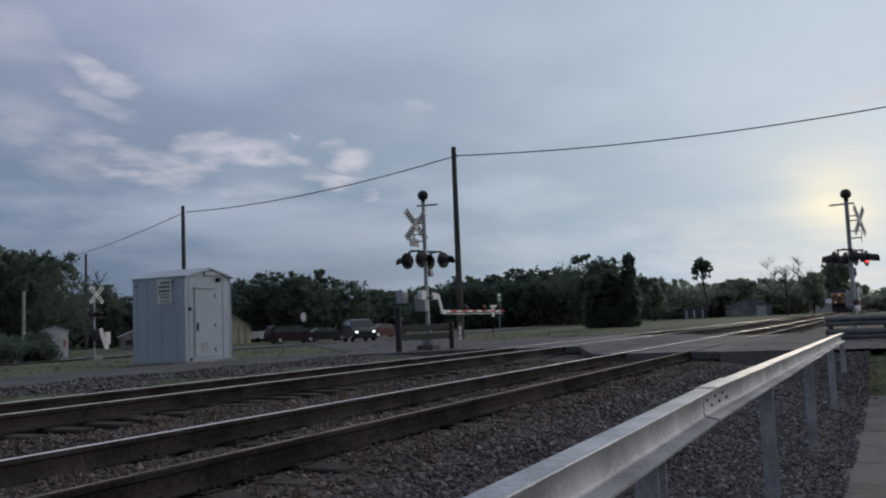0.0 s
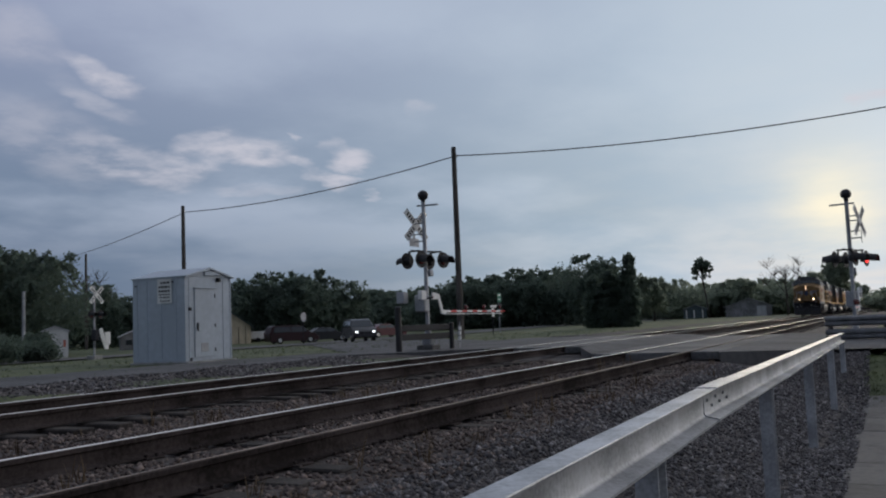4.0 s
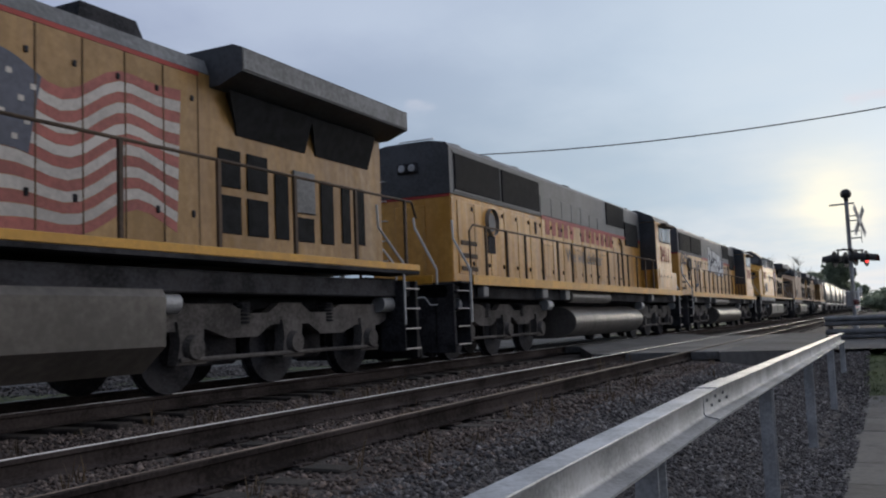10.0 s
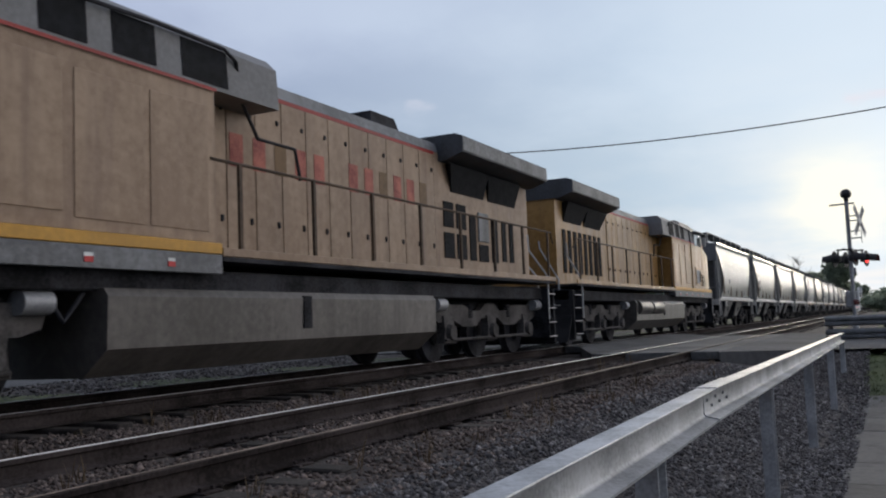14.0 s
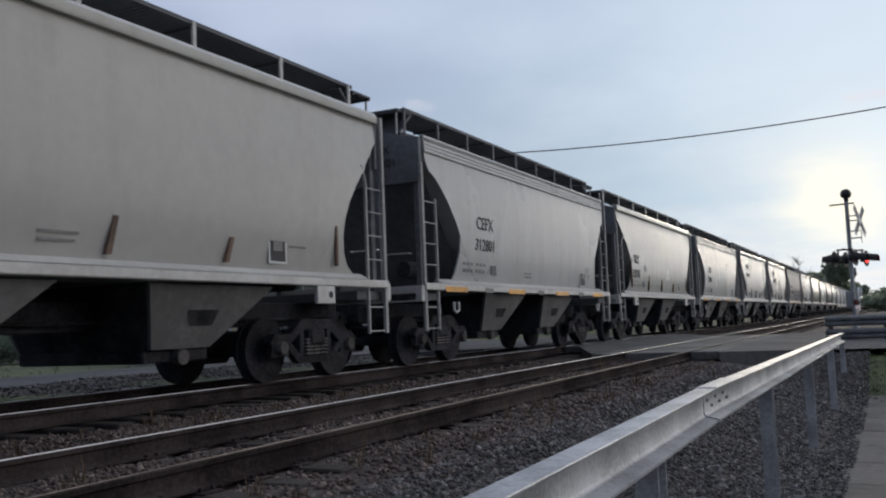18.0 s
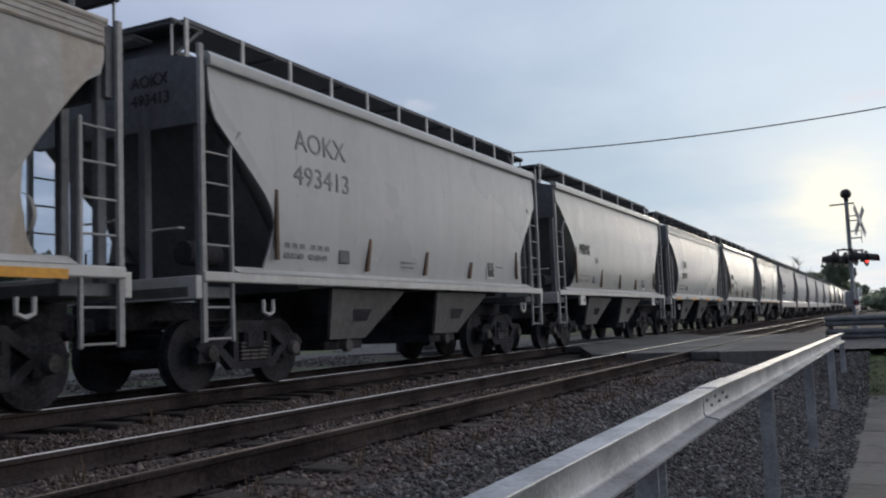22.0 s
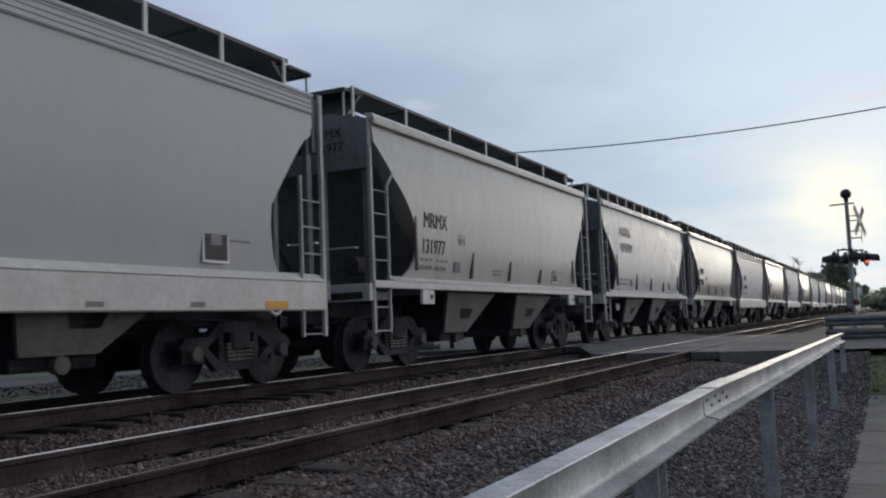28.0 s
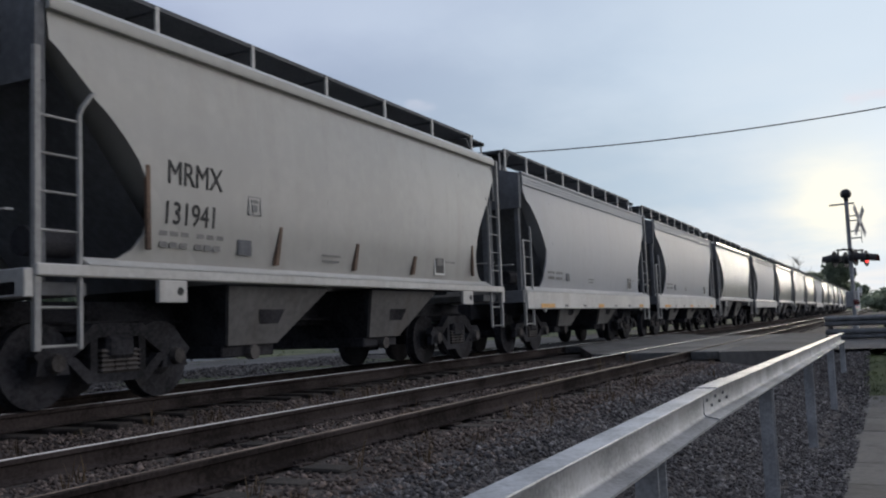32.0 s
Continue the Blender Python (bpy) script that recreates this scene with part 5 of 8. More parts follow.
P_FADED = material("loco_faded_yellow", (0.33, 0.215, 0.135), 0.5, var=0.12, scale=1.6, streak=0.6, dirt=(0.17, 0.105, 0.075), bump=0.02, grain=18, fade=(0.37, 0.26, 0.175), dent=0.04)
P_STRIPE = material("loco_sill_yellow", (0.62, 0.32, 0.04), 0.45, var=0.12, scale=3, streak=0.3, dirt=(0.2, 0.12, 0.05))
P_GREY = material("loco_roof_grey", (0.16, 0.165, 0.175), 0.55, var=0.2, scale=3, streak=0.4, dirt=(0.07, 0.065, 0.06), bump=0.08, fade=(0.21, 0.215, 0.225))
P_LIGHTGREY = material("loco_light_grey", (0.20, 0.20, 0.207), 0.55, var=0.15, scale=3, streak=0.4, dirt=(0.13, 0.12, 0.11))
P_TANK = material("fuel_tank_grey", (0.118, 0.106, 0.096), 0.38, var=0.25, scale=2, streak=0.55, dirt=(0.055, 0.048, 0.042), bump=0.1, dent=0.03)
P_GRILLE = material("dark_radiator_screen", (0.016, 0.017, 0.020), 0.75, var=0.3, scale=20, bump=0.4, grain=200, spec=0.12)
P_REDLINE = material("red_pinstripe", (0.35, 0.035, 0.03), 0.5, var=0.15)
P_BLUE = material("faded_blue_emblem", (0.045, 0.05, 0.095), 0.55, var=0.2, scale=6)
P_PALEMARK = material("pale_emblem", (0.46, 0.43, 0.42), 0.55, var=0.2, scale=6)
P_SPRAY = material("spray_paint_silver", (0.56, 0.57, 0.60), 0.55, var=0.25, scale=5)
P_SPRAY_DARK = material("spray_paint_dark", (0.06, 0.06, 0.085), 0.6, var=0.3, scale=5)
P_HANDRAIL = material("pale_handrail", (0.50, 0.50, 0.49), 0.5, var=0.1)
P_STANCHION = material("grimy_stanchion", (0.085, 0.055, 0.035), 0.7, var=0.3)

WHEEL = {}


def wheel_mesh(r):
    if r not in WHEEL:
        s = Shape()
        s.cyl((0, -0.065, 0), (0, 0.065, 0), r, n=22).cyl((0, 0.065, 0), (0, 0.095, 0), r + 0.025, n=22)
        s.cyl((0, -0.09, 0), (0, -0.065, 0), 0.16, 0.2, n=12)
        WHEEL[r] = s.data("wheel", M_DARK)
    return WHEEL[r]


def wheelset(parent, x, r):
    """Axle with two wheels."""
    o = part("wheelset", Shape().cyl((0, -0.74, 0), (0, 0.74, 0), 0.085, n=10), M_DARK, parent, at=pose(x, 0, r))
    part("wheel", wheel_mesh(r), M_DARK, o, at=pose(0, -0.77, 0))
    part("wheel", wheel_mesh(r), M_DARK, o, at=pose(0, 0.77, 0, 0, 0, 180))


LOCO_TRUCK = {}


def loco_truck(t, x, steer):
    """Three-axle truck: cast side frames, journals, springs, brake cylinders."""
    if not LOCO_TRUCK:
        for s in (-1, 1):
            f = Shape()
            y0, y1 = s * 1.02, s * 1.16
            top = [(-2.75, 0.98), (-2.5, 1.10), (-1.3, 1.10), (-0.95, 0.98), (-0.5, 0.98), (-0.25, 1.12), (0.25, 1.12), (0.5, 0.98), (0.95, 0.98), (1.3, 1.10), (2.5, 1.10), (2.75, 0.98)]
            bot = [(2.70, 0.84), (2.45, 0.76), (1.75, 0.78), (1.35, 0.66), (0.75, 0.66), (0.45, 0.82), (-0.45, 0.82), (-0.75, 0.66), (-1.35, 0.66), (-1.75, 0.78), (-2.45, 0.76), (-2.70, 0.84)]
            f.prism(top + bot, "y", y0, y1)
            for ax in (-2.07, 0, 2.07):
                f.prism([(ax - 0.24, 0.88), (ax + 0.24, 0.88), (ax + 0.20, 0.62), (ax + 0.26, 0.36), (ax - 0.26, 0.36), (ax - 0.20, 0.62)], "y", s * 1.04, s * 1.20)
            f.cyl((-2.3, s * 1.22, 0.42), (2.3, s * 1.22, 0.42), 0.03, n=6)
            LOCO_TRUCK[s] = f.data("side_frame", M_TRUCK)
        LOCO_TRUCK["frame"] = Shape().box((0, 0, 0.85), (4.4, 2.04, 0.2), 0.03).data("truck_frame", M_TRUCK)
        LOCO_TRUCK["motor"] = Shape().box((0, 0, 0.55), (1.0, 1.3, 0.5), 0.05).data("traction_motor", M_DARK)
        LOCO_TRUCK["cap"] = Shape().cyl((0, -1.20, 0), (0, -1.29, 0), 0.17, 0.14, n=14).data("journal_cap", M_TRUCK)
        LOCO_TRUCK["brake"] = Shape().cyl((-0.18, -1.22, 0), (0.18, -1.22, 0), 0.13, n=12).data("brake_cylinder", M_ALU)
        sp = Shape()
        for k in range(6):
            sp.cyl((0, -1.1, k * 0.05), (0, -1.1, k * 0.05 + 0.03), 0.11, n=10)
        LOCO_TRUCK["spring"] = sp.data("spring", M_DARK)
    fr = part("truck", LOCO_TRUCK["frame"], M_TRUCK, t, at=pose(x, 0, 0))
    for ax in (-2.07, 0, 2.07):
        wheelset(fr, ax, 0.52)
        part("journal_cap", LOCO_TRUCK["cap"], M_TRUCK, fr, at=pose(ax, 0, 0.56))
    for s in (-1, 1):
        part("side_frame", LOCO_TRUCK[s], M_TRUCK, fr)
        part("traction_motor", LOCO_TRUCK["motor"], M_DARK, fr, at=pose(s * 1.03, 0, 0))
    for ax in (-2.55, 2.55):
        part("brake_cylinder", LOCO_TRUCK["brake"], M_ALU, fr, at=pose(ax, 0, 1.10))
    for ax in (-1.0, 1.0):
        part("spring", LOCO_TRUCK["spring"], M_DARK, fr, at=pose(ax, 0, 0.84))


def coupler(t, S, x, d):
    part("coupler", S().box((x - d * 0.30, 0, 0.86), (0.6, 0.18, 0.2), 0.03).box((x - d * 0.02, 0, 0.86), (0.28, 0.3, 0.32), 0.06), M_DARK, t)


def hose(t, S, x):
    for y in (-0.5, 0.45):
        part("brake_hose", S().tube([(x, y, 1.0), (x - 0.12, y - 0.05, 0.75), (x - 0.05, y - 0.1, 0.5)], 0.022), M_BLACK, t)


def end_steps(t, S, x0, d):
    """Corner stairs at a loco end: side plates, four treads, bent rails. d: +1 when the end looks to smaller x."""
    for s in (-1, 1):
        st = part("stairwell", S().span(x0 + 0.55 * d, x0 + 0.58 * d, s * 1.02, s * 1.50, 0.30, 1.50, 0.004).span(x0, x0 + 0.56 * d, s * 1.02, s * 1.05, 0.30, 1.5, 0.004), M_DARK, t)
        for z in (0.32, 0.66, 1.0, 1.34):
            part("tread", S().span(x0 + 0.02 * d, x0 + 0.55 * d, s * 1.06, s * 1.5, z, z + 0.025, 0.005), M_DARK, st)
            part("tread_edge", S().span(x0 + 0.02 * d, x0 + 0.55 * d, s * 1.485, s * 1.505, z + 0.004, z + 0.03, 0.004), P_PALEMARK, st)
        part("stair_rail", S().tube([(x0 + 0.60 * d, s * 1.52, 0.75), (x0 + 0.60 * d, s * 1.52, 1.78), (x0 + 0.72 * d, s * 1.12, 2.42), (x0 + 0.72 * d, s * 1.10, 2.80)], 0.022), P_HANDRAIL, t)
        part("stair_rail", S().tube([(x0 + 0.05 * d, s * 1.06, 1.05), (x0 + 0.05 * d, s * 1.06, 1.78), (x0 + 0.30 * d, s * 0.48, 2.66), (x0 + 0.30 * d, s * 0.46, 2.86)], 0.022), P_HANDRAIL, t)
        part("cut_lever", S().tube([(x0 - 0.18 * d, s * 0.4, 1.25), (x0 - 0.18 * d, s * 0.9, 1.25), (x0 - 0.15 * d, s * 1.0, 1.1), (x0 - 0.15 * d, s * 1.15, 1.1)], 0.015), P_HANDRAIL, t)


def stripe_flag(t, y, x):
    """A faded banner of wavy stripes with a dark corner, painted over the hood doors."""
    red, pale, blue = material("banner_red", (0.36, 0.10, 0.085), 0.5, var=0.2), material("banner_pale", (0.52, 0.48, 0.45), 0.5, var=0.15), material("banner_blue", (0.075, 0.085, 0.125), 0.5, var=0.2)

    def at(u, v, k=0.0):
        return (x + 0.45 * v + u * (3.95 - 0.35 * v), y - k, 1.86 + 1.72 * v + 0.15 * math.sin(8.6 * u + 0.6) + 0.07 * math.sin(17.0 * u + 2.5 * v) + 0.16 * u)

    def ribbon(u0, u1, v0, v1, k):
        us = [u0 + (u1 - u0) * i / 18 for i in range(19)]
        return Shape().loft([[at(u, v0, k), at(u, v1, k), at(u, v1, k - 0.002), at(u, v0, k - 0.002)] for u in us])

    for i in range(13):
        part("banner_stripe", ribbon(0.0, 1.0, i / 13, (i + 1) / 13 - 0.003, 0.0), pale if i % 2 else red, t)
    corner = part("banner_corner", ribbon(0.0, 0.42, 6 / 13, 1.0, 0.003), blue, t, "dark blue corner of the banner")
    for r in range(4):
        for c in range(5):
            a = at(0.05 + 0.08 * c + 0.03 * (r % 2), 0.53 + 0.12 * r, 0.006)
            part("banner_dot", Shape().box(a, (0.07, 0.003, 0.06)), pale, corner)


def scrawl(t, S, x, z, w, h, y, seed, mat, name="graffiti", strokes=9):
    """Spray paint as loose strokes that spell nothing."""
    rs = random.Random(seed)
    for k in range(strokes):
        s = S()
        cx = x + w * (k + 0.5) / strokes
        pts = []
        a0 = rs.uniform(0, 6.28)
        for i in range(7):
            a = a0 + i * rs.uniform(0.5, 0.9)
            pts.append((cx + math.cos(a) * w / strokes * 0.75, z + h / 2 + math.sin(a) * h * rs.uniform(0.3, 0.5)))
        for (xa, za), (xb, zb) in zip(pts, pts[1:]):
            d = Vector((xb - xa, zb - za)).normalized() * h * 0.055
            nx, nz = -d.y, d.x
            xa, za, xb, zb = xa - d.x, za - d.y, xb + d.x, zb + d.y
            s.add([(xa - nx, y, za - nz), (xb - nx, y, zb - nz), (xb + nx, y, zb + nz), (xa + nx, y, za + nz)], [(0, 1, 2, 3)])
        me = bpy.data.meshes.new(name)
        vs = s.v if s.flip is None else [(s.flip - a, b, c) for a, b, c in s.v]
        me.from_pydata([(a, b - 0.0012 * (i // 4 % 5) - 0.0006 * (k % 3), c) for i, (a, b, c) in enumerate(vs)], [], s.f)
        me.materials.append(mat)
        part(name, me, mat, t)


def piece_letters(t, x, z, w, h, y):
    """Silver blocks in dark outline, like a painted throw-up that spells nothing."""
    rs = random.Random(19)
    blocks = [(0.0, 0.17, -0.02, 1.04), (0.15, 0.31, 0.02, 0.92), (0.29, 0.47, 0.0, 0.90), (0.45, 0.63, -0.04, 0.84), (0.61, 0.80, -0.08, 0.78), (0.78, 1.0, -0.12, 0.62)]
    for k, (a, b, lo, hi) in enumerate(blocks):
        ring = []
        for i in range(20):
            u = 2 * math.pi * i / 20
            c, q = math.cos(u), math.sin(u)
            c, q = math.copysign(abs(c) ** 0.17, c), math.copysign(abs(q) ** 0.17, q)
            f = 1 + rs.uniform(-0.03, 0.03)
            ring.append((x + w * ((a + b) / 2 + (b - a) / 2 * c * f + 0.03 * q), z + h * ((lo + hi) / 2 + (hi - lo) / 2 * q * f)))
        mx, mz = x + w * (a + b) / 2, z + h * (lo + hi) / 2
        yk = y - 0.0012 * k
        out = part("graffiti_outline", Shape().prism([(mx + (p - mx) * 1.15, mz + (q - mz) * 1.08) for p, q in ring], "y", yk, yk + 0.001), P_SPRAY_DARK, t, "dark spray-painted outline")
        part("graffiti_fill", Shape().prism(ring, "y", yk - 0.0018, yk - 0.0006), P_SPRAY, out, "silver spray paint")
        for j in range(2):
            cx, cz = mx + w * (b - a) * rs.uniform(-0.2, 0.2), mz + h * rs.uniform(-0.2, 0.2)
            arc = []
            u0 = rs.uniform(0, 6)
            for i in range(9):
                u = u0 + i * (0.30 if j else 0.62)
                arc.append((cx + math.cos(u) * w * (0.05 if j else 0.022), yk - 0.004, cz + math.sin(u) * h * (0.30 if j else 0.11)))
            part("graffiti_line", Shape().tube(arc, 0.020, 4), P_SPRAY_DARK, out)


def ge_loco(s0, length, number, paint, lead=False, flip=False, flag=False, tags=0, label="", old=False):
    """Wide-cab six-axle diesel; x from its leading coupler. flip: runs cab last."""
    t = thing("diesel_locomotive", pose(train_x(s0, 0.0), TRACK_A, RAISE_A), label, "locomotive", "locomotives of the train")
    L = length
    F = L if flip else None

    def S():
        return Shape(F)

    near = -1
    # frame, sills, pilots
    part("underframe", S().span(0.75, L - 0.75, -1.35, 1.35, 1.22, 1.50, 0.02).span(2.0, L - 2.0, -0.5, 0.5, 0.8, 1.25, 0.02), M_DARK, t)
    for s in (-1, 1):
        part("cab_sill", S().span(1.55, 9.35, s * 1.50, s * 1.56, 1.44, 1.68, 0.008), P_GREY, t, "grey side sill")
        part("sill_stripe", S().span(1.55, 9.35, s * 1.50, s * 1.565, 1.684, 1.82, 0.008), P_STRIPE, t, "orange-yellow sill stripe")
        part("walkway", S().span(9.36, L - 0.85, s * 0.92, s * 1.56, 1.60, 1.66, 0.006), M_DARK, t)
        part("walkway_edge", S().span(9.36, L - 0.85, s * 1.54, s * 1.57, 1.665, 1.77, 0.006), paint if old else P_STRIPE, t, "yellow walkway edge")
        for k in range(5 if s < 0 else 0):
            part("reflector", S().box((3.75 + k * 1.18, s * 1.562, 1.55), (0.12, 0.012, 0.10), 0.003), M_WHITE, t)
            if old and not flag:
                part("reflector", S().box((3.75 + k * 1.18, s * 1.564, 1.53), (0.12, 0.012, 0.06), 0.003), M_RED, t)
    for x, d in ((0.75, 1), (L - 0.75, -1)):
        pil = part("pilot", S().prism([(-1.45, 0.18), (1.45, 0.18), (1.45, 1.5), (-1.45, 1.5)], "x", x, x + 0.08 * d), M_PLOW, t)
        part("plow", S().loft([[(x - 0.02 * d, -1.4, 0.85), (x - 0.02 * d, 1.4, 0.85), (x + 0.05 * d, 1.4, 0.85), (x + 0.05 * d, -1.4, 0.85)], [(x - 0.32 * d, -1.35, 0.14), (x - 0.32 * d, 1.35, 0.14), (x - 0.26 * d, 1.35, 0.14), (x - 0.26 * d, -1.35, 0.14)]]), M_PLOW, pil)
        coupler(t, S, x - 0.62 * d, -d)
        hose(t, S, x - 0.12)
        end_steps(t, S, x + 0.0, d)
        part("end_deck", S().span(x, x + 1.0 * d, -1.02, 1.02, 1.5, 1.56, 0.005), M_DARK, t)
    # nose: peaked front, top falling to the sides
    def ring(u, k):
        return [(u + 0.0, -1.50, 1.80), (u, -1.50, 3.36 + 0.38 * k), (u - 0.15, -0.75, 3.62 + 0.33 * k), (u - 0.22, 0, 3.70 + 0.28 * k), (u - 0.15, 0.75, 3.62 + 0.33 * k), (u, 1.50, 3.36 + 0.38 * k), (u, 1.50, 1.80), (u - 0.22, 0, 1.80)]
    front = [(1.70, -1.47, 1.80), (1.70, -1.47, 3.32), (1.44, -0.7, 3.62), (1.36, 0, 3.70), (1.44, 0.7, 3.62), (1.70, 1.47, 3.32), (1.70, 1.47, 1.80), (1.36, 0, 1.80)]
    nose = part("nose", S().loft([front, ring(1.82, 0.0), ring(3.15, 0.95)]), paint, t)
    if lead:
        # the leading face, road dirt and its shade in one colour
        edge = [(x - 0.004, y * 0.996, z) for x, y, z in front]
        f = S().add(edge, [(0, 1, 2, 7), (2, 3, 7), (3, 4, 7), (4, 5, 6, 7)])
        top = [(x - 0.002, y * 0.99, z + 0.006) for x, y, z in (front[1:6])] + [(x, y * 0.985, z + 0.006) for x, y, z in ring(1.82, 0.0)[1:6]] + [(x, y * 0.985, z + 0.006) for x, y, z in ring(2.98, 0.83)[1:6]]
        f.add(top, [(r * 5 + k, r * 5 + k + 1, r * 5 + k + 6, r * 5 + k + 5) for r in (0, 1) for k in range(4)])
        part("nose_front", f, P_NOSE, nose, "grimy leading face, its shade in the colour")
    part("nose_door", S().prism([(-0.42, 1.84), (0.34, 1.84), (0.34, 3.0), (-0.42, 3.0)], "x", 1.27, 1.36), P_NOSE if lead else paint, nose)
    part("headlight_case", S().box((1.31, 0, 3.38), (0.14, 0.26, 0.52), 0.03), M_BLACK, nose)
    for z in (3.50, 3.27):
        part("headlight", S().cyl((1.25, 0, z), (1.22, 0, z), 0.075, n=14), M_LAMP_DIM if lead else M_LENS, nose, "lit headlight" if lead else "unlit headlight")
    for s in (-1, 1):
        if not old:
            o = part("ditch_light", S().box((0.78, s * 0.78, 1.98), (0.14, 0.2, 0.2), 0.03), M_BLACK, t)
            part("lens", S().cyl((0.71, s * 0.78, 1.98), (0.695, s * 0.78, 1.98), 0.075, n=14), (M_LAMP if s < 0 else M_LAMP_DIM) if lead else M_LENS, o, "lit lamp" if lead else "unlit lamp")
        # wing emblem in plain shapes on the nose front
        for k in range(4):
            w = 1.14 - 0.20 * k
            z = 2.92 - 0.10 * k
            def fx(y):
                return 1.36 + 0.34 * (abs(y) / 1.47) ** 1.15 - 0.055
            ya, yb = s * 0.24, s * (0.24 + w)
            part("emblem_bar", S().add([(fx(ya), ya, z), (fx(yb), yb, z + 0.03), (fx(yb), yb, z + 0.10), (fx(ya), ya, z + 0.085)], [(0, 1, 2, 3)]), P_BLUE, nose)
            part("emblem_bar", S().add([(fx(ya) - 0.006, ya + s * 0.2, z + 0.03), (fx(yb) - 0.006, yb - s * 0.04, z + 0.055), (fx(yb) - 0.006, yb - s * 0.04, z + 0.08), (fx(ya) - 0.006, ya + s * 0.2, z + 0.06)], [(0, 1, 2, 3)]), P_PALEMARK, nose)
        if lead:
            part("number_board", S().span(2.93, 3.0, s * 0.50, s * 1.05, 4.36, 4.52, 0.006), M_BLACK, t)
            part("board_number", lettering(number, 0.11, P_PALEMARK), P_PALEMARK, t, at=pose(2.925, 1.0 if s > 0 else -0.58, 4.39, 90, 0, -90))
        else:
            part("number_board", S().add([(1.455, s * 0.66, 3.08), (1.60, s * 1.26, 3.08), (1.60, s * 1.26, 3.28), (1.455, s * 0.66, 3.28)], [(0, 1, 2, 3)]), M_BLACK, nose)
    part("emblem_shield", S().prism([(-0.22, 2.55), (0.0, 2.42), (0.22, 2.55), (0.22, 2.98), (-0.22, 2.98)], "x", 1.255, 1.262), P_BLUE, nose)
    # cab
    low = [(-1.55, 1.82), (1.55, 1.82), (1.55, 3.74), (-1.55, 3.74)]
    cab = part("cab_side", S().prism(low, "x", 3.05, 5.72), paint, t)
    up = [(-1.55, 3.744), (1.55, 3.744), (1.50, 4.22), (0.95, 4.74), (-0.95, 4.74), (-1.50, 4.22)]
    roof_front = [(2.80 if abs(y) < 1 else 3.02, y, z) for y, z in up]
    roof_front[2], roof_front[5] = (3.10, 1.50, 4.22), (3.10, -1.50, 4.22)
    roof_front[3], roof_front[4] = (3.02, 0.95, 4.74), (3.02, -0.95, 4.74)
    part("cab_roof", S().loft([roof_front, [(5.72, y, z) for y, z in up]]), P_CABROOF, t, "dark grey cab roof")
    for ya, yb in ((-1.32, -0.72), (-0.66, -0.05), (0.05, 0.66), (0.72, 1.32)):
        part("windscreen", S().add([(2.985, ya, 3.86), (2.985, yb, 3.86), (3.0, yb * 0.98, 4.30), (3.0, ya * 0.98, 4.30), (3.02, ya, 3.86), (3.02, yb, 3.86), (3.03, yb, 4.30), (3.03, ya, 4.30)], [(0, 1, 2, 3), (4, 7, 6, 5), (0, 4, 5, 1), (2, 6, 7, 3)]), M_GLASS, cab)
    for s in (-1, 1):
        for xa, xb in ((3.55, 4.22), (4.30, 5.02)):
            part("cab_window", S().span(xa, xb, s * 1.545, s * 1.562, 3.66, 4.14, 0.006), M_GLASS_CLEAR, cab)
        part("sun_visor", S().prism([(3.4, 4.22), (5.2, 4.22), (5.2, 4.26), (3.4, 4.26)], "y", s * 1.50, s * 1.72), P_GREY, cab)
        part("mirror", S().box((3.38, s * 1.68, 3.9), (0.06, 0.16, 0.4), 0.02), M_WHITE, cab)
        part("louvre_panel", S().span(3.25, 3.78, s * 1.552, s * 1.575, 1.95, 2.45, 0.004), paint, cab)
        for k in range(8):
            part("louvre", S().span(3.30, 3.73, s * 1.574, s * 1.59, 1.97 + k * 0.058, 1.995 + k * 0.058, 0.003), M_DARK, cab)
        part("hatch", S().span(3.86, 5.1, s * 1.552, s * 1.568, 1.95, 2.72, 0.006), paint, cab)
        part("hatch_window", S().span(4.05, 4.28, s * 1.566, s * 1.58, 2.12, 2.58, 0.004), M_DARK, cab)
        part("hatch_plate", S().span(4.30, 4.95, s * 1.566, s * 1.58, 2.04, 2.62, 0.004), P_LIGHTGREY if not lead else paint, cab)
        part("red_line", S().span(3.1, 9.3, s * 1.552, s * 1.558, 3.70, 3.74), P_REDLINE, cab)
    part("roof_beacon", S().cyl((4.2, 0.5, 4.74), (4.2, 0.5, 4.86), 0.09, n=10), M_DARK, t)
    part("grab_iron", S().tube([(3.2, -0.5, 4.74), (3.2, -0.5, 4.84), (3.2, 0.1, 4.84), (3.2, 0.1, 4.74)], 0.014), P_GREY, t)
    # wide equipment section behind the cab
    part("equipment_case", S().span(5.722, 9.30, -1.52, 1.52, 1.82, 3.74, 0.01), paint, t)
    up2 = [(-1.50, 3.744), (1.50, 3.744), (1.46, 4.30), (1.30, 4.46), (-1.30, 4.46), (-1.46, 4.30)]
    blower = part("blower_case", S().prism(up2, "x", 5.722, 10.65), P_LIGHTGREY, t, "grey blower housing")
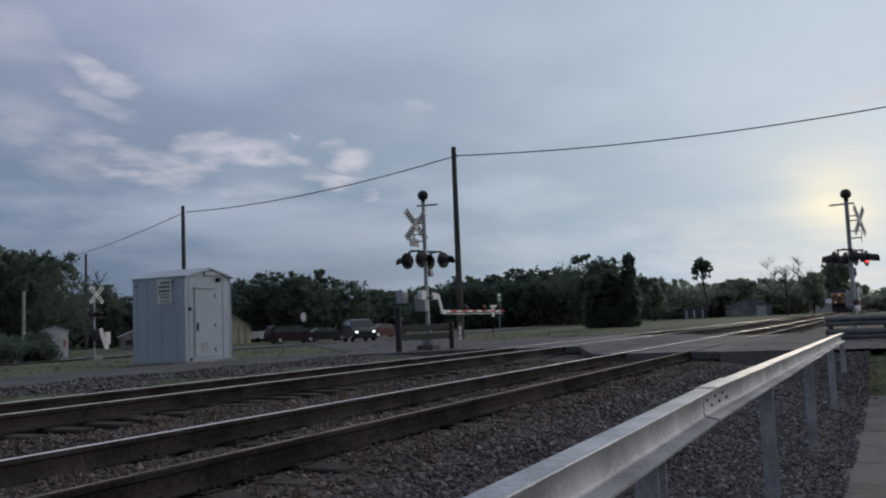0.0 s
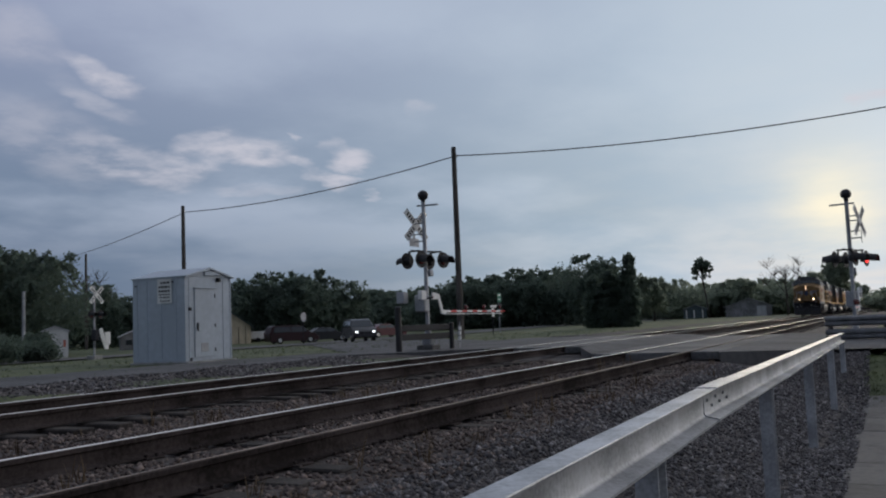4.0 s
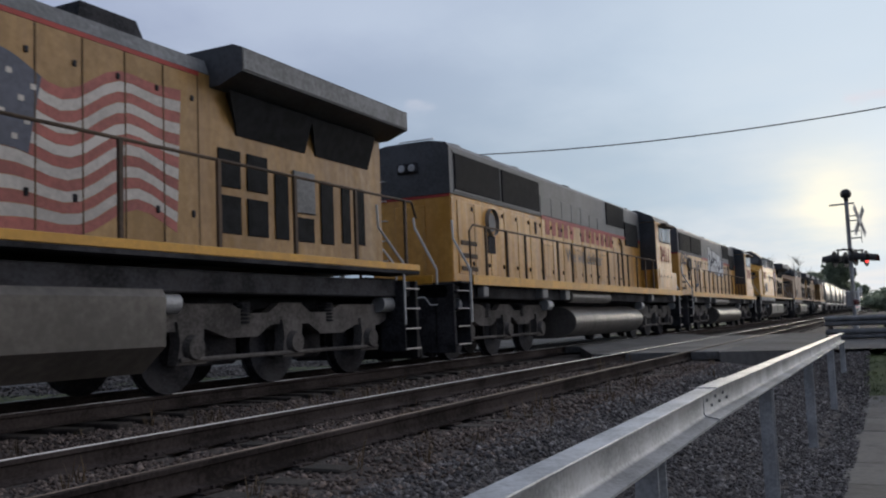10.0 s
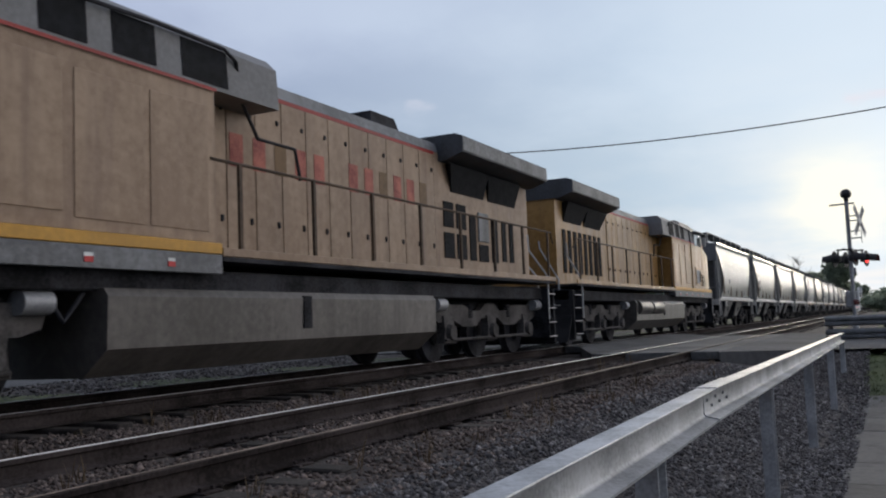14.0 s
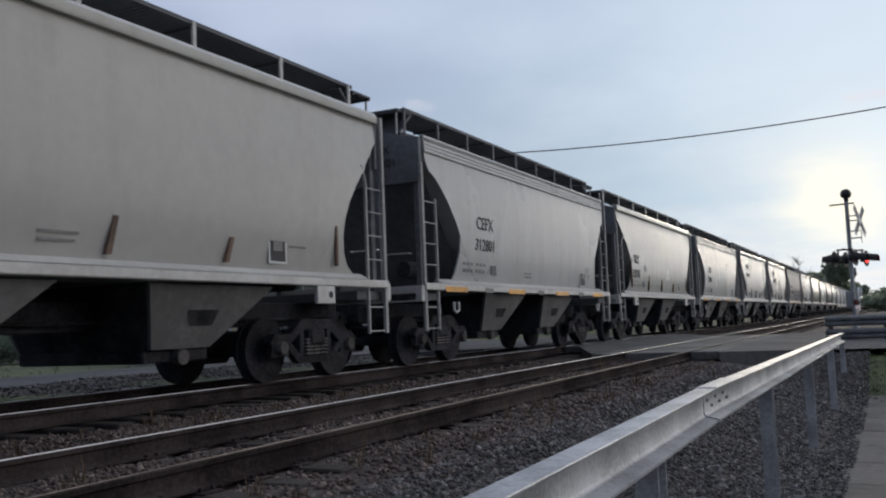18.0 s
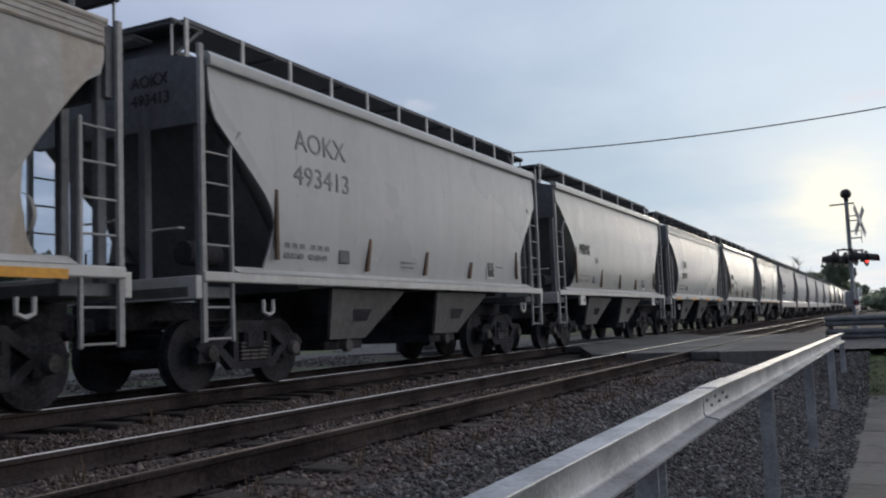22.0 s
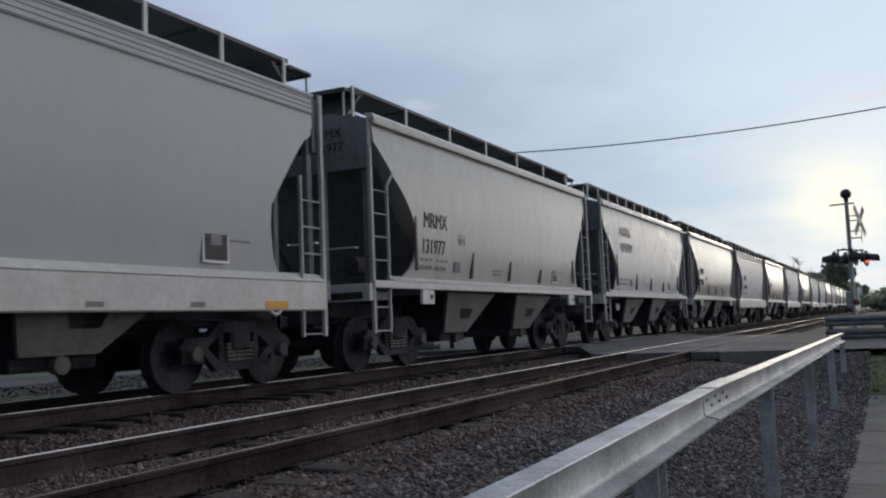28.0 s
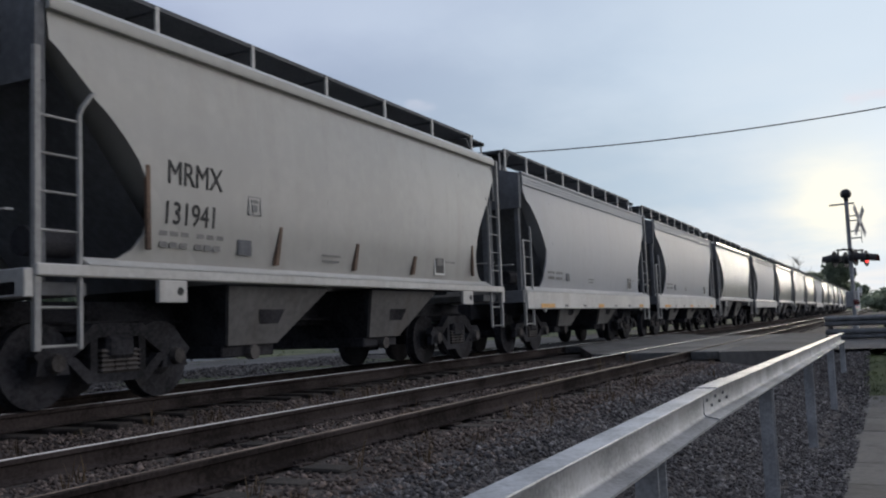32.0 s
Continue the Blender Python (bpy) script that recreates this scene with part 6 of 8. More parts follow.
    for s in (-1, 1):
        for xa, xb in ((6.75, 7.35), (7.70, 8.34), (8.77, 9.59)):
            part("intake_screen", S().add([(xa, s * 1.506, 3.80), (xb, s * 1.506, 3.80), (xb, s * 1.475, 4.28), (xa, s * 1.475, 4.28), (xa, s * 1.45, 3.80), (xb, s * 1.45, 3.80), (xb, s * 1.45, 4.28), (xa, s * 1.45, 4.28)], [(0, 1, 2, 3), (4, 7, 6, 5), (0, 4, 5, 1), (1, 5, 6, 2), (2, 6, 7, 3), (3, 7, 4, 0)]), P_GRILLE, blower)
        part("conduit", S().tube([(5.75, s * 1.53, 4.22), (8.3, s * 1.53, 4.30), (9.5, s * 1.52, 4.30), (9.75, s * 1.50, 4.2), (10.05, s * 1.32, 3.8), (10.45, s * 1.28, 3.34), (11.3, s * 1.28, 3.33), (11.42, s * 1.28, 2.89)], 0.025), M_DARK, t)
        part("equipment_door", S().span(6.05, 7.0, s * 1.522, s * 1.534, 2.0, 3.55, 0.006), paint, t)
        for xa in (7.15, 8.2):
            part("equipment_door", S().span(xa, xa + 0.95, s * 1.522, s * 1.532, 1.95, 3.5, 0.006), paint, t)
    if not flip and flag:
        em = part("shield_emblem", S().prism([(6.36, 2.80), (6.585, 2.71), (6.81, 2.80), (6.81, 3.23), (6.36, 3.23)], "y", -1.5405, -1.536), P_PALEMARK, t, "faded shield emblem")
        part("shield_top", S().prism([(6.36, 3.05), (6.81, 3.05), (6.81, 3.23), (6.36, 3.23)], "y", -1.5445, -1.541), P_BLUE, em)
        for k in range(5):
            part("shield_stripe", S().span(6.385 + k * 0.09, 6.425 + k * 0.09, -1.5445, -1.541, 2.80, 3.045), P_SPRAY_DARK if k % 2 else M_INK_RED, em)
    # long hood
    hood_top = [(-0.95, 1.66), (0.95, 1.66), (0.95, 4.14), (-0.95, 4.14)]
    part("hood", S().prism(hood_top, "x", 9.302, 16.4), P_GAP, t, "dark gaps between the hood doors")
    part("radiator_case", S().prism(hood_top, "x", 16.403, L - 1.05), paint, t)
    part("hood_roof", S().prism([(-0.96, 4.144), (0.96, 4.144), (0.90, 4.34), (0.6, 4.46), (-0.6, 4.46), (-0.90, 4.34)], "x", 9.302, 16.6), P_GREY, t, "grey hood roof")
    for s in (-1, 1):
        part("red_line", S().span(9.32, 16.4, s * 0.952, s * 0.962, 4.083, 4.14), P_REDLINE, t)
        for k in range(11):
            x = 9.55 + k * 0.62
            d = part("hood_door", S().span(x, x + 0.602, s * 0.952, s * 0.972, 1.78, 4.075, 0.006), paint, t)
            if s < 0:
                part("latch", S().box((x + 0.5, s * 0.98, 2.25), (0.05, 0.03, 0.09), 0.008), M_DARK, d)
                part("latch", S().box((x + 0.5, s * 0.98, 3.75), (0.05, 0.03, 0.07), 0.008), M_DARK, d)
    part("exhaust_outlet", S().loft([[(14.9, -0.45, 4.46), (16.0, -0.45, 4.46), (16.0, 0.45, 4.46), (14.9, 0.45, 4.46)], [(15.0, -0.38, 4.78), (15.9, -0.38, 4.78), (15.9, 0.38, 4.78), (15.0, 0.38, 4.78)]]), M_DARK, t)
    for k in range(3):
        part("roof_hatch", S().box((11.0 + 1.25 * k, 0, 4.48), (0.9, 0.9, 0.06), 0.02), P_GREY, t)
    part("air_horn", S().cyl((10.0, 0.2, 4.6), (10.45, 0.2, 4.6), 0.04, 0.1, n=8).cyl((10.1, -0.1, 4.55), (10.5, -0.1, 4.55), 0.03, 0.08, n=8), M_DARK, t)
    # radiator section with flared wings
    wing = [(-1.50, 4.12), (-1.10, 3.98), (1.10, 3.98), (1.50, 4.12), (1.50, 4.44), (1.35, 4.50), (-1.35, 4.50), (-1.50, 4.44)]
    part("radiator_wing", S().prism(wing, "x", 16.62, L - 1.0), P_CABROOF, t, "dark grey flared radiator roof")
    for s in (-1, 1):
        part("wing_trim", S().span(16.64, L - 1.02, s * 1.502, s * 1.512, 4.15, 4.42), P_GREY, t)
        for xa, xb in ((17.0, 18.75), (18.9, 20.6)):
            part("radiator_screen", S().add([(xa + 0.15, s * 0.965, 3.42), (xb, s * 0.965, 3.42), (xb, s * 1.14, 3.96), (xa - 0.2, s * 1.14, 3.96), (xa, s * 0.9, 3.42), (xb, s * 0.9, 3.42), (xb, s * 0.9, 3.96), (xa, s * 0.9, 3.96)], [(0, 1, 2, 3), (4, 7, 6, 5), (0, 4, 5, 1), (1, 5, 6, 2), (2, 6, 7, 3), (3, 7, 4, 0)]), P_GRILLE, t)
        if flip:
            for k in range(8):
                part("vent_screen", S().span(17.1 + k * 0.48, 17.36 + k * 0.48, s * 0.952, s * 0.972, 2.0, 3.2, 0.006), P_GRILLE, t)
        else:
            for xa in (16.75, 17.35):
                for za in (2.05, 2.68):
                    part("vent_screen", S().span(xa, xa + 0.46, s * 0.952, s * 0.972, za, za + 0.52, 0.006), P_GRILLE, t)
            for xa, xb, za, zb in ((17.98, 18.3, 2.05, 3.0), (18.45, 18.95, 2.05, 2.42), (19.15, 19.5, 2.05, 3.05), (19.75, 20.0, 2.1, 3.05), (20.2, 20.45, 2.1, 3.05)):
                part("vent_screen", S().span(xa, xb, s * 0.952, s * 0.972, za, zb, 0.006), P_GRILLE, t)
            part("fan_cover", S().span(18.42, 18.98, s * 0.952, s * 0.985, 2.48, 3.12, 0.02), P_GREY, t)
        # handrail with its stanchions
        part("handrail", S().tube([(9.2, s * 1.52, 2.86), (L - 1.0, s * 1.52, 2.86), (L - 0.8, s * 1.5, 2.6)], 0.021), P_STANCHION, t)
        for k in range(8):
            x = 9.75 + k * (L - 11.0) / 7
            part("stanchion", S().span(x - 0.035, x + 0.035, s * 1.50, s * 1.545, 1.70, 2.87, 0.008), P_STANCHION, t)
        # tank with sloping foot
        part("fuel_tank", S().prism([(0, 0.30), (s * 1.12, 0.30), (s * 1.48, 0.60), (s * 1.50, 1.16), (s * 1.44, 1.25), (0, 1.24)], "x", 7.6, 15.2), P_TANK, t)
        part("tank_gauge", S().span(11.1, 11.3, s * 1.47, s * 1.512, 0.75, 1.2, 0.006), M_DARK, t)
        if flip:
            for k in range(2):
                part("air_tank", S().cyl((11.6 + k * 1.75, s * 1.38, 1.02), (13.2 + k * 1.75, s * 1.38, 1.02), 0.25, n=16), P_TANK, t)
        part("sand_pipe", S().tube([(1.5, s * 1.3, 1.3), (1.6, s * 1.1, 0.4)], 0.03), M_DARK, t)
        part("traction_cable", S().tube([(7.0, s * 1.2, 1.25), (7.2, s * 1.3, 0.9), (7.5, s * 1.25, 1.2)], 0.03), M_DARK, t)
    loco_truck(t, 4.35 if not flip else L - 4.35, True)
    loco_truck(t, L - 4.1 if not flip else 4.1, True)
    if number:
        x = 3.52 if not flip else L - 5.0
        write(t, number, x, -1.558, 2.88, 0.50, M_INK_RED, 1.02, "road_number")
        for s in () if lead else (-1, 1):
            a = math.degrees(math.atan2(0.145, 0.6)) * s
            part("board_number", lettering(number, 0.14, P_PALEMARK), P_PALEMARK, t, at=pose(1.46 if s < 0 else 1.58, s * 0.72 if s < 0 else s * 1.2, 3.11, 90, 0, -90 - a) @ pose(0, 0, 0.012))
    # railway's name, as bars
    if flag:
        stripe_flag(t, -0.9745, 7.6 if flip else 12.0)
        for k in range(4, 11):
            x = 9.55 + k * 0.62
            part("door_joint", S().span(x - 0.016, x + 0.002, -0.9795, -0.974, 1.78, 4.07), P_GAP, t, "dark joint between hood doors")
    elif tags == 2:
        for k in range(12):
            if k != 5:
                part("name_bar", S().span(10.22 + k * 0.50, 10.50 + k * 0.50, -0.981, -0.976, 2.98, 3.44), (M_INK_RED, M_INK_RED, P_SLOGAN)[k % 3], t)
    if tags == 1:
        scrawl(t, S, 11.6, 2.0, 3.0, 1.6, -0.982, 4, P_SPRAY_DARK)
    if not flip and flag:
        write(t, "BUILDING AMERICA", 7.01, -1.5375, 2.99, 0.145, P_SLOGAN, 1.0, "slogan")
    return t


def emd_loco(s0, length, number, paint, label, tags):
    """Hood unit running long hood first; x from its leading coupler."""
    t = thing("diesel_locomotive", pose(train_x(s0, 0.0), TRACK_A, RAISE_A), label, "locomotive", "locomotives of the train")
    L = length

    def S():
        return Shape()

    part("underframe", S().span(0.75, L - 0.75, -1.30, 1.30, 1.22, 1.50, 0.02).span(2.0, L - 2.0, -0.5, 0.5, 0.75, 1.25, 0.02), M_DARK, t)
    for s in (-1, 1):
        part("walkway", S().span(0.9, L - 0.9, s * 0.9, s * 1.52, 1.50, 1.54, 0.006), M_DARK, t)
        part("walkway_edge", S().span(1.45, L - 0.8, s * 1.50, s * 1.54, 1.48, 1.68, 0.006), P_STRIPE, t, "yellow walkway edge")
    for x, d in ((0.75, 1), (L - 0.75, -1)):
        part("pilot", S().span(x, x + 0.1 * d, -1.42, 1.42, 0.18, 1.5, 0.01), M_DARK, t)
        part("end_stripe", S().span(x - 0.02 * d, x, -1.0, 1.0, 1.52, 1.68, 0.005), P_STRIPE, t)
        coupler(t, S, x - 0.62 * d, -d)
        hose(t, S, x - 0.12)
        end_steps(t, S, x, d)
    # long hood: grey above, yellow below
    x0, x1 = 1.78, 17.4
    part("hood", S().span(x0, x1, -0.95, 0.95, 1.54, 3.40, 0.03), paint, t)
    top = [(-0.95, 3.403), (0.95, 3.403), (0.95, 4.38), (0.88, 4.47), (0.50, 4.54), (-0.50, 4.54), (-0.88, 4.47), (-0.95, 4.38)]
    part("hood_roof", S().prism(top, "x", x0, x1), P_LIGHTGREY, t, "grey upper hood")
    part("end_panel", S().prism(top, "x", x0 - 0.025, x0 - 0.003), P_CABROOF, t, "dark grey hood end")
    part("end_line", S().span(x0 - 0.012, x0 - 0.001, -0.93, 0.93, 3.34, 3.40), P_REDLINE, t)
    part("end_lamp", S().box((x0 - 0.04, 0.0, 4.0), (0.1, 0.5, 0.24), 0.04), M_DARK, t)
    for y in (-0.12, 0.12):
        part("headlight", S().cyl((x0 - 0.09, y, 4.0), (x0 - 0.11, y, 4.0), 0.08, n=12), M_LENS, t)
    part("end_door", S().span(x0 - 0.03, x0, -0.35, 0.35, 1.6, 3.2, 0.01), paint, t)
    for k in range(5):
        part("grab_iron", S().tube([(x0, 0.82, 2.1 + k * 0.42), (x0 - 0.08, 0.82, 2.1 + k * 0.42), (x0 - 0.08, 0.55, 2.1 + k * 0.42), (x0, 0.55, 2.1 + k * 0.42)], 0.014), P_HANDRAIL, t)
    part("end_grab", S().tube([(x0 + 0.2, -0.5, 4.5), (x0 + 0.2, -0.5, 4.62), (x0 + 0.2, 0.3, 4.62), (x0 + 0.2, 0.3, 4.5)], 0.015), P_HANDRAIL, t)
    for k in range(3):
        part("radiator_fan", S().cyl((2.9 + k * 1.75, 0, 4.50), (2.9 + k * 1.75, 0, 4.62), 0.68, 0.64, n=22), P_GREY, t)
    for k in range(2):
        part("brake_fan", S().cyl((13.6 + k * 1.6, 0, 4.50), (13.6 + k * 1.6, 0, 4.62), 0.6, 0.56, n=22), P_GREY, t)
    part("exhaust_outlet", S().box((10.9, 0, 4.60), (0.5, 0.9, 0.24), 0.03), M_DARK, t)
    for s in (-1, 1):
        for xa, xb in ((1.98, 4.38), (4.52, 6.98)):
            part("radiator_screen", S().span(xa, xb, s * 0.945, s * 0.985, 3.50, 4.26, 0.01), P_GRILLE, t)
        part("screen_frame", S().span(1.92, 7.04, s * 0.952, s * 0.972, 3.44, 3.50, 0.006).span(1.92, 7.04, s * 0.952, s * 0.972, 4.26, 4.32, 0.006), P_LIGHTGREY, t)
        part("brake_screen", S().span(13.15, 15.2, s * 0.945, s * 0.985, 3.70, 4.40, 0.01), P_GRILLE, t)
        part("intake_screen", S().span(15.3, 17.0, s * 0.945, s * 0.985, 3.15, 3.95, 0.01), P_GRILLE, t)
        part("red_line", S().span(7.1, 17.3, s * 0.969, s * 0.974, 3.33, 3.43), P_REDLINE, t)
        for k in range(15):
            x = 2.05 + k * 0.84
            z1 = 3.28 if k < 6 else 3.0 if k >= 13 else 3.36
            door = part("hood_door", S().span(x, x + 0.80, s * 0.952, s * 0.968, 1.75, z1, 0.008), paint, t)
            if s < 0 and 6 <= k < 13 and k % 3 == 0:
                panel = part("access_panel", S().span(x + 0.10, x + 0.70, s * 0.962, s * 0.978, 1.85, 2.72, 0.006), paint, door)
                for q in range(4):
                    part("panel_bolt", S().box((x + 0.16 + 0.16 * q, s * 0.981, 2.66), (0.03, 0.012, 0.03), 0.004), P_STANCHION, panel)
            if 6 <= k < 13:
                part("upper_door", S().span(x, x + 0.80, s * 0.952, s * 0.968, 3.44, 3.95 if k < 11 else 3.8, 0.008), P_LIGHTGREY, door)
            for z in (1.98, 3.15) if s < 0 else ():
                part("latch", S().box((x + 0.7, s * 0.978, z), (0.06, 0.03, 0.09), 0.008), M_DARK, door)
        for k in range(3):
            part("louvre", S().span(2.15, 2.95, s * 0.966, s * 0.985, 1.82 + k * 0.27, 1.92 + k * 0.27, 0.006), P_STANCHION, t)
        part("louvre_panel", S().span(3.55, 3.95, s * 0.966, s * 0.985, 2.25, 2.65, 0.006), M_DARK, t)
        part("sight_glass", S().span(6.55, 6.68, s * 0.966, s * 0.985, 2.9, 3.2, 0.02), M_DARK, t)
        part("hand_brake", S().cyl((3.75, s * 0.97, 2.95), (3.75, s * 1.06, 2.95), 0.30, 0.30, n=18, caps=False).cyl((3.75, s * 0.97, 2.95), (3.75, s * 1.0, 2.95), 0.22, n=16), P_LIGHTGREY, t)
        part("handrail", S().tube([(1.45, s * 1.50, 1.2), (1.42, s * 1.50, 2.55), (1.6, s * 1.50, 2.68), (17.2, s * 1.50, 2.68)], 0.021), P_STANCHION, t)
        for k in range(14):
            x = 2.2 + k * 1.12
            part("stanchion", S().span(x - 0.035, x + 0.035, s * 1.49, s * 1.535, 1.56, 2.69, 0.008), P_STANCHION, t)
        part("fuel_tank", S().prism([(0, 0.24)] + [(s * (0.85 + 0.62 * math.sin(a)), 0.66 - 0.42 * math.cos(a)) for a in [i * math.pi / 18 for i in range(19)]] + [(0, 1.08)], "x", 8.0, 15.1), P_TANK, t)
        part("air_tank", S().cyl((8.05, s * 1.24, 1.32), (11.7, s * 1.24, 1.32), 0.16, n=16), P_TANK, t)
        part("filler", S().box((7.5, s * 1.35, 1.36), (0.35, 0.2, 0.26), 0.02), P_LIGHTGREY, t)
    # cab at the trailing end
    cabx = [(17.42, 1.60), (17.42, 4.10), (19.85, 4.10), (19.85, 1.60)]
    cab = part("cab", S().prism(cabx, "y", -1.52, 1.52), paint, t)
    # dark sheet over the yellow wall, put there for its shade
    part("cab_bulkhead", S().prism([(-1.51, 2.38), (1.51, 2.38), (1.51, 4.09), (-1.51, 4.09)], "x", 17.40, 17.417), P_CABROOF, cab, "cab wall towards the hood, coloured dark for its shade")
    up = [(-1.53, 4.104), (1.53, 4.104), (1.44, 4.30), (0.9, 4.55), (-0.9, 4.55), (-1.44, 4.30)]
    part("cab_roof", S().prism(up, "x", 17.38, 19.95), P_CABROOF, t, "dark grey cab roof")
    part("nose", S().loft([[(19.852, y, z) for y, z in ((-1.42, 1.6), (1.42, 1.6), (1.42, 3.35), (0.6, 3.5), (-0.6, 3.5), (-1.42, 3.35))], [(20.95, y * 0.86, z - (0.18 if z > 2 else 0)) for y, z in ((-1.42, 1.6), (1.42, 1.6), (1.42, 3.25), (0.6, 3.5), (-0.6, 3.5), (-1.42, 3.25))]]), paint, t)
    for s in (-1, 1):
        for xa, xb in ((17.95, 18.3), (18.42, 18.92), (18.98, 19.35), (19.45, 19.75)):
            part("cab_window", S().span(xa, xb, s * 1.5, s * 1.532, 3.44, 3.98, 0.006), M_GLASS if xa in (17.95, 18.98) else M_GLASS_CLEAR, cab)
            part("window_frame", S().span(xa - 0.03, xb + 0.03, s * 1.5, s * 1.527, 3.40, 4.02, 0.004), M_DARK, cab)
        part("sun_visor", S().prism([(18.3, 4.0), (19.75, 4.0), (19.75, 4.10), (18.3, 4.10)], "y", s * 1.525, s * 1.72), P_STANCHION, cab)
        part("tool_box", S().span(17.42, 20.7, s * 1.20, s * 1.5, 1.56, 2.35, 0.03), paint, t)
        for k in range(4):
            part("latch", S().box((17.9 + k * 0.55, s * 1.53, 2.15), (0.05, 0.03, 0.09), 0.008), M_DARK, cab)
        part("hatch", S().span(17.65, 19.6, s * 1.522, s * 1.534, 1.75, 2.45, 0.006), paint, cab)
    for ya, yb in ((-1.2, -0.5), (-0.4, 0.4), (0.5, 1.2)):
        part("windscreen", S().span(19.84, 19.875, ya, yb, 3.62, 4.04, 0.006), M_GLASS, cab)
    part("antenna", S().box((18.4, 0.3, 4.58), (0.5, 0.3, 0.06), 0.02).cyl((17.8, -0.4, 4.58), (17.8, -0.4, 4.72), 0.05, n=8), M_DARK, t)
    loco_truck(t, 3.9, True)
    loco_truck(t, L - 3.9, True)
    for x in (3.9, L - 3.9):
        part("junction_box", S().box((x - 1.75, -1.42, 1.36), (0.26, 0.16, 0.22), 0.02), P_LIGHTGREY, t)
        part("body_bolster", S().span(x + 1.6, x + 1.95, -1.5, 1.5, 1.25, 1.5, 0.02), P_LIGHTGREY, t)
    part("conduit", S().tube([(14.75, -0.985, 1.6), (14.75, -0.985, 3.1), (14.62, -0.985, 3.28), (14.55, -0.97, 3.30)], 0.028), P_STANCHION, t)
    part("conduit", S().tube([(14.1, -0.985, 1.72), (15.6, -0.985, 1.72)], 0.022), P_STANCHION, t)
    if number:
        write(t, number, 17.98, -1.54, 2.70, 0.54, M_INK_RED, 0.95, "road_number")
    if tags == 0:
        # railway's name as plain blocks; the slogan below it can be read
        for x, n in ((7.35, 5), (10.35, 7)):
            for k in range(n):
                part("name_bar", S().span(x + k * 0.5, x + 0.34 + k * 0.5, -0.9735, -0.9695, 2.95, 3.42), M_INK_RED, t)
        write(t, "We will deliver", 8.95, -0.974, 2.33, 0.34, M_INK_FADED, 1.12, "slogan")
    else:
        piece_letters(t, 8.7, 2.80, 4.35, 1.2, -0.974)
        scrawl(t, S, 13.4, 2.75, 1.2, 0.45, -0.975, 12, M_INK_FADED, strokes=5)
        scrawl(t, S, 2.1, 2.85, 1.4, 0.6, -0.975, 9, P_SPRAY_DARK, strokes=6)
        scrawl(t, S, 5.2, 1.9, 1.0, 1.3, -0.975, 10, P_SPRAY_DARK, strokes=3)
    return t


# ---- covered hoppers ----
H_CREAM = material("hopper_cream_grey", (0.432, 0.422, 0.394), 0.24, var=0.025, scale=1.0, streak=0.22, dirt=(0.27, 0.23, 0.18), bump=0, fade=(0.455, 0.445, 0.415), dent=0.012, spec=0.44)
H_GREY = material("hopper_grey", (0.44, 0.442, 0.435), 0.28, var=0.025, scale=1.0, streak=0.18, dirt=(0.27, 0.25, 0.22), bump=0, fade=(0.465, 0.467, 0.46), dent=0.012, spec=0.34)
H_LIGHT = material("hopper_light_grey", (0.405, 0.415, 0.435), 0.42, var=0.025, scale=1.0, streak=0.15, dirt=(0.33, 0.31, 0.28), bump=0, dent=0.010, spec=0.34)
H_WHITE = material("hopper_white_sill", (0.56, 0.55, 0.525), 0.45, var=0.10, scale=2.5, streak=0.35, dirt=(0.33, 0.29, 0.24))
H_RUSTY = material("hopper_stained_grey", (0.46, 0.44, 0.41), 0.5, var=0.15, scale=1.5, streak=0.7, dirt=(0.36, 0.25, 0.13), bump=0.05)
# body paint darkened for the shade at the car ends
H_SHADE = material("hopper_shaded_paint", (0.170, 0.176, 0.190), 0.7, var=0.2, scale=2, streak=0.45, dirt=(0.12, 0.115, 0.11))
H_BAY = material("hopper_bay_grey", (0.155, 0.152, 0.150), 0.6, var=0.2, scale=2, streak=0.5, dirt=(0.10, 0.085, 0.07))
H_RUST = material("rust_strip", (0.16, 0.105, 0.075), 0.75, var=0.3, scale=6, streak=0.4, dirt=(0.12, 0.06, 0.03))
H_GRATE = material("running_board_grate", (0.085, 0.090, 0.100), 0.6, 0.3, var=0.2)
H_ORANGE = material("orange_reflector", (0.70, 0.33, 0.03), 0.4, var=0.15)
H_WORN = material("worn_lettering", (0.26, 0.26, 0.26), 0.6, var=0.2, scale=8, bump=0)
H_LADDER = material("ladder_paint", (0.36, 0.355, 0.345), 0.6, var=0.15, scale=3)
H_PATCH = material("dark_paint_patch", (0.12, 0.125, 0.14), 0.5, var=0.15)

FREIGHT = {}


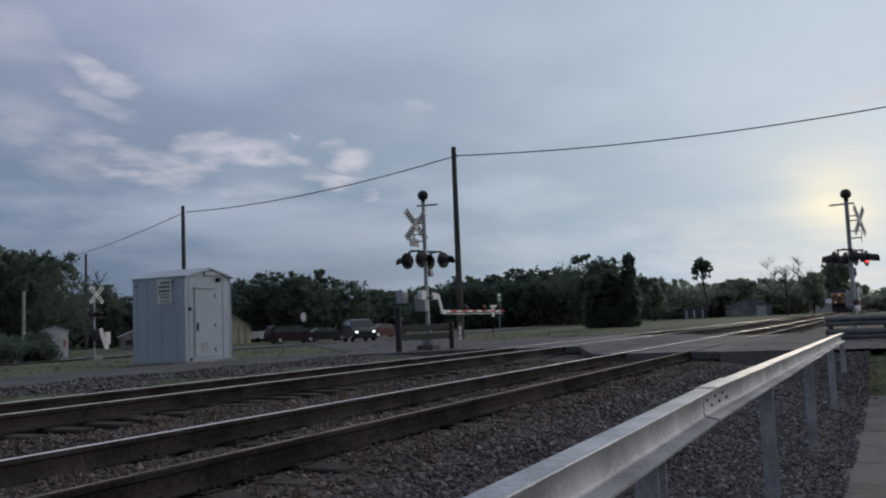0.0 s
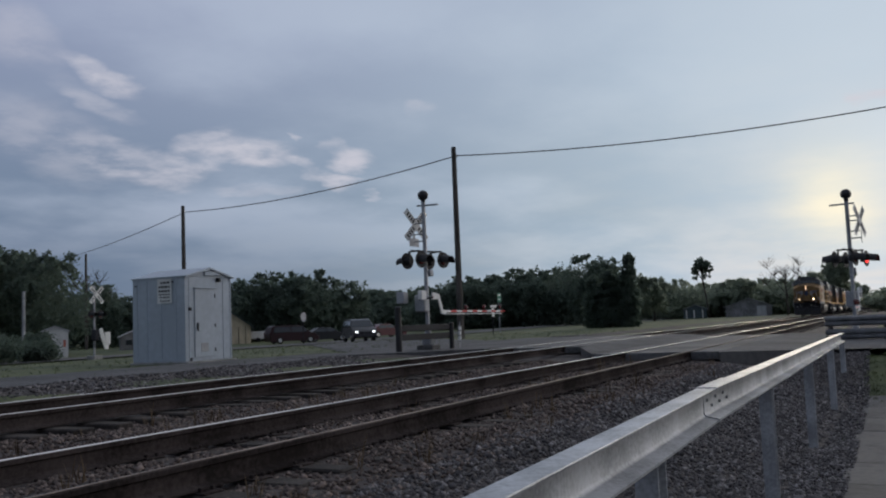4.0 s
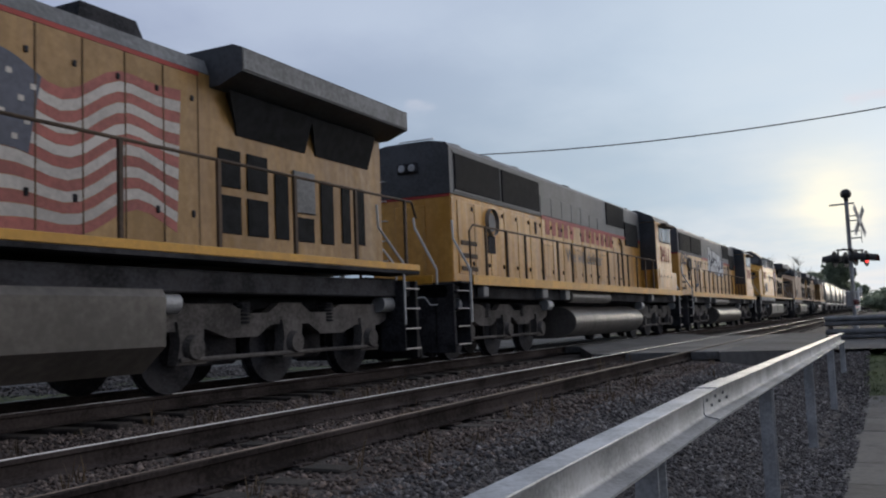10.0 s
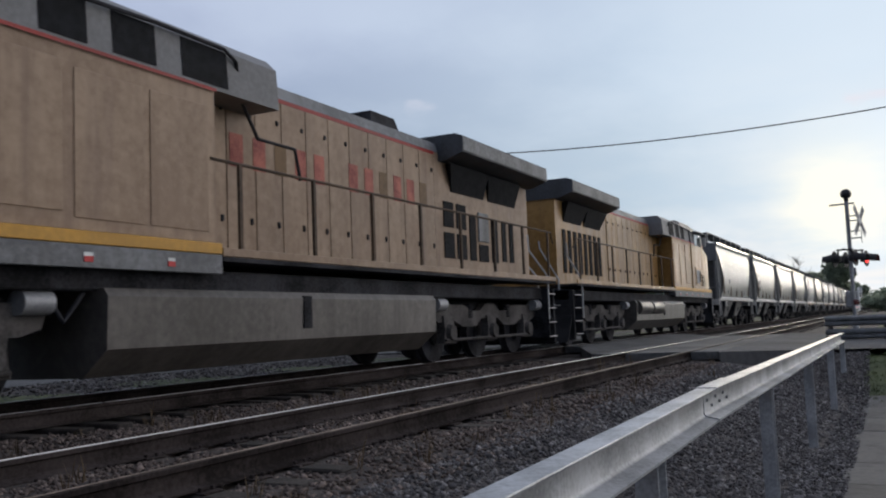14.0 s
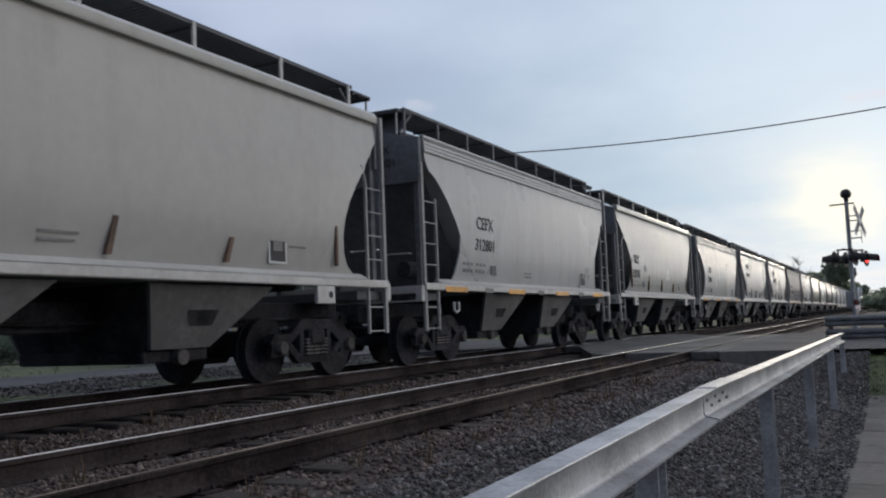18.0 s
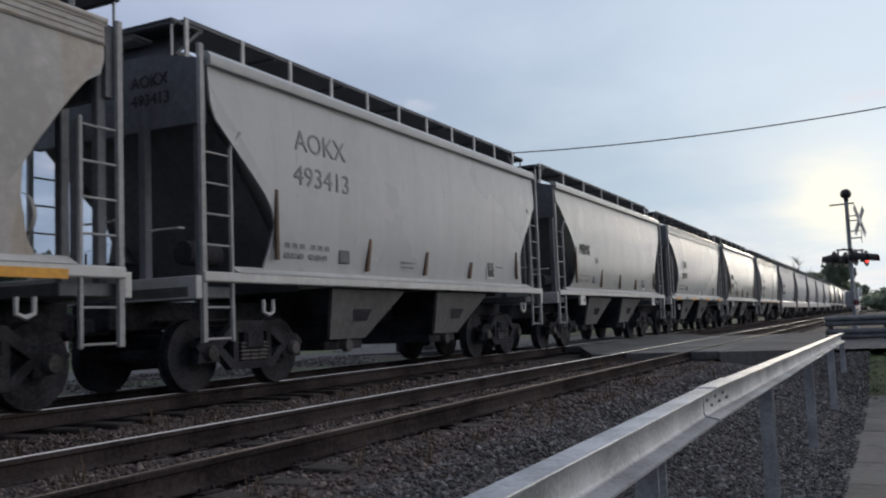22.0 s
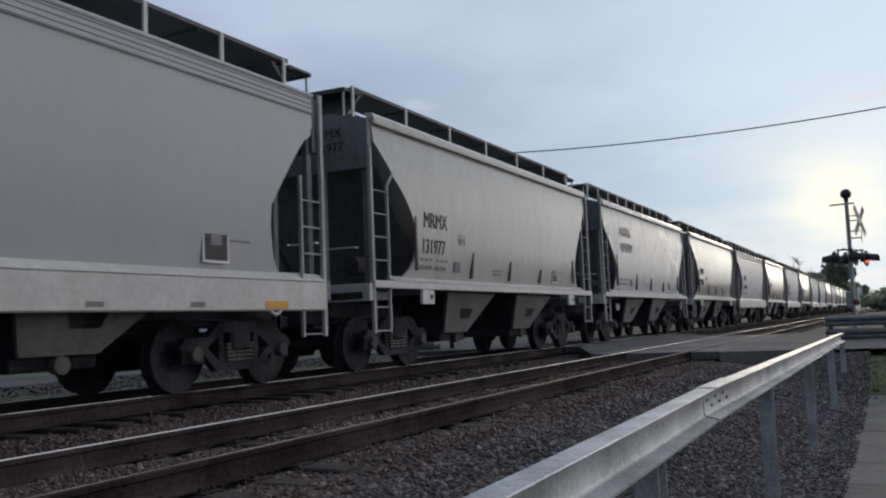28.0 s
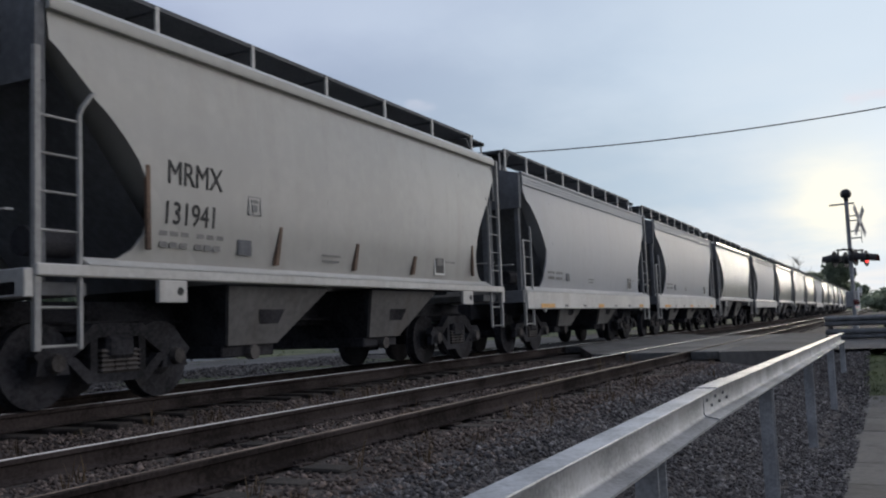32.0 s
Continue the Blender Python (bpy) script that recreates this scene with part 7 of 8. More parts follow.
def freight_truck(t, x):
    """Two-axle truck with cast side frames and coil springs."""
    if not FREIGHT:
        f = Shape()
        for s in (-1, 1):
            y0, y1 = s * 0.98, s * 1.10
            chord = [(-1.12, 0.56), (-1.0, 0.68), (-0.62, 0.68), (-0.36, 0.88), (0.36, 0.88), (0.62, 0.68), (1.0, 0.68), (1.12, 0.56), (1.06, 0.50), (0.66, 0.52), (0.34, 0.73), (-0.34, 0.73), (-0.66, 0.52), (-1.06, 0.50)]
            f.prism(chord, "y", y0, y1)
            f.prism([(-0.76, 0.53), (-0.44, 0.24), (0.44, 0.24), (0.76, 0.53), (0.60, 0.53), (0.37, 0.345), (-0.37, 0.345), (-0.60, 0.53)], "y", y0, y1 - s * 0.004)
            for q in (-1, 1):
                f.span(q * 0.30, q * 0.40, y0, y1 - s * 0.008, 0.30, 0.76)
                f.prism([(q * 0.875 - 0.17, 0.56), (q * 0.875 + 0.17, 0.56), (q * 0.875 + 0.21, 0.36), (q * 0.875 - 0.21, 0.36)], "y", y0 + s * 0.01, y1 - s * 0.012)
        f.box((0, 0, 0.62), (0.4, 2.3, 0.26), 0.04)
        FREIGHT["frame"] = f.data("side_frame", M_DARK)
        FREIGHT["cap"] = Shape().cyl((0, -1.10, 0), (0, -1.17, 0), 0.11, 0.09, n=12).data("bearing_cap", M_TRUCK)
        sp = Shape()
        rings = []
        for k in range(11):
            a, b = (0.28, 0.075) if k % 2 else (0.25, 0.045)
            rings.append([(p, -1.06 + q, 0.34 + k * 0.026) for p, q in ((-a, -b), (-a * 0.36, -b), (-a * 0.32, -b * 0.5), (-a * 0.28, -b), (a * 0.28, -b), (a * 0.32, -b * 0.5), (a * 0.36, -b), (a, -b), (a, b), (-a, b))])
        sp.loft(rings)
        FREIGHT["spring"] = sp.data("spring_nest", M_TRUCK)
    fr = part("truck", FREIGHT["frame"], M_DARK, t, at=pose(x, 0, 0))
    for ax in (-0.875, 0.875):
        wheelset(fr, ax, 0.457)
        part("bearing_cap", FREIGHT["cap"], M_TRUCK, fr, at=pose(ax, 0, 0.48))
    part("spring_nest", FREIGHT["spring"], M_TRUCK, fr)


def side_y(z, kind):
    """Half width of the body at height z."""
    if kind == "N":
        return 1.44 + 0.10 * math.sin(math.pi * min(1.0, max(0.0, (z - 1.5) / 2.8)))
    return 1.40 + 0.15 * math.sin(math.pi * min(1.0, max(0.0, (z - 1.30) / 3.1)))


def hopper(kind, body_mat, length, label, lite=False):
    """Two-bay covered hopper, x from its leading coupler. kinds: T rounded end cut, C and S ribbed eaves, N straight end cut."""
    t = thing("covered_hopper", pose(0, TRACK_A, RAISE_A), label, "hopper car", "hopper cars of the train")
    L, C = length, length / 2

    def S():
        return Shape()

    # how far the side sheet starts from the coupler, by height
    if kind == "N":
        cut = [(1.46, 1.88), (1.8, 2.02), (2.13, 2.12), (2.35, 2.04), (2.56, 1.86), (3.0, 1.34), (3.37, 0.93), (3.6, 0.86), (4.06, 0.86)]
    elif kind in "CS":
        cut = [(1.46, 1.85), (1.7, 2.06), (2.1, 2.2), (2.4, 2.2), (2.65, 2.0), (2.95, 1.72), (3.2, 1.46), (3.4, 1.22), (3.5, 1.0), (3.68, 0.90), (4.06, 0.86)]
    else:
        cut = [(1.50, 1.55), (1.58, 1.80), (1.68, 1.98), (1.85, 2.12), (2.1, 2.19), (2.4, 2.14), (2.65, 2.0), (2.9, 1.77), (3.1, 1.55), (3.22, 1.38), (3.28, 1.36), (3.66, 0.95), (3.72, 0.86), (4.06, 0.86)]
    def tail(u, z):
        """The trailing end is cut less deep."""
        return 0.86 + (u - 0.86) * 0.80

    rings = []
    levels = sorted({*[c[0] for c in cut], 1.7, 2.0, 2.4, 2.75, 3.05, 3.45, 3.85})
    inset = []
    for z in levels:
        # the tank's ends slope under; thin side sheets reach out to the cut
        u = float(np.interp(z, [1.46, 3.62, 3.64, 4.06], [3.10, 1.02, 0.86, 0.86]))
        y = side_y(z, kind)
        inset.append(max(u, float(np.interp(z, [c[0] for c in cut], [c[1] for c in cut]))))
        u = inset[-1]
        q = tail(u, z)
        rings.append([(u, -y, z), (L - q, -y, z), (L - q, y, z), (u, y, z)])
    y = side_y(4.06, kind)
    rings.append([(0.86, -y, 4.06), (L - 0.86, -y, 4.06), (L - 0.86, y, 4.06), (0.86, y, 4.06)])
    body = part("body", S().loft(rings), body_mat, t)
    for d, e in ((1, 0.0), (-1, L)):
        for s in (-1, 1):
            v, f = [], []
            for z, far in zip(levels, inset):
                u, y = float(np.interp(z, [c[0] for c in cut], [c[1] for c in cut])), side_y(z, kind)
                if d < 0:
                    u, far = tail(u, z), tail(far, z)
                v += [(e + d * u, s * y, z), (e + d * (far + 0.002), s * y, z), (e + d * (far + 0.002), s * (y - 0.03), z), (e + d * u, s * (y - 0.03), z)]
            for i in range(len(levels) - 1):
                for a, b in ((0, 1), (1, 2), (2, 3), (3, 0)):
                    f.append((4 * i + a, 4 * i + b, 4 * i + 4 + b, 4 * i + 4 + a))
            part("side_sheet", S().add(v, f), body_mat, body)
    y0 = side_y(4.06, kind)
    part("roof", S().prism([(-y0 - 0.03, 4.064), (y0 + 0.03, 4.064), (y0 + 0.03, 4.12), (0.8, 4.27), (0.0, 4.30), (-0.8, 4.27), (-y0 - 0.03, 4.12)], "x", 0.84, L - 0.84), body_mat, t)
    for s in (-1, 1):
        if kind in "CS":
            # corrugated band under the eave
            w = side_y(3.84, kind)
            part("eave_band", S().prism([(s * (w - 0.02), 3.84), (s * (w + 0.022), 3.845), (s * (y0 + 0.03), 4.10), (s * (y0 - 0.02), 4.10)], "x", 0.88, L - 0.88), body_mat, body)
            for k in range(4 if s < 0 else 0):
                z = 3.868 + k * 0.068
                w = side_y(3.84, kind) + 0.022 + (y0 + 0.008 - side_y(3.84, kind)) * (z - 3.845) / 0.255
                part("eave_rib", S().cyl((0.9, s * (w - 0.004), z), (L - 0.9, s * (w - 0.004), z), 0.018, n=8), body_mat, body)
            part("eave_rail", S().cyl((0.84, s * (y0 + 0.02), 4.12), (L - 0.84, s * (y0 + 0.02), 4.12), 0.04, n=10), body_mat, body)
        else:
            part("eave_rail", S().prism([(s * (y0 - 0.02), 4.035), (s * (y0 + 0.075), 4.035), (s * (y0 + 0.085), 4.06), (s * (y0 + 0.075), 4.16), (s * (y0 + 0.03), 4.215), (s * (y0 - 0.10), 4.235)], "x", 0.84, L - 0.84), body_mat, body)
        # side sill
        if kind == "S":
            part("side_sill", S().span(0.72, L - 0.72, s * 1.44, s * 1.56, 0.99, 1.40, 0.02), H_WHITE, t, "deep white side sill")
            part("sill_lip", S().prism([(s * 1.40, 1.405), (s * 1.56, 1.405), (s * 1.42, 1.52)], "x", 0.72, L - 0.72), H_WHITE, t)
        else:
            part("side_sill", S().span(0.66, L - 0.66, s * 1.46, s * 1.56, 1.345, 1.47, 0.015), H_WHITE, t, "pale side sill")
            part("sill_lip", S().prism([(s * 1.38, 1.473), (s * 1.56, 1.473), (s * 1.41, 1.565)], "x", 1.3, L - 1.3), H_WHITE, t)
        if kind == "T":
            for xa in (2.26, L - 2.72) if s < 0 else ():
                o = part("jacking_plate", S().span(xa, xa + 0.45, s * 1.50, s * 1.565, 1.09, 1.343, 0.01), H_WHITE, t)
                part("jacking_hole", S().cyl((xa + 0.33, s * 1.566, 1.22), (xa + 0.33, s * 1.572, 1.22), 0.05, n=12), M_INK, o)
        else:
            for xa in (1.8, L - 2.0) if s < 0 else ():
                part("tow_loop", S().tube([(xa, s * 1.53, 1.14), (xa, s * 1.53, 0.98), (xa + 0.1, s * 1.53, 0.94), (xa + 0.2, s * 1.53, 0.98), (xa + 0.2, s * 1.53, 1.14)], 0.028), H_WHITE, t)
    # ends: stub sill, slope sheets, posts, ladders
    part("centre_sill", S().span(0.35, L - 0.35, -0.32, 0.32, 0.80, 1.16, 0.02), M_DARK, t)
    for d, e in ((1, 0.0), (-1, L)):
        def X(u):
            return e + d * u
        coupler(t, S, X(0.02), -d)
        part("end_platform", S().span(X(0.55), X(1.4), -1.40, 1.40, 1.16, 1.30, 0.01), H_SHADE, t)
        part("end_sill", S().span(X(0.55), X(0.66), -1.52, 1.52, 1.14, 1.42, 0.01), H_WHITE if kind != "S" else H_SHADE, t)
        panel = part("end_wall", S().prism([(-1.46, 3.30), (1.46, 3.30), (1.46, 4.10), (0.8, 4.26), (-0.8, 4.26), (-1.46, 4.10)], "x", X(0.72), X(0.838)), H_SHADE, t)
        # added dark slab, closes the gap from end wall up to platform
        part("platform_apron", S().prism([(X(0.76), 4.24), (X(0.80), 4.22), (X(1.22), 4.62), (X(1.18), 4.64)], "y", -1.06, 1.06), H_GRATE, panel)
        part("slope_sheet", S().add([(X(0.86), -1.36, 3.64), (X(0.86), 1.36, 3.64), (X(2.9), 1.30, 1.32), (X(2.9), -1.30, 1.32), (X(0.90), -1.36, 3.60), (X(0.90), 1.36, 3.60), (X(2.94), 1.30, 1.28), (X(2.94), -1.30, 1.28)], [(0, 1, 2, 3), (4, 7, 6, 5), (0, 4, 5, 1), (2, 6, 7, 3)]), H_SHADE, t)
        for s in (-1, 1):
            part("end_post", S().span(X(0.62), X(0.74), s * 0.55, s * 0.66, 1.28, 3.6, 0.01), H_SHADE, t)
            top = 3.52 if kind != "S" else 2.45
            stile = S().span(X(0.66), X(0.74), s * 1.47, s * 1.53, 0.62, 4.16 if d < 0 else top + (0.1 if kind == "T" else 0.75 if kind == "N" else 0.1), 0.008)
            if s > 0 or lite:
                for k in range(7):
                    stile.tube([(X(0.72), s * 1.49, 0.66 + k * 0.38), (X(1.21), s * 1.49, 0.66 + k * 0.38)], 0.014)
            if s > 0 or lite:
                stile.span(X(1.20), X(1.25), s * 1.47, s * 1.52, 0.62, 3.05, 0.008)
            post = part("ladder" if s > 0 or lite else "ladder_stile", stile, H_LADDER, t)
            if s < 0 and not lite:
                part("ladder_stile", S().span(X(1.20), X(1.25), s * 1.47, s * 1.52, 0.62, 3.02 if kind != "S" else 2.9, 0.008), H_LADDER, t)
                if kind in "TN":
                    part("stile_top", S().tube([(X(1.225), s * 1.495, 3.0), (X(1.25), s * 1.50, 3.08), (X(1.36), s * 1.52, 3.24), (X(1.40), s * 1.52, 3.27)], 0.028), H_LADDER, t)
            for k in range(7):
                z = 0.66 + k * 0.38
                if s < 0 and not lite and (kind != "S" or k < 6):
                    part("rung", RUNG, H_LADDER, post, at=pose(X(0.97), s * 1.49, z))
            if lite or s > 0:
                continue
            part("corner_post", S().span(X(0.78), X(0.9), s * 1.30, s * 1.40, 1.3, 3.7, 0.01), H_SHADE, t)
            part("grab_iron", S().tube([(X(0.60), s * 1.3, 2.0), (X(0.52), s * 1.3, 2.0), (X(0.52), s * 0.8, 2.0), (X(0.60), s * 0.8, 2.0)], 0.014), H_WHITE, t)
        part("roof_platform", GRATE_TAIL, H_GRATE, t, "dark see-through end platform", at=pose(X(0.98 if d > 0 else 0.52), 0, 4.66))
        for s in (-1, 1):
            if d > 0:
                part("platform_rail", S().tube([(X(0.74), s * 1.02, 4.10), (X(0.74), s * 1.02, 4.66), (X(1.2), s * 1.02, 4.66)], 0.020), H_WHITE, t)
            else:
                part("platform_rail", S().tube([(X(0.84), s * 1.0, 4.14), (X(0.28), s * 1.0, 4.20), (X(0.28), s * 1.0, 4.66), (X(0.86), s * 1.0, 4.66), (X(0.86), s * 1.0, 4.16)], 0.022), H_WHITE, t)
        freight_truck(t, X(2.12))
    part("brake_wheel", S().cyl((L - 0.56, 0.3, 2.2), (L - 0.50, 0.3, 2.2), 0.28, n=18, caps=False).cyl((L - 0.58, 0.3, 2.2), (L - 0.48, 0.3, 2.2), 0.05, n=8), H_WHITE, t)
    part("brake_reservoir", S().cyl((1.0, -0.9, 1.75), (1.6, -0.9, 1.75), 0.16, n=12), M_DARK, t)
    part("brake_valve", S().box((1.35, 0.5, 1.55), (0.5, 0.4, 0.35), 0.03), M_DARK, t)
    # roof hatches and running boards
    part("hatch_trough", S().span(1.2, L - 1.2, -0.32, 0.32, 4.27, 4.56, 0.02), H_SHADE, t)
    for k in range(4):
        x = 1.9 + k * (L - 3.8) / 3
        part("hatch_cover", S().box((x, 0, 4.60), (2.2, 0.60, 0.08), 0.02), body_mat, t)
    for s in (-1, 1):
        part("running_board", GRATE, H_GRATE, t, "dark see-through running board", at=pose(C + 0.02, s * 0.67, 4.70))
        n = 7 if kind == "T" else 9 if kind != "N" else 11
        row = S()
        for k in range(n):
            x = 0.95 + k * (L - 1.9) / (n - 1)
            one = row if s > 0 or lite else S()
            one.span(x - 0.035, x + 0.035, s * 1.05, s * 1.085, 4.16, 4.73, 0.006)
            if one is not row:
                part("board_bracket", one, H_WHITE if kind != "C" else H_SHADE, t)
        if row.v:
            tagged(part("board_brackets", row, H_WHITE if kind != "C" else H_SHADE, t), kind="stuff")
        if s < 0:
            part("board_edge", S().span(0.9, L - 0.85, s * 1.066, s * 1.08, 4.68, 4.74, 0.003), H_GRATE, t)
    # discharge bays: sides darker than the body, slopes darker still
    for t0, t1, b0, b1 in ((3.69, 5.95, 3.92, 4.95), (7.20, 9.48, 7.44, 8.44)):
        m = (b0 + b1) / 2
        for s in (-1, 1):
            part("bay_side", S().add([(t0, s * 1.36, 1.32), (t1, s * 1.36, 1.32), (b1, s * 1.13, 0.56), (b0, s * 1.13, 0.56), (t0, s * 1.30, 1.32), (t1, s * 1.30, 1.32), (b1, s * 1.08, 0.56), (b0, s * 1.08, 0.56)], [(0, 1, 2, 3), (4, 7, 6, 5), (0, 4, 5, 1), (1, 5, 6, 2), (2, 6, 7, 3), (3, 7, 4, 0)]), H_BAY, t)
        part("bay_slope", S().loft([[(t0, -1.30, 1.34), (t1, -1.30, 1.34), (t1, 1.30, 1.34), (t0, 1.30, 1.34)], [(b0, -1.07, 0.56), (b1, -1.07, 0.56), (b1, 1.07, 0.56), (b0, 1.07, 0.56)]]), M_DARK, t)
        part("outlet_gate", S().box((m, 0, 0.48), (1.1, 2.1, 0.16), 0.02).cyl((m, -0.95, 0.46), (m, 0.95, 0.46), 0.05, n=8), M_DARK, t)
        part("gate_crank", S().cyl((m, -1.05, 0.46), (m, -1.16, 0.46), 0.10, n=10), M_TRUCK, t)
        c = (t0 + t1 + b0 + b1) / 4
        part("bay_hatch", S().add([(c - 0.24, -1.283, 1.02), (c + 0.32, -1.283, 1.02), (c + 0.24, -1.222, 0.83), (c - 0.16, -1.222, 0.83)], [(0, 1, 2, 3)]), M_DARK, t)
    if lite:
        return t
    part("train_line", S().tube([(1.0, -0.45, 0.9), (L - 1.0, -0.45, 0.9)], 0.025), M_DARK, t)
    # low stiffener strips on the side, and their stains
    if kind in "TN":
        for s in (-1,):
            for k, x in enumerate((4.5, 6.47, 8.36)):
                z1 = 2.12 - 0.10 * k
                part("side_stiffener", S().prism([(x - 0.04, 1.60), (x + 0.03, 1.60), (x + 0.14, z1), (x + 0.07, z1)], "y", s * (side_y(1.85, kind) - 0.02), s * (side_y(1.85, kind) + 0.035)), H_RUST, t, "rust-stained stiffener")
            part("side_stiffener", S().box((2.13, s * (side_y(2.2, kind) + 0.012), 2.15), (0.07, 0.05, 0.95), 0.01), H_RUST, t, "rust-stained stiffener")
            part("side_stiffener", S().box((L - 2.13, s * (side_y(2.0, kind) + 0.012), 1.95), (0.06, 0.05, 0.6), 0.01), H_RUST, t, "rust-stained stiffener")
    for s in (-1,):
        if kind in "CS":
            for k in range(7):
                x = 1.9 + k * (L - 3.8) / 6
                z = 1.37 if kind == "C" else 1.10
                if kind == "C":
                    part("reflector", S().box((x, s * 1.562, z), (0.95 if k % 2 == 0 else 0.4, 0.008, 0.10), 0.002), H_ORANGE if k % 2 == 0 else M_INK_FADED, t)
                else:
                    part("reflector", S().box((x + (0.15 if k == 0 else 0.0), s * 1.562, z - 0.03), (0.95 if k == 0 else 0.5 if k % 3 == 0 else 0.24, 0.008, 0.10 if k % 3 == 0 else 0.06), 0.002), H_ORANGE if k % 3 == 0 else M_INK_FADED, t)
            # welded seams
            for k in range(4):
                x = 2.6 + k * (L - 5.2) / 3
                part("seam", S().tube([(x, s * (side_y(z, kind) - 0.004), z) for z in (1.6, 2.1, 2.6, 3.1, 3.6)], 0.006, 5), body_mat, body)
        else:
            for k in range(6):
                x = 2.6 + k * (L - 5.2) / 5
                part("seam", S().tube([(x, s * (side_y(z, kind) - 0.004), z) for z in (1.6, 2.1, 2.6, 3.1, 3.6, 4.0)], 0.006, 5), body_mat, body)
        # small print, as bars
        px = L - 3.35
        yb = s * (side_y(1.85, kind) + 0.004)
        big = 1.75 if kind in "CS" else 1.4
        px = L - 3.0 if kind in "CS" else 9.42
        part("placard", S().box((px, yb, 1.84), (0.24 * big, 0.012, 0.26 * big), 0.002), M_INK, t, "black inspection placard")
        part("placard_edge", S().box((px, yb, 1.84), (0.24 * big + 0.06, 0.008, 0.26 * big + 0.06), 0.002), M_WHITE, t)
        part("placard_bar", S().box((px, yb + s * 0.005, 1.87), (0.2, 0.01, 0.14)), M_INK_FADED, t)
        for k, (x, z, w) in enumerate(((2.35, 1.86, 1.05), (2.35, 1.72, 0.98), (5.6, 1.78, 0.5), (5.6, 1.70, 0.45), (px + 0.25, 1.86, 0.4))):
            row = S()
            for q in range(6 if k < 2 else 1):
                a, b = (x, x + w) if k > 1 else (x + w * q / 6 + (0.09 if q > 2 else 0), x + w * (q + 0.72) / 6 + (0.09 if q > 2 else 0))
                row.span(a, b, yb - 0.002, yb + 0.002 + s * 0.006, z, z + (0.07 if k < 2 else 0.03))
            part("print_bar", row, M_INK_FADED, t)
        if kind == "T":
            ys = s * (side_y(2.35, kind) + 0.004)
            box = part("stencil_box", S().span(3.88, 4.14, ys - 0.003, ys + 0.003, 2.455, 2.475).span(3.88, 4.14, ys - 0.003, ys + 0.003, 2.225, 2.245).span(3.88, 3.90, ys - 0.003, ys + 0.003, 2.225, 2.475).span(4.12, 4.14, ys - 0.003, ys + 0.003, 2.225, 2.475), H_WORN, t)
            part("stencil_bar", S().span(3.94, 4.08, ys - 0.003, ys + 0.003, 2.39, 2.43).span(3.96, 4.06, ys - 0.003, ys + 0.003, 2.27, 2.36), H_WORN, box)
        part("placard_frame", S().box((3.85, yb, 1.80), (0.28, 0.012, 0.2), 0.002).box((3.85, yb + s * 0.004, 1.80), (0.22, 0.012, 0.14), 0.002), H_SHADE, t)
    return t


RUNG = Shape().tube([(-0.24, 0, 0), (0.24, 0, 0)], 0.014).data("rung", H_LADDER)


def grate(length, width):
    s = Shape()
    n = int(width / 0.045)
    for k in range(n + 1):
        s.box((0, -width / 2 + k * width / n, 0), (length, 0.014, 0.034))
    m = int(length / 0.09)
    for k in range(m + 1):
        s.box((-length / 2 + k * length / m, 0, 0.004), (0.022, width, 0.024))
    m = max(1, int(length / 1.8))
    for k in range(m + 1):
        s.box((-length / 2 + 0.03 + k * (length - 0.06) / m, 0, -0.035), (0.05, width, 0.03))
    return s.data("running_board", H_GRATE)


GRATE, GRATE_TAIL = grate(11.15, 0.78), grate(0.56, 2.12)

# leading end of each vehicle along the train
TRAIN = []
S_LOCO = [-214.6, -192.5, -170.3, -148.0, -125.3, -102.8, -80.5]


def loco_row():
    specs = [
        lambda s, n: ge_loco(s, n, "6285", P_LEAD, lead=True, flag=True, label="dirty yellow and grey diesel locomotive with lit headlights and striped banner"),
        lambda s, n: emd_loco(s, n, "2411", P_DEEP, "yellow and grey hood diesel locomotive running long hood first", 0),
        lambda s, n: emd_loco(s, n, "2245", P_DEEP, "yellow and grey hood diesel locomotive covered in silver graffiti", 1),
        lambda s, n: ge_loco(s, n, "6817", P_YELLOW, flag=True, old=True, label="yellow wide-cab diesel locomotive with a striped banner on its hood"),
        lambda s, n: ge_loco(s, n, "", P_FADED, tags=2, old=True, label="faded pinkish-yellow wide-cab diesel locomotive"),
        lambda s, n: ge_loco(s, n, "", P_LEAD, flip=True, old=True, label="yellow wide-cab diesel locomotive running cab last"),
    ]
    for k, make in enumerate(specs):
        TRAIN.append((make(S_LOCO[k], S_LOCO[k + 1] - S_LOCO[k]), S_LOCO[k]))


loco_row()

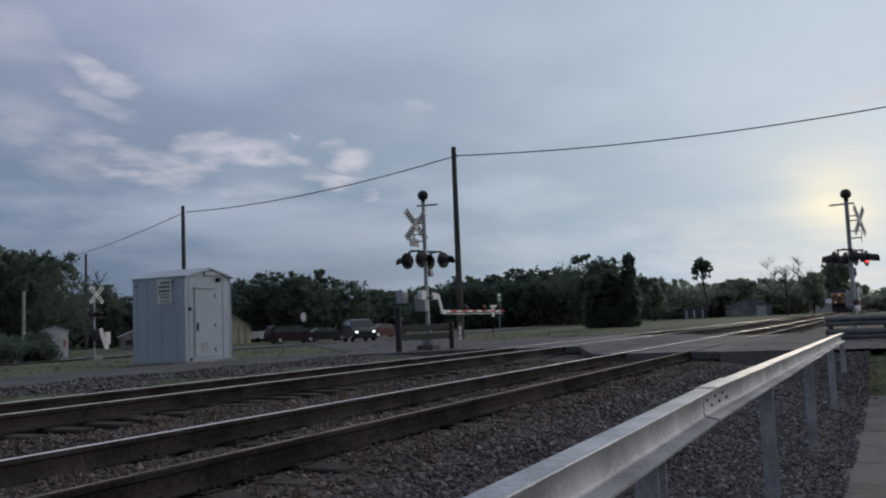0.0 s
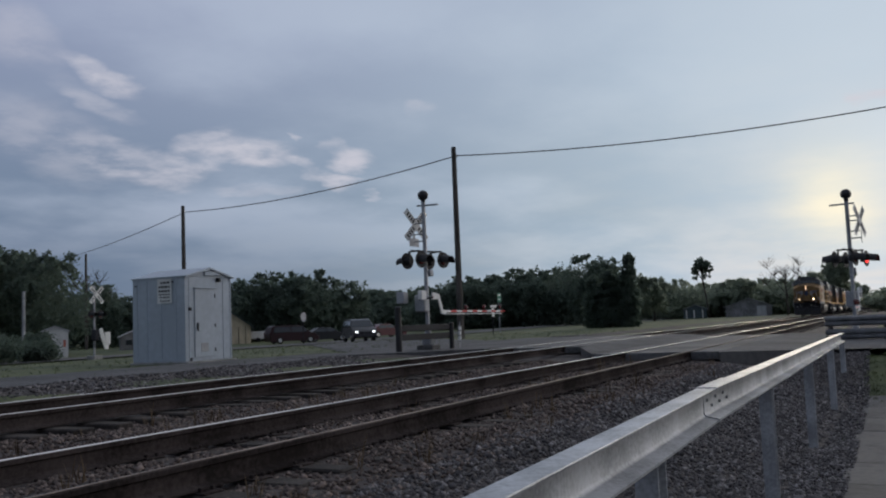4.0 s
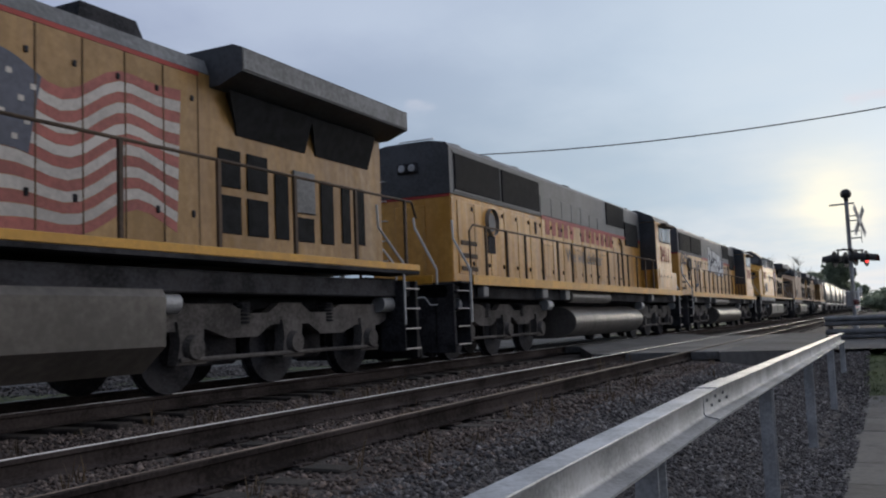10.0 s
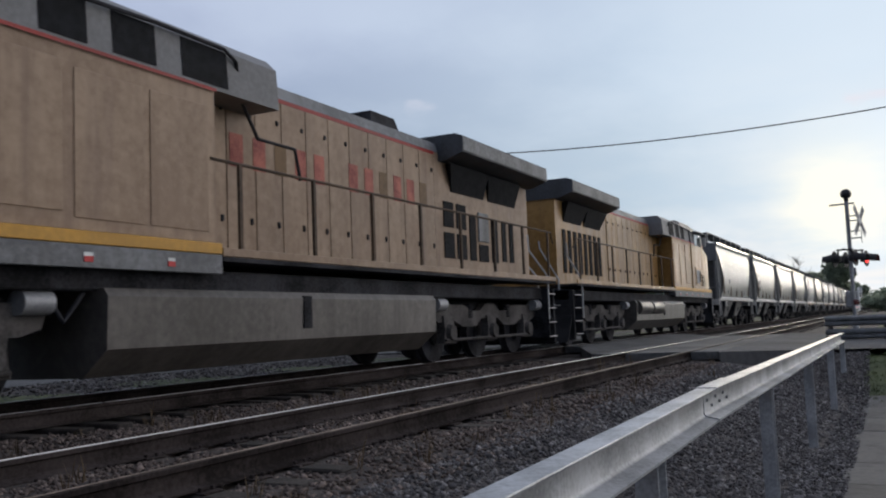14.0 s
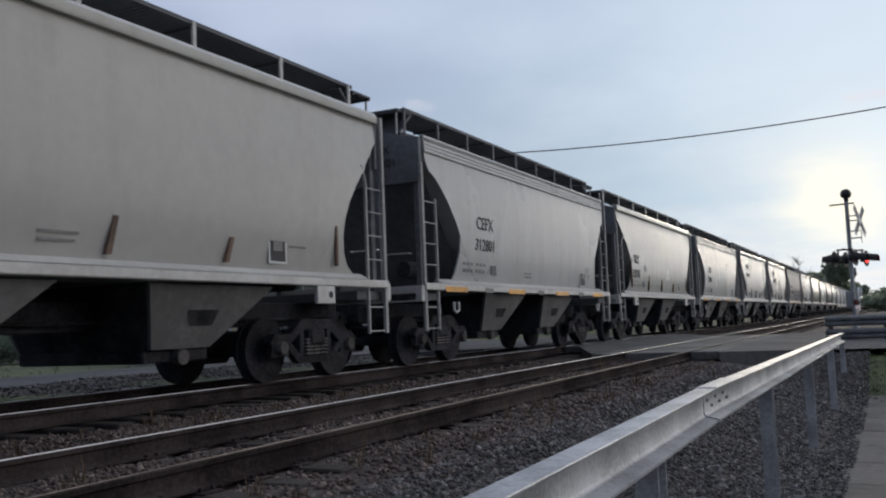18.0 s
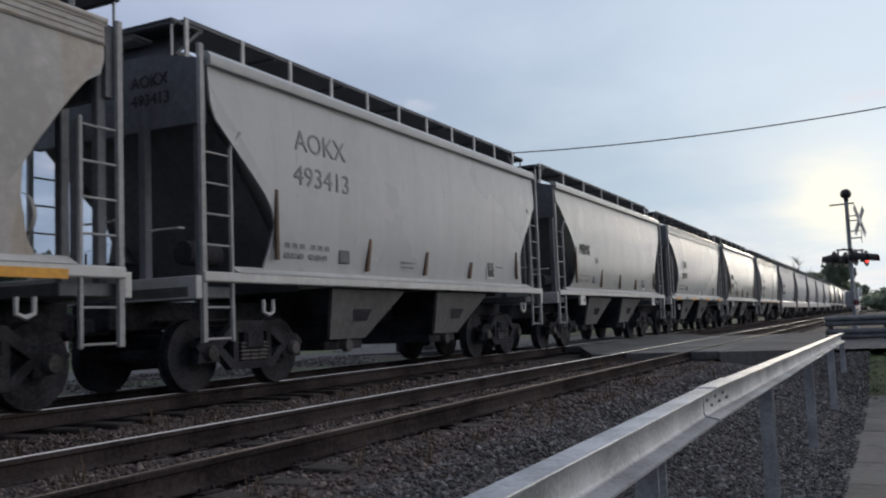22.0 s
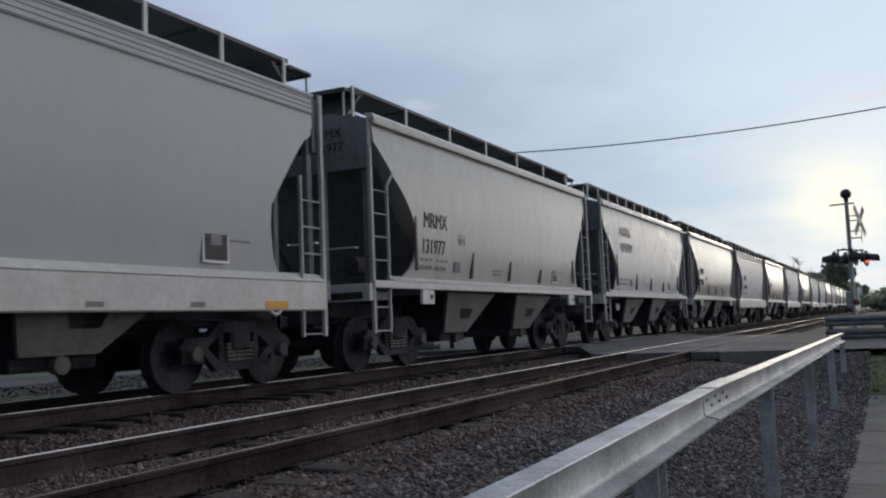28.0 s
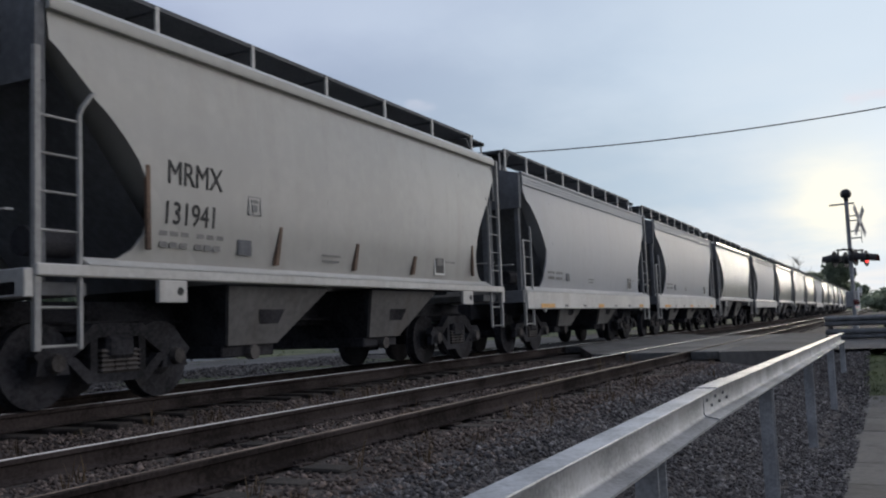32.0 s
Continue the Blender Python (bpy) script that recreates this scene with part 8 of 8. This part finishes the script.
# couplings between the hoppers, then the kind of each and what is lettered on it
S_CAR = [-80.5, -67.3, -54.1, -41.3, -28.2, -15.4, -2.5, 10.4, 23.3, 36.5, 49.4, 62.2, 75.2, 87.9, 101.0, 114.0, 126.9, 140.0, 153.0, 166.0, 179.0, 191.9, 204.95, 217.95, 230.9, 243.95, 256.95, 269.9, 282.8, 295.85]
CARS = [
    ("T", "", ""), ("T", "FCTX", "805938"), ("T", "FMSX", "1307"), ("T", "", ""), ("C", "CEFX", "312801"), ("T", "TILX", "332171"), ("C", "CEFX", "312814"), ("N", "AOKX", "431802"),
    ("N", "BFX", "6198"), ("C", "RDRX", "309006"), ("N", "AOKX", "493413"), ("T", "MRMX", ""), ("C", "CEFX", "313747"), ("T", "SOXX", "329496"), ("C", "CEFX", "316974"),
    ("S", "SHPX", "434161"), ("S", "", ""), ("S", "", ""), ("S", "", ""), ("S", "SHPX", "434357"), ("T", "MRMX", "131977"), ("N", "AOKX", "495598"), ("T", "MRMX", "131960"),
    ("S", "SHPX", "434048"), ("T", "MRMX", ""), ("S", "SHPX", "433983"), ("T", "MRMX", "131941"), ("S", "", ""), ("S", "", ""),
]


def hopper_row():
    labels = {"T": "cream-grey covered hopper with rounded end cuts", "C": "grey covered hopper with ribbed eaves and orange reflectors", "S": "light grey covered hopper with a deep white sill", "N": "grey covered hopper with straight end cuts and roof walkway"}
    mats = {"T": H_CREAM, "C": H_GREY, "S": H_LIGHT, "N": H_GREY}
    base = {k: hopper(k, mats[k], 12.95, labels[k]) for k in "TCSN"}
    base.update({k.lower(): hopper(k, mats[k], 12.95, labels[k], True) for k in "TSN"})
    base["R"] = hopper("C", H_RUSTY, 12.95, "stained grey covered hopper with dark graffiti along its side")
    used, ends, cars = set(), list(S_CAR), list(CARS)
    for k in range(12):
        ends.append(ends[-1] + 12.95)
        cars.append((("T", "S", "T", "N")[k % 4], "far", ""))
    made = []
    for i, (kind, mark, num) in enumerate(cars):
        mid = (ends[i] + ends[i + 1]) / 2 - 12.95 / 2
        key = "R" if mark == "RDRX" else kind.lower() if mark == "far" else kind
        mark = "" if mark == "far" else mark
        at = pose(train_x(mid, 0.0), TRACK_A, RAISE_A)
        if key in used:
            ob = copy_thing(base[key], at)
        else:
            ob = base[key]
            used.add(key)
            ob.matrix_basis = at
        made.append((ob, kind, mark, num))
        TRAIN.append((ob, mid))
    for ob, kind, mark, num in made:
        if mark:
            x, z, h = {"T": (2.42, 2.46, 0.27), "C": (2.93, 2.60, 0.25), "S": (2.80, 2.55, 0.26), "N": (2.57, 3.25, 0.29)}[kind]
            x += 0.55 if mark == "BFX" else 0.0
            wd = {"T": 0.85, "C": 0.98, "S": 1.2, "N": 1.22}[kind]
            ink = M_INK if mark not in ("AOKX",) else H_WORN
            if mark in ("BFX", "RDRX"):
                part("number_patch", Shape().box((x + 0.42, -side_y(z, kind) - 0.006, z + h / 2), (1.1, 0.012, h * 1.5), 0.002), M_WHITE, ob)
            if mark == "BFX":
                part("number_patch", Shape().box((x + 0.5, -side_y(z - 0.5, kind) - 0.006, z - 0.36), (1.1, 0.012, h * 1.5), 0.002), M_WHITE, ob)
                part("paint_patch", Shape().box((x + 1.5, -side_y(z - 0.5, kind) - 0.006, z - 0.36), (0.9, 0.012, h * 1.7), 0.002), H_PATCH, ob)
            off = 0.022 if mark in ("BFX", "RDRX") else 0.007
            def lean(q):
                return 0.0 if off > 0.01 else math.degrees(math.atan((side_y(q + h, kind) - side_y(q, kind)) / h))
            write(ob, mark, x, -side_y(z, kind) - off, z, h, ink, wd * (0.9 if kind == "N" else 1.0), "reporting_mark", lean(z))
            if num:
                zn = z - h * (1.70 if kind != "S" else 1.95)
                write(ob, num, x - 0.05, -side_y(zn, kind) - off, zn, h * 0.95, ink, wd, "car_number", lean(zn))
        if mark and num:
            for text, z in ((mark, 3.86), (num, 3.62)):
                part("end_mark", lettering(text, 0.15, M_INK), M_INK, ob, at=pose(0.712, -0.35, z, 90, 0, -90))
        if mark == "RDRX":
            scrawl(ob, Shape, 3.6, 1.45, 7.0, 1.1, -1.60, 14, P_SPRAY_DARK, strokes=20)
            scrawl(ob, Shape, 3.9, 1.5, 6.5, 0.8, -1.59, 15, P_SPRAY, strokes=16)
        if num == "131960":
            scrawl(ob, Shape, 4.4, 1.6, 5.0, 0.5, -1.585, 16, M_INK_FADED, strokes=14)
        if num == "431802":
            scrawl(ob, Shape, 5.4, 1.55, 1.2, 0.5, -1.58, 17, M_INK, strokes=4)
            scrawl(ob, Shape, 9.6, 1.6, 0.7, 0.4, -1.58, 18, M_INK, strokes=3)


hopper_row()


def motions():
    """The train runs through; every vehicle glides along the far track."""
    for ob, s in TRAIN:
        walk(ob, [(t, pose(train_x(s, t), TRACK_A, RAISE_A)) for t in (0, 4, 8, 12, 16, 20, 24, 28, 32)])


motions()
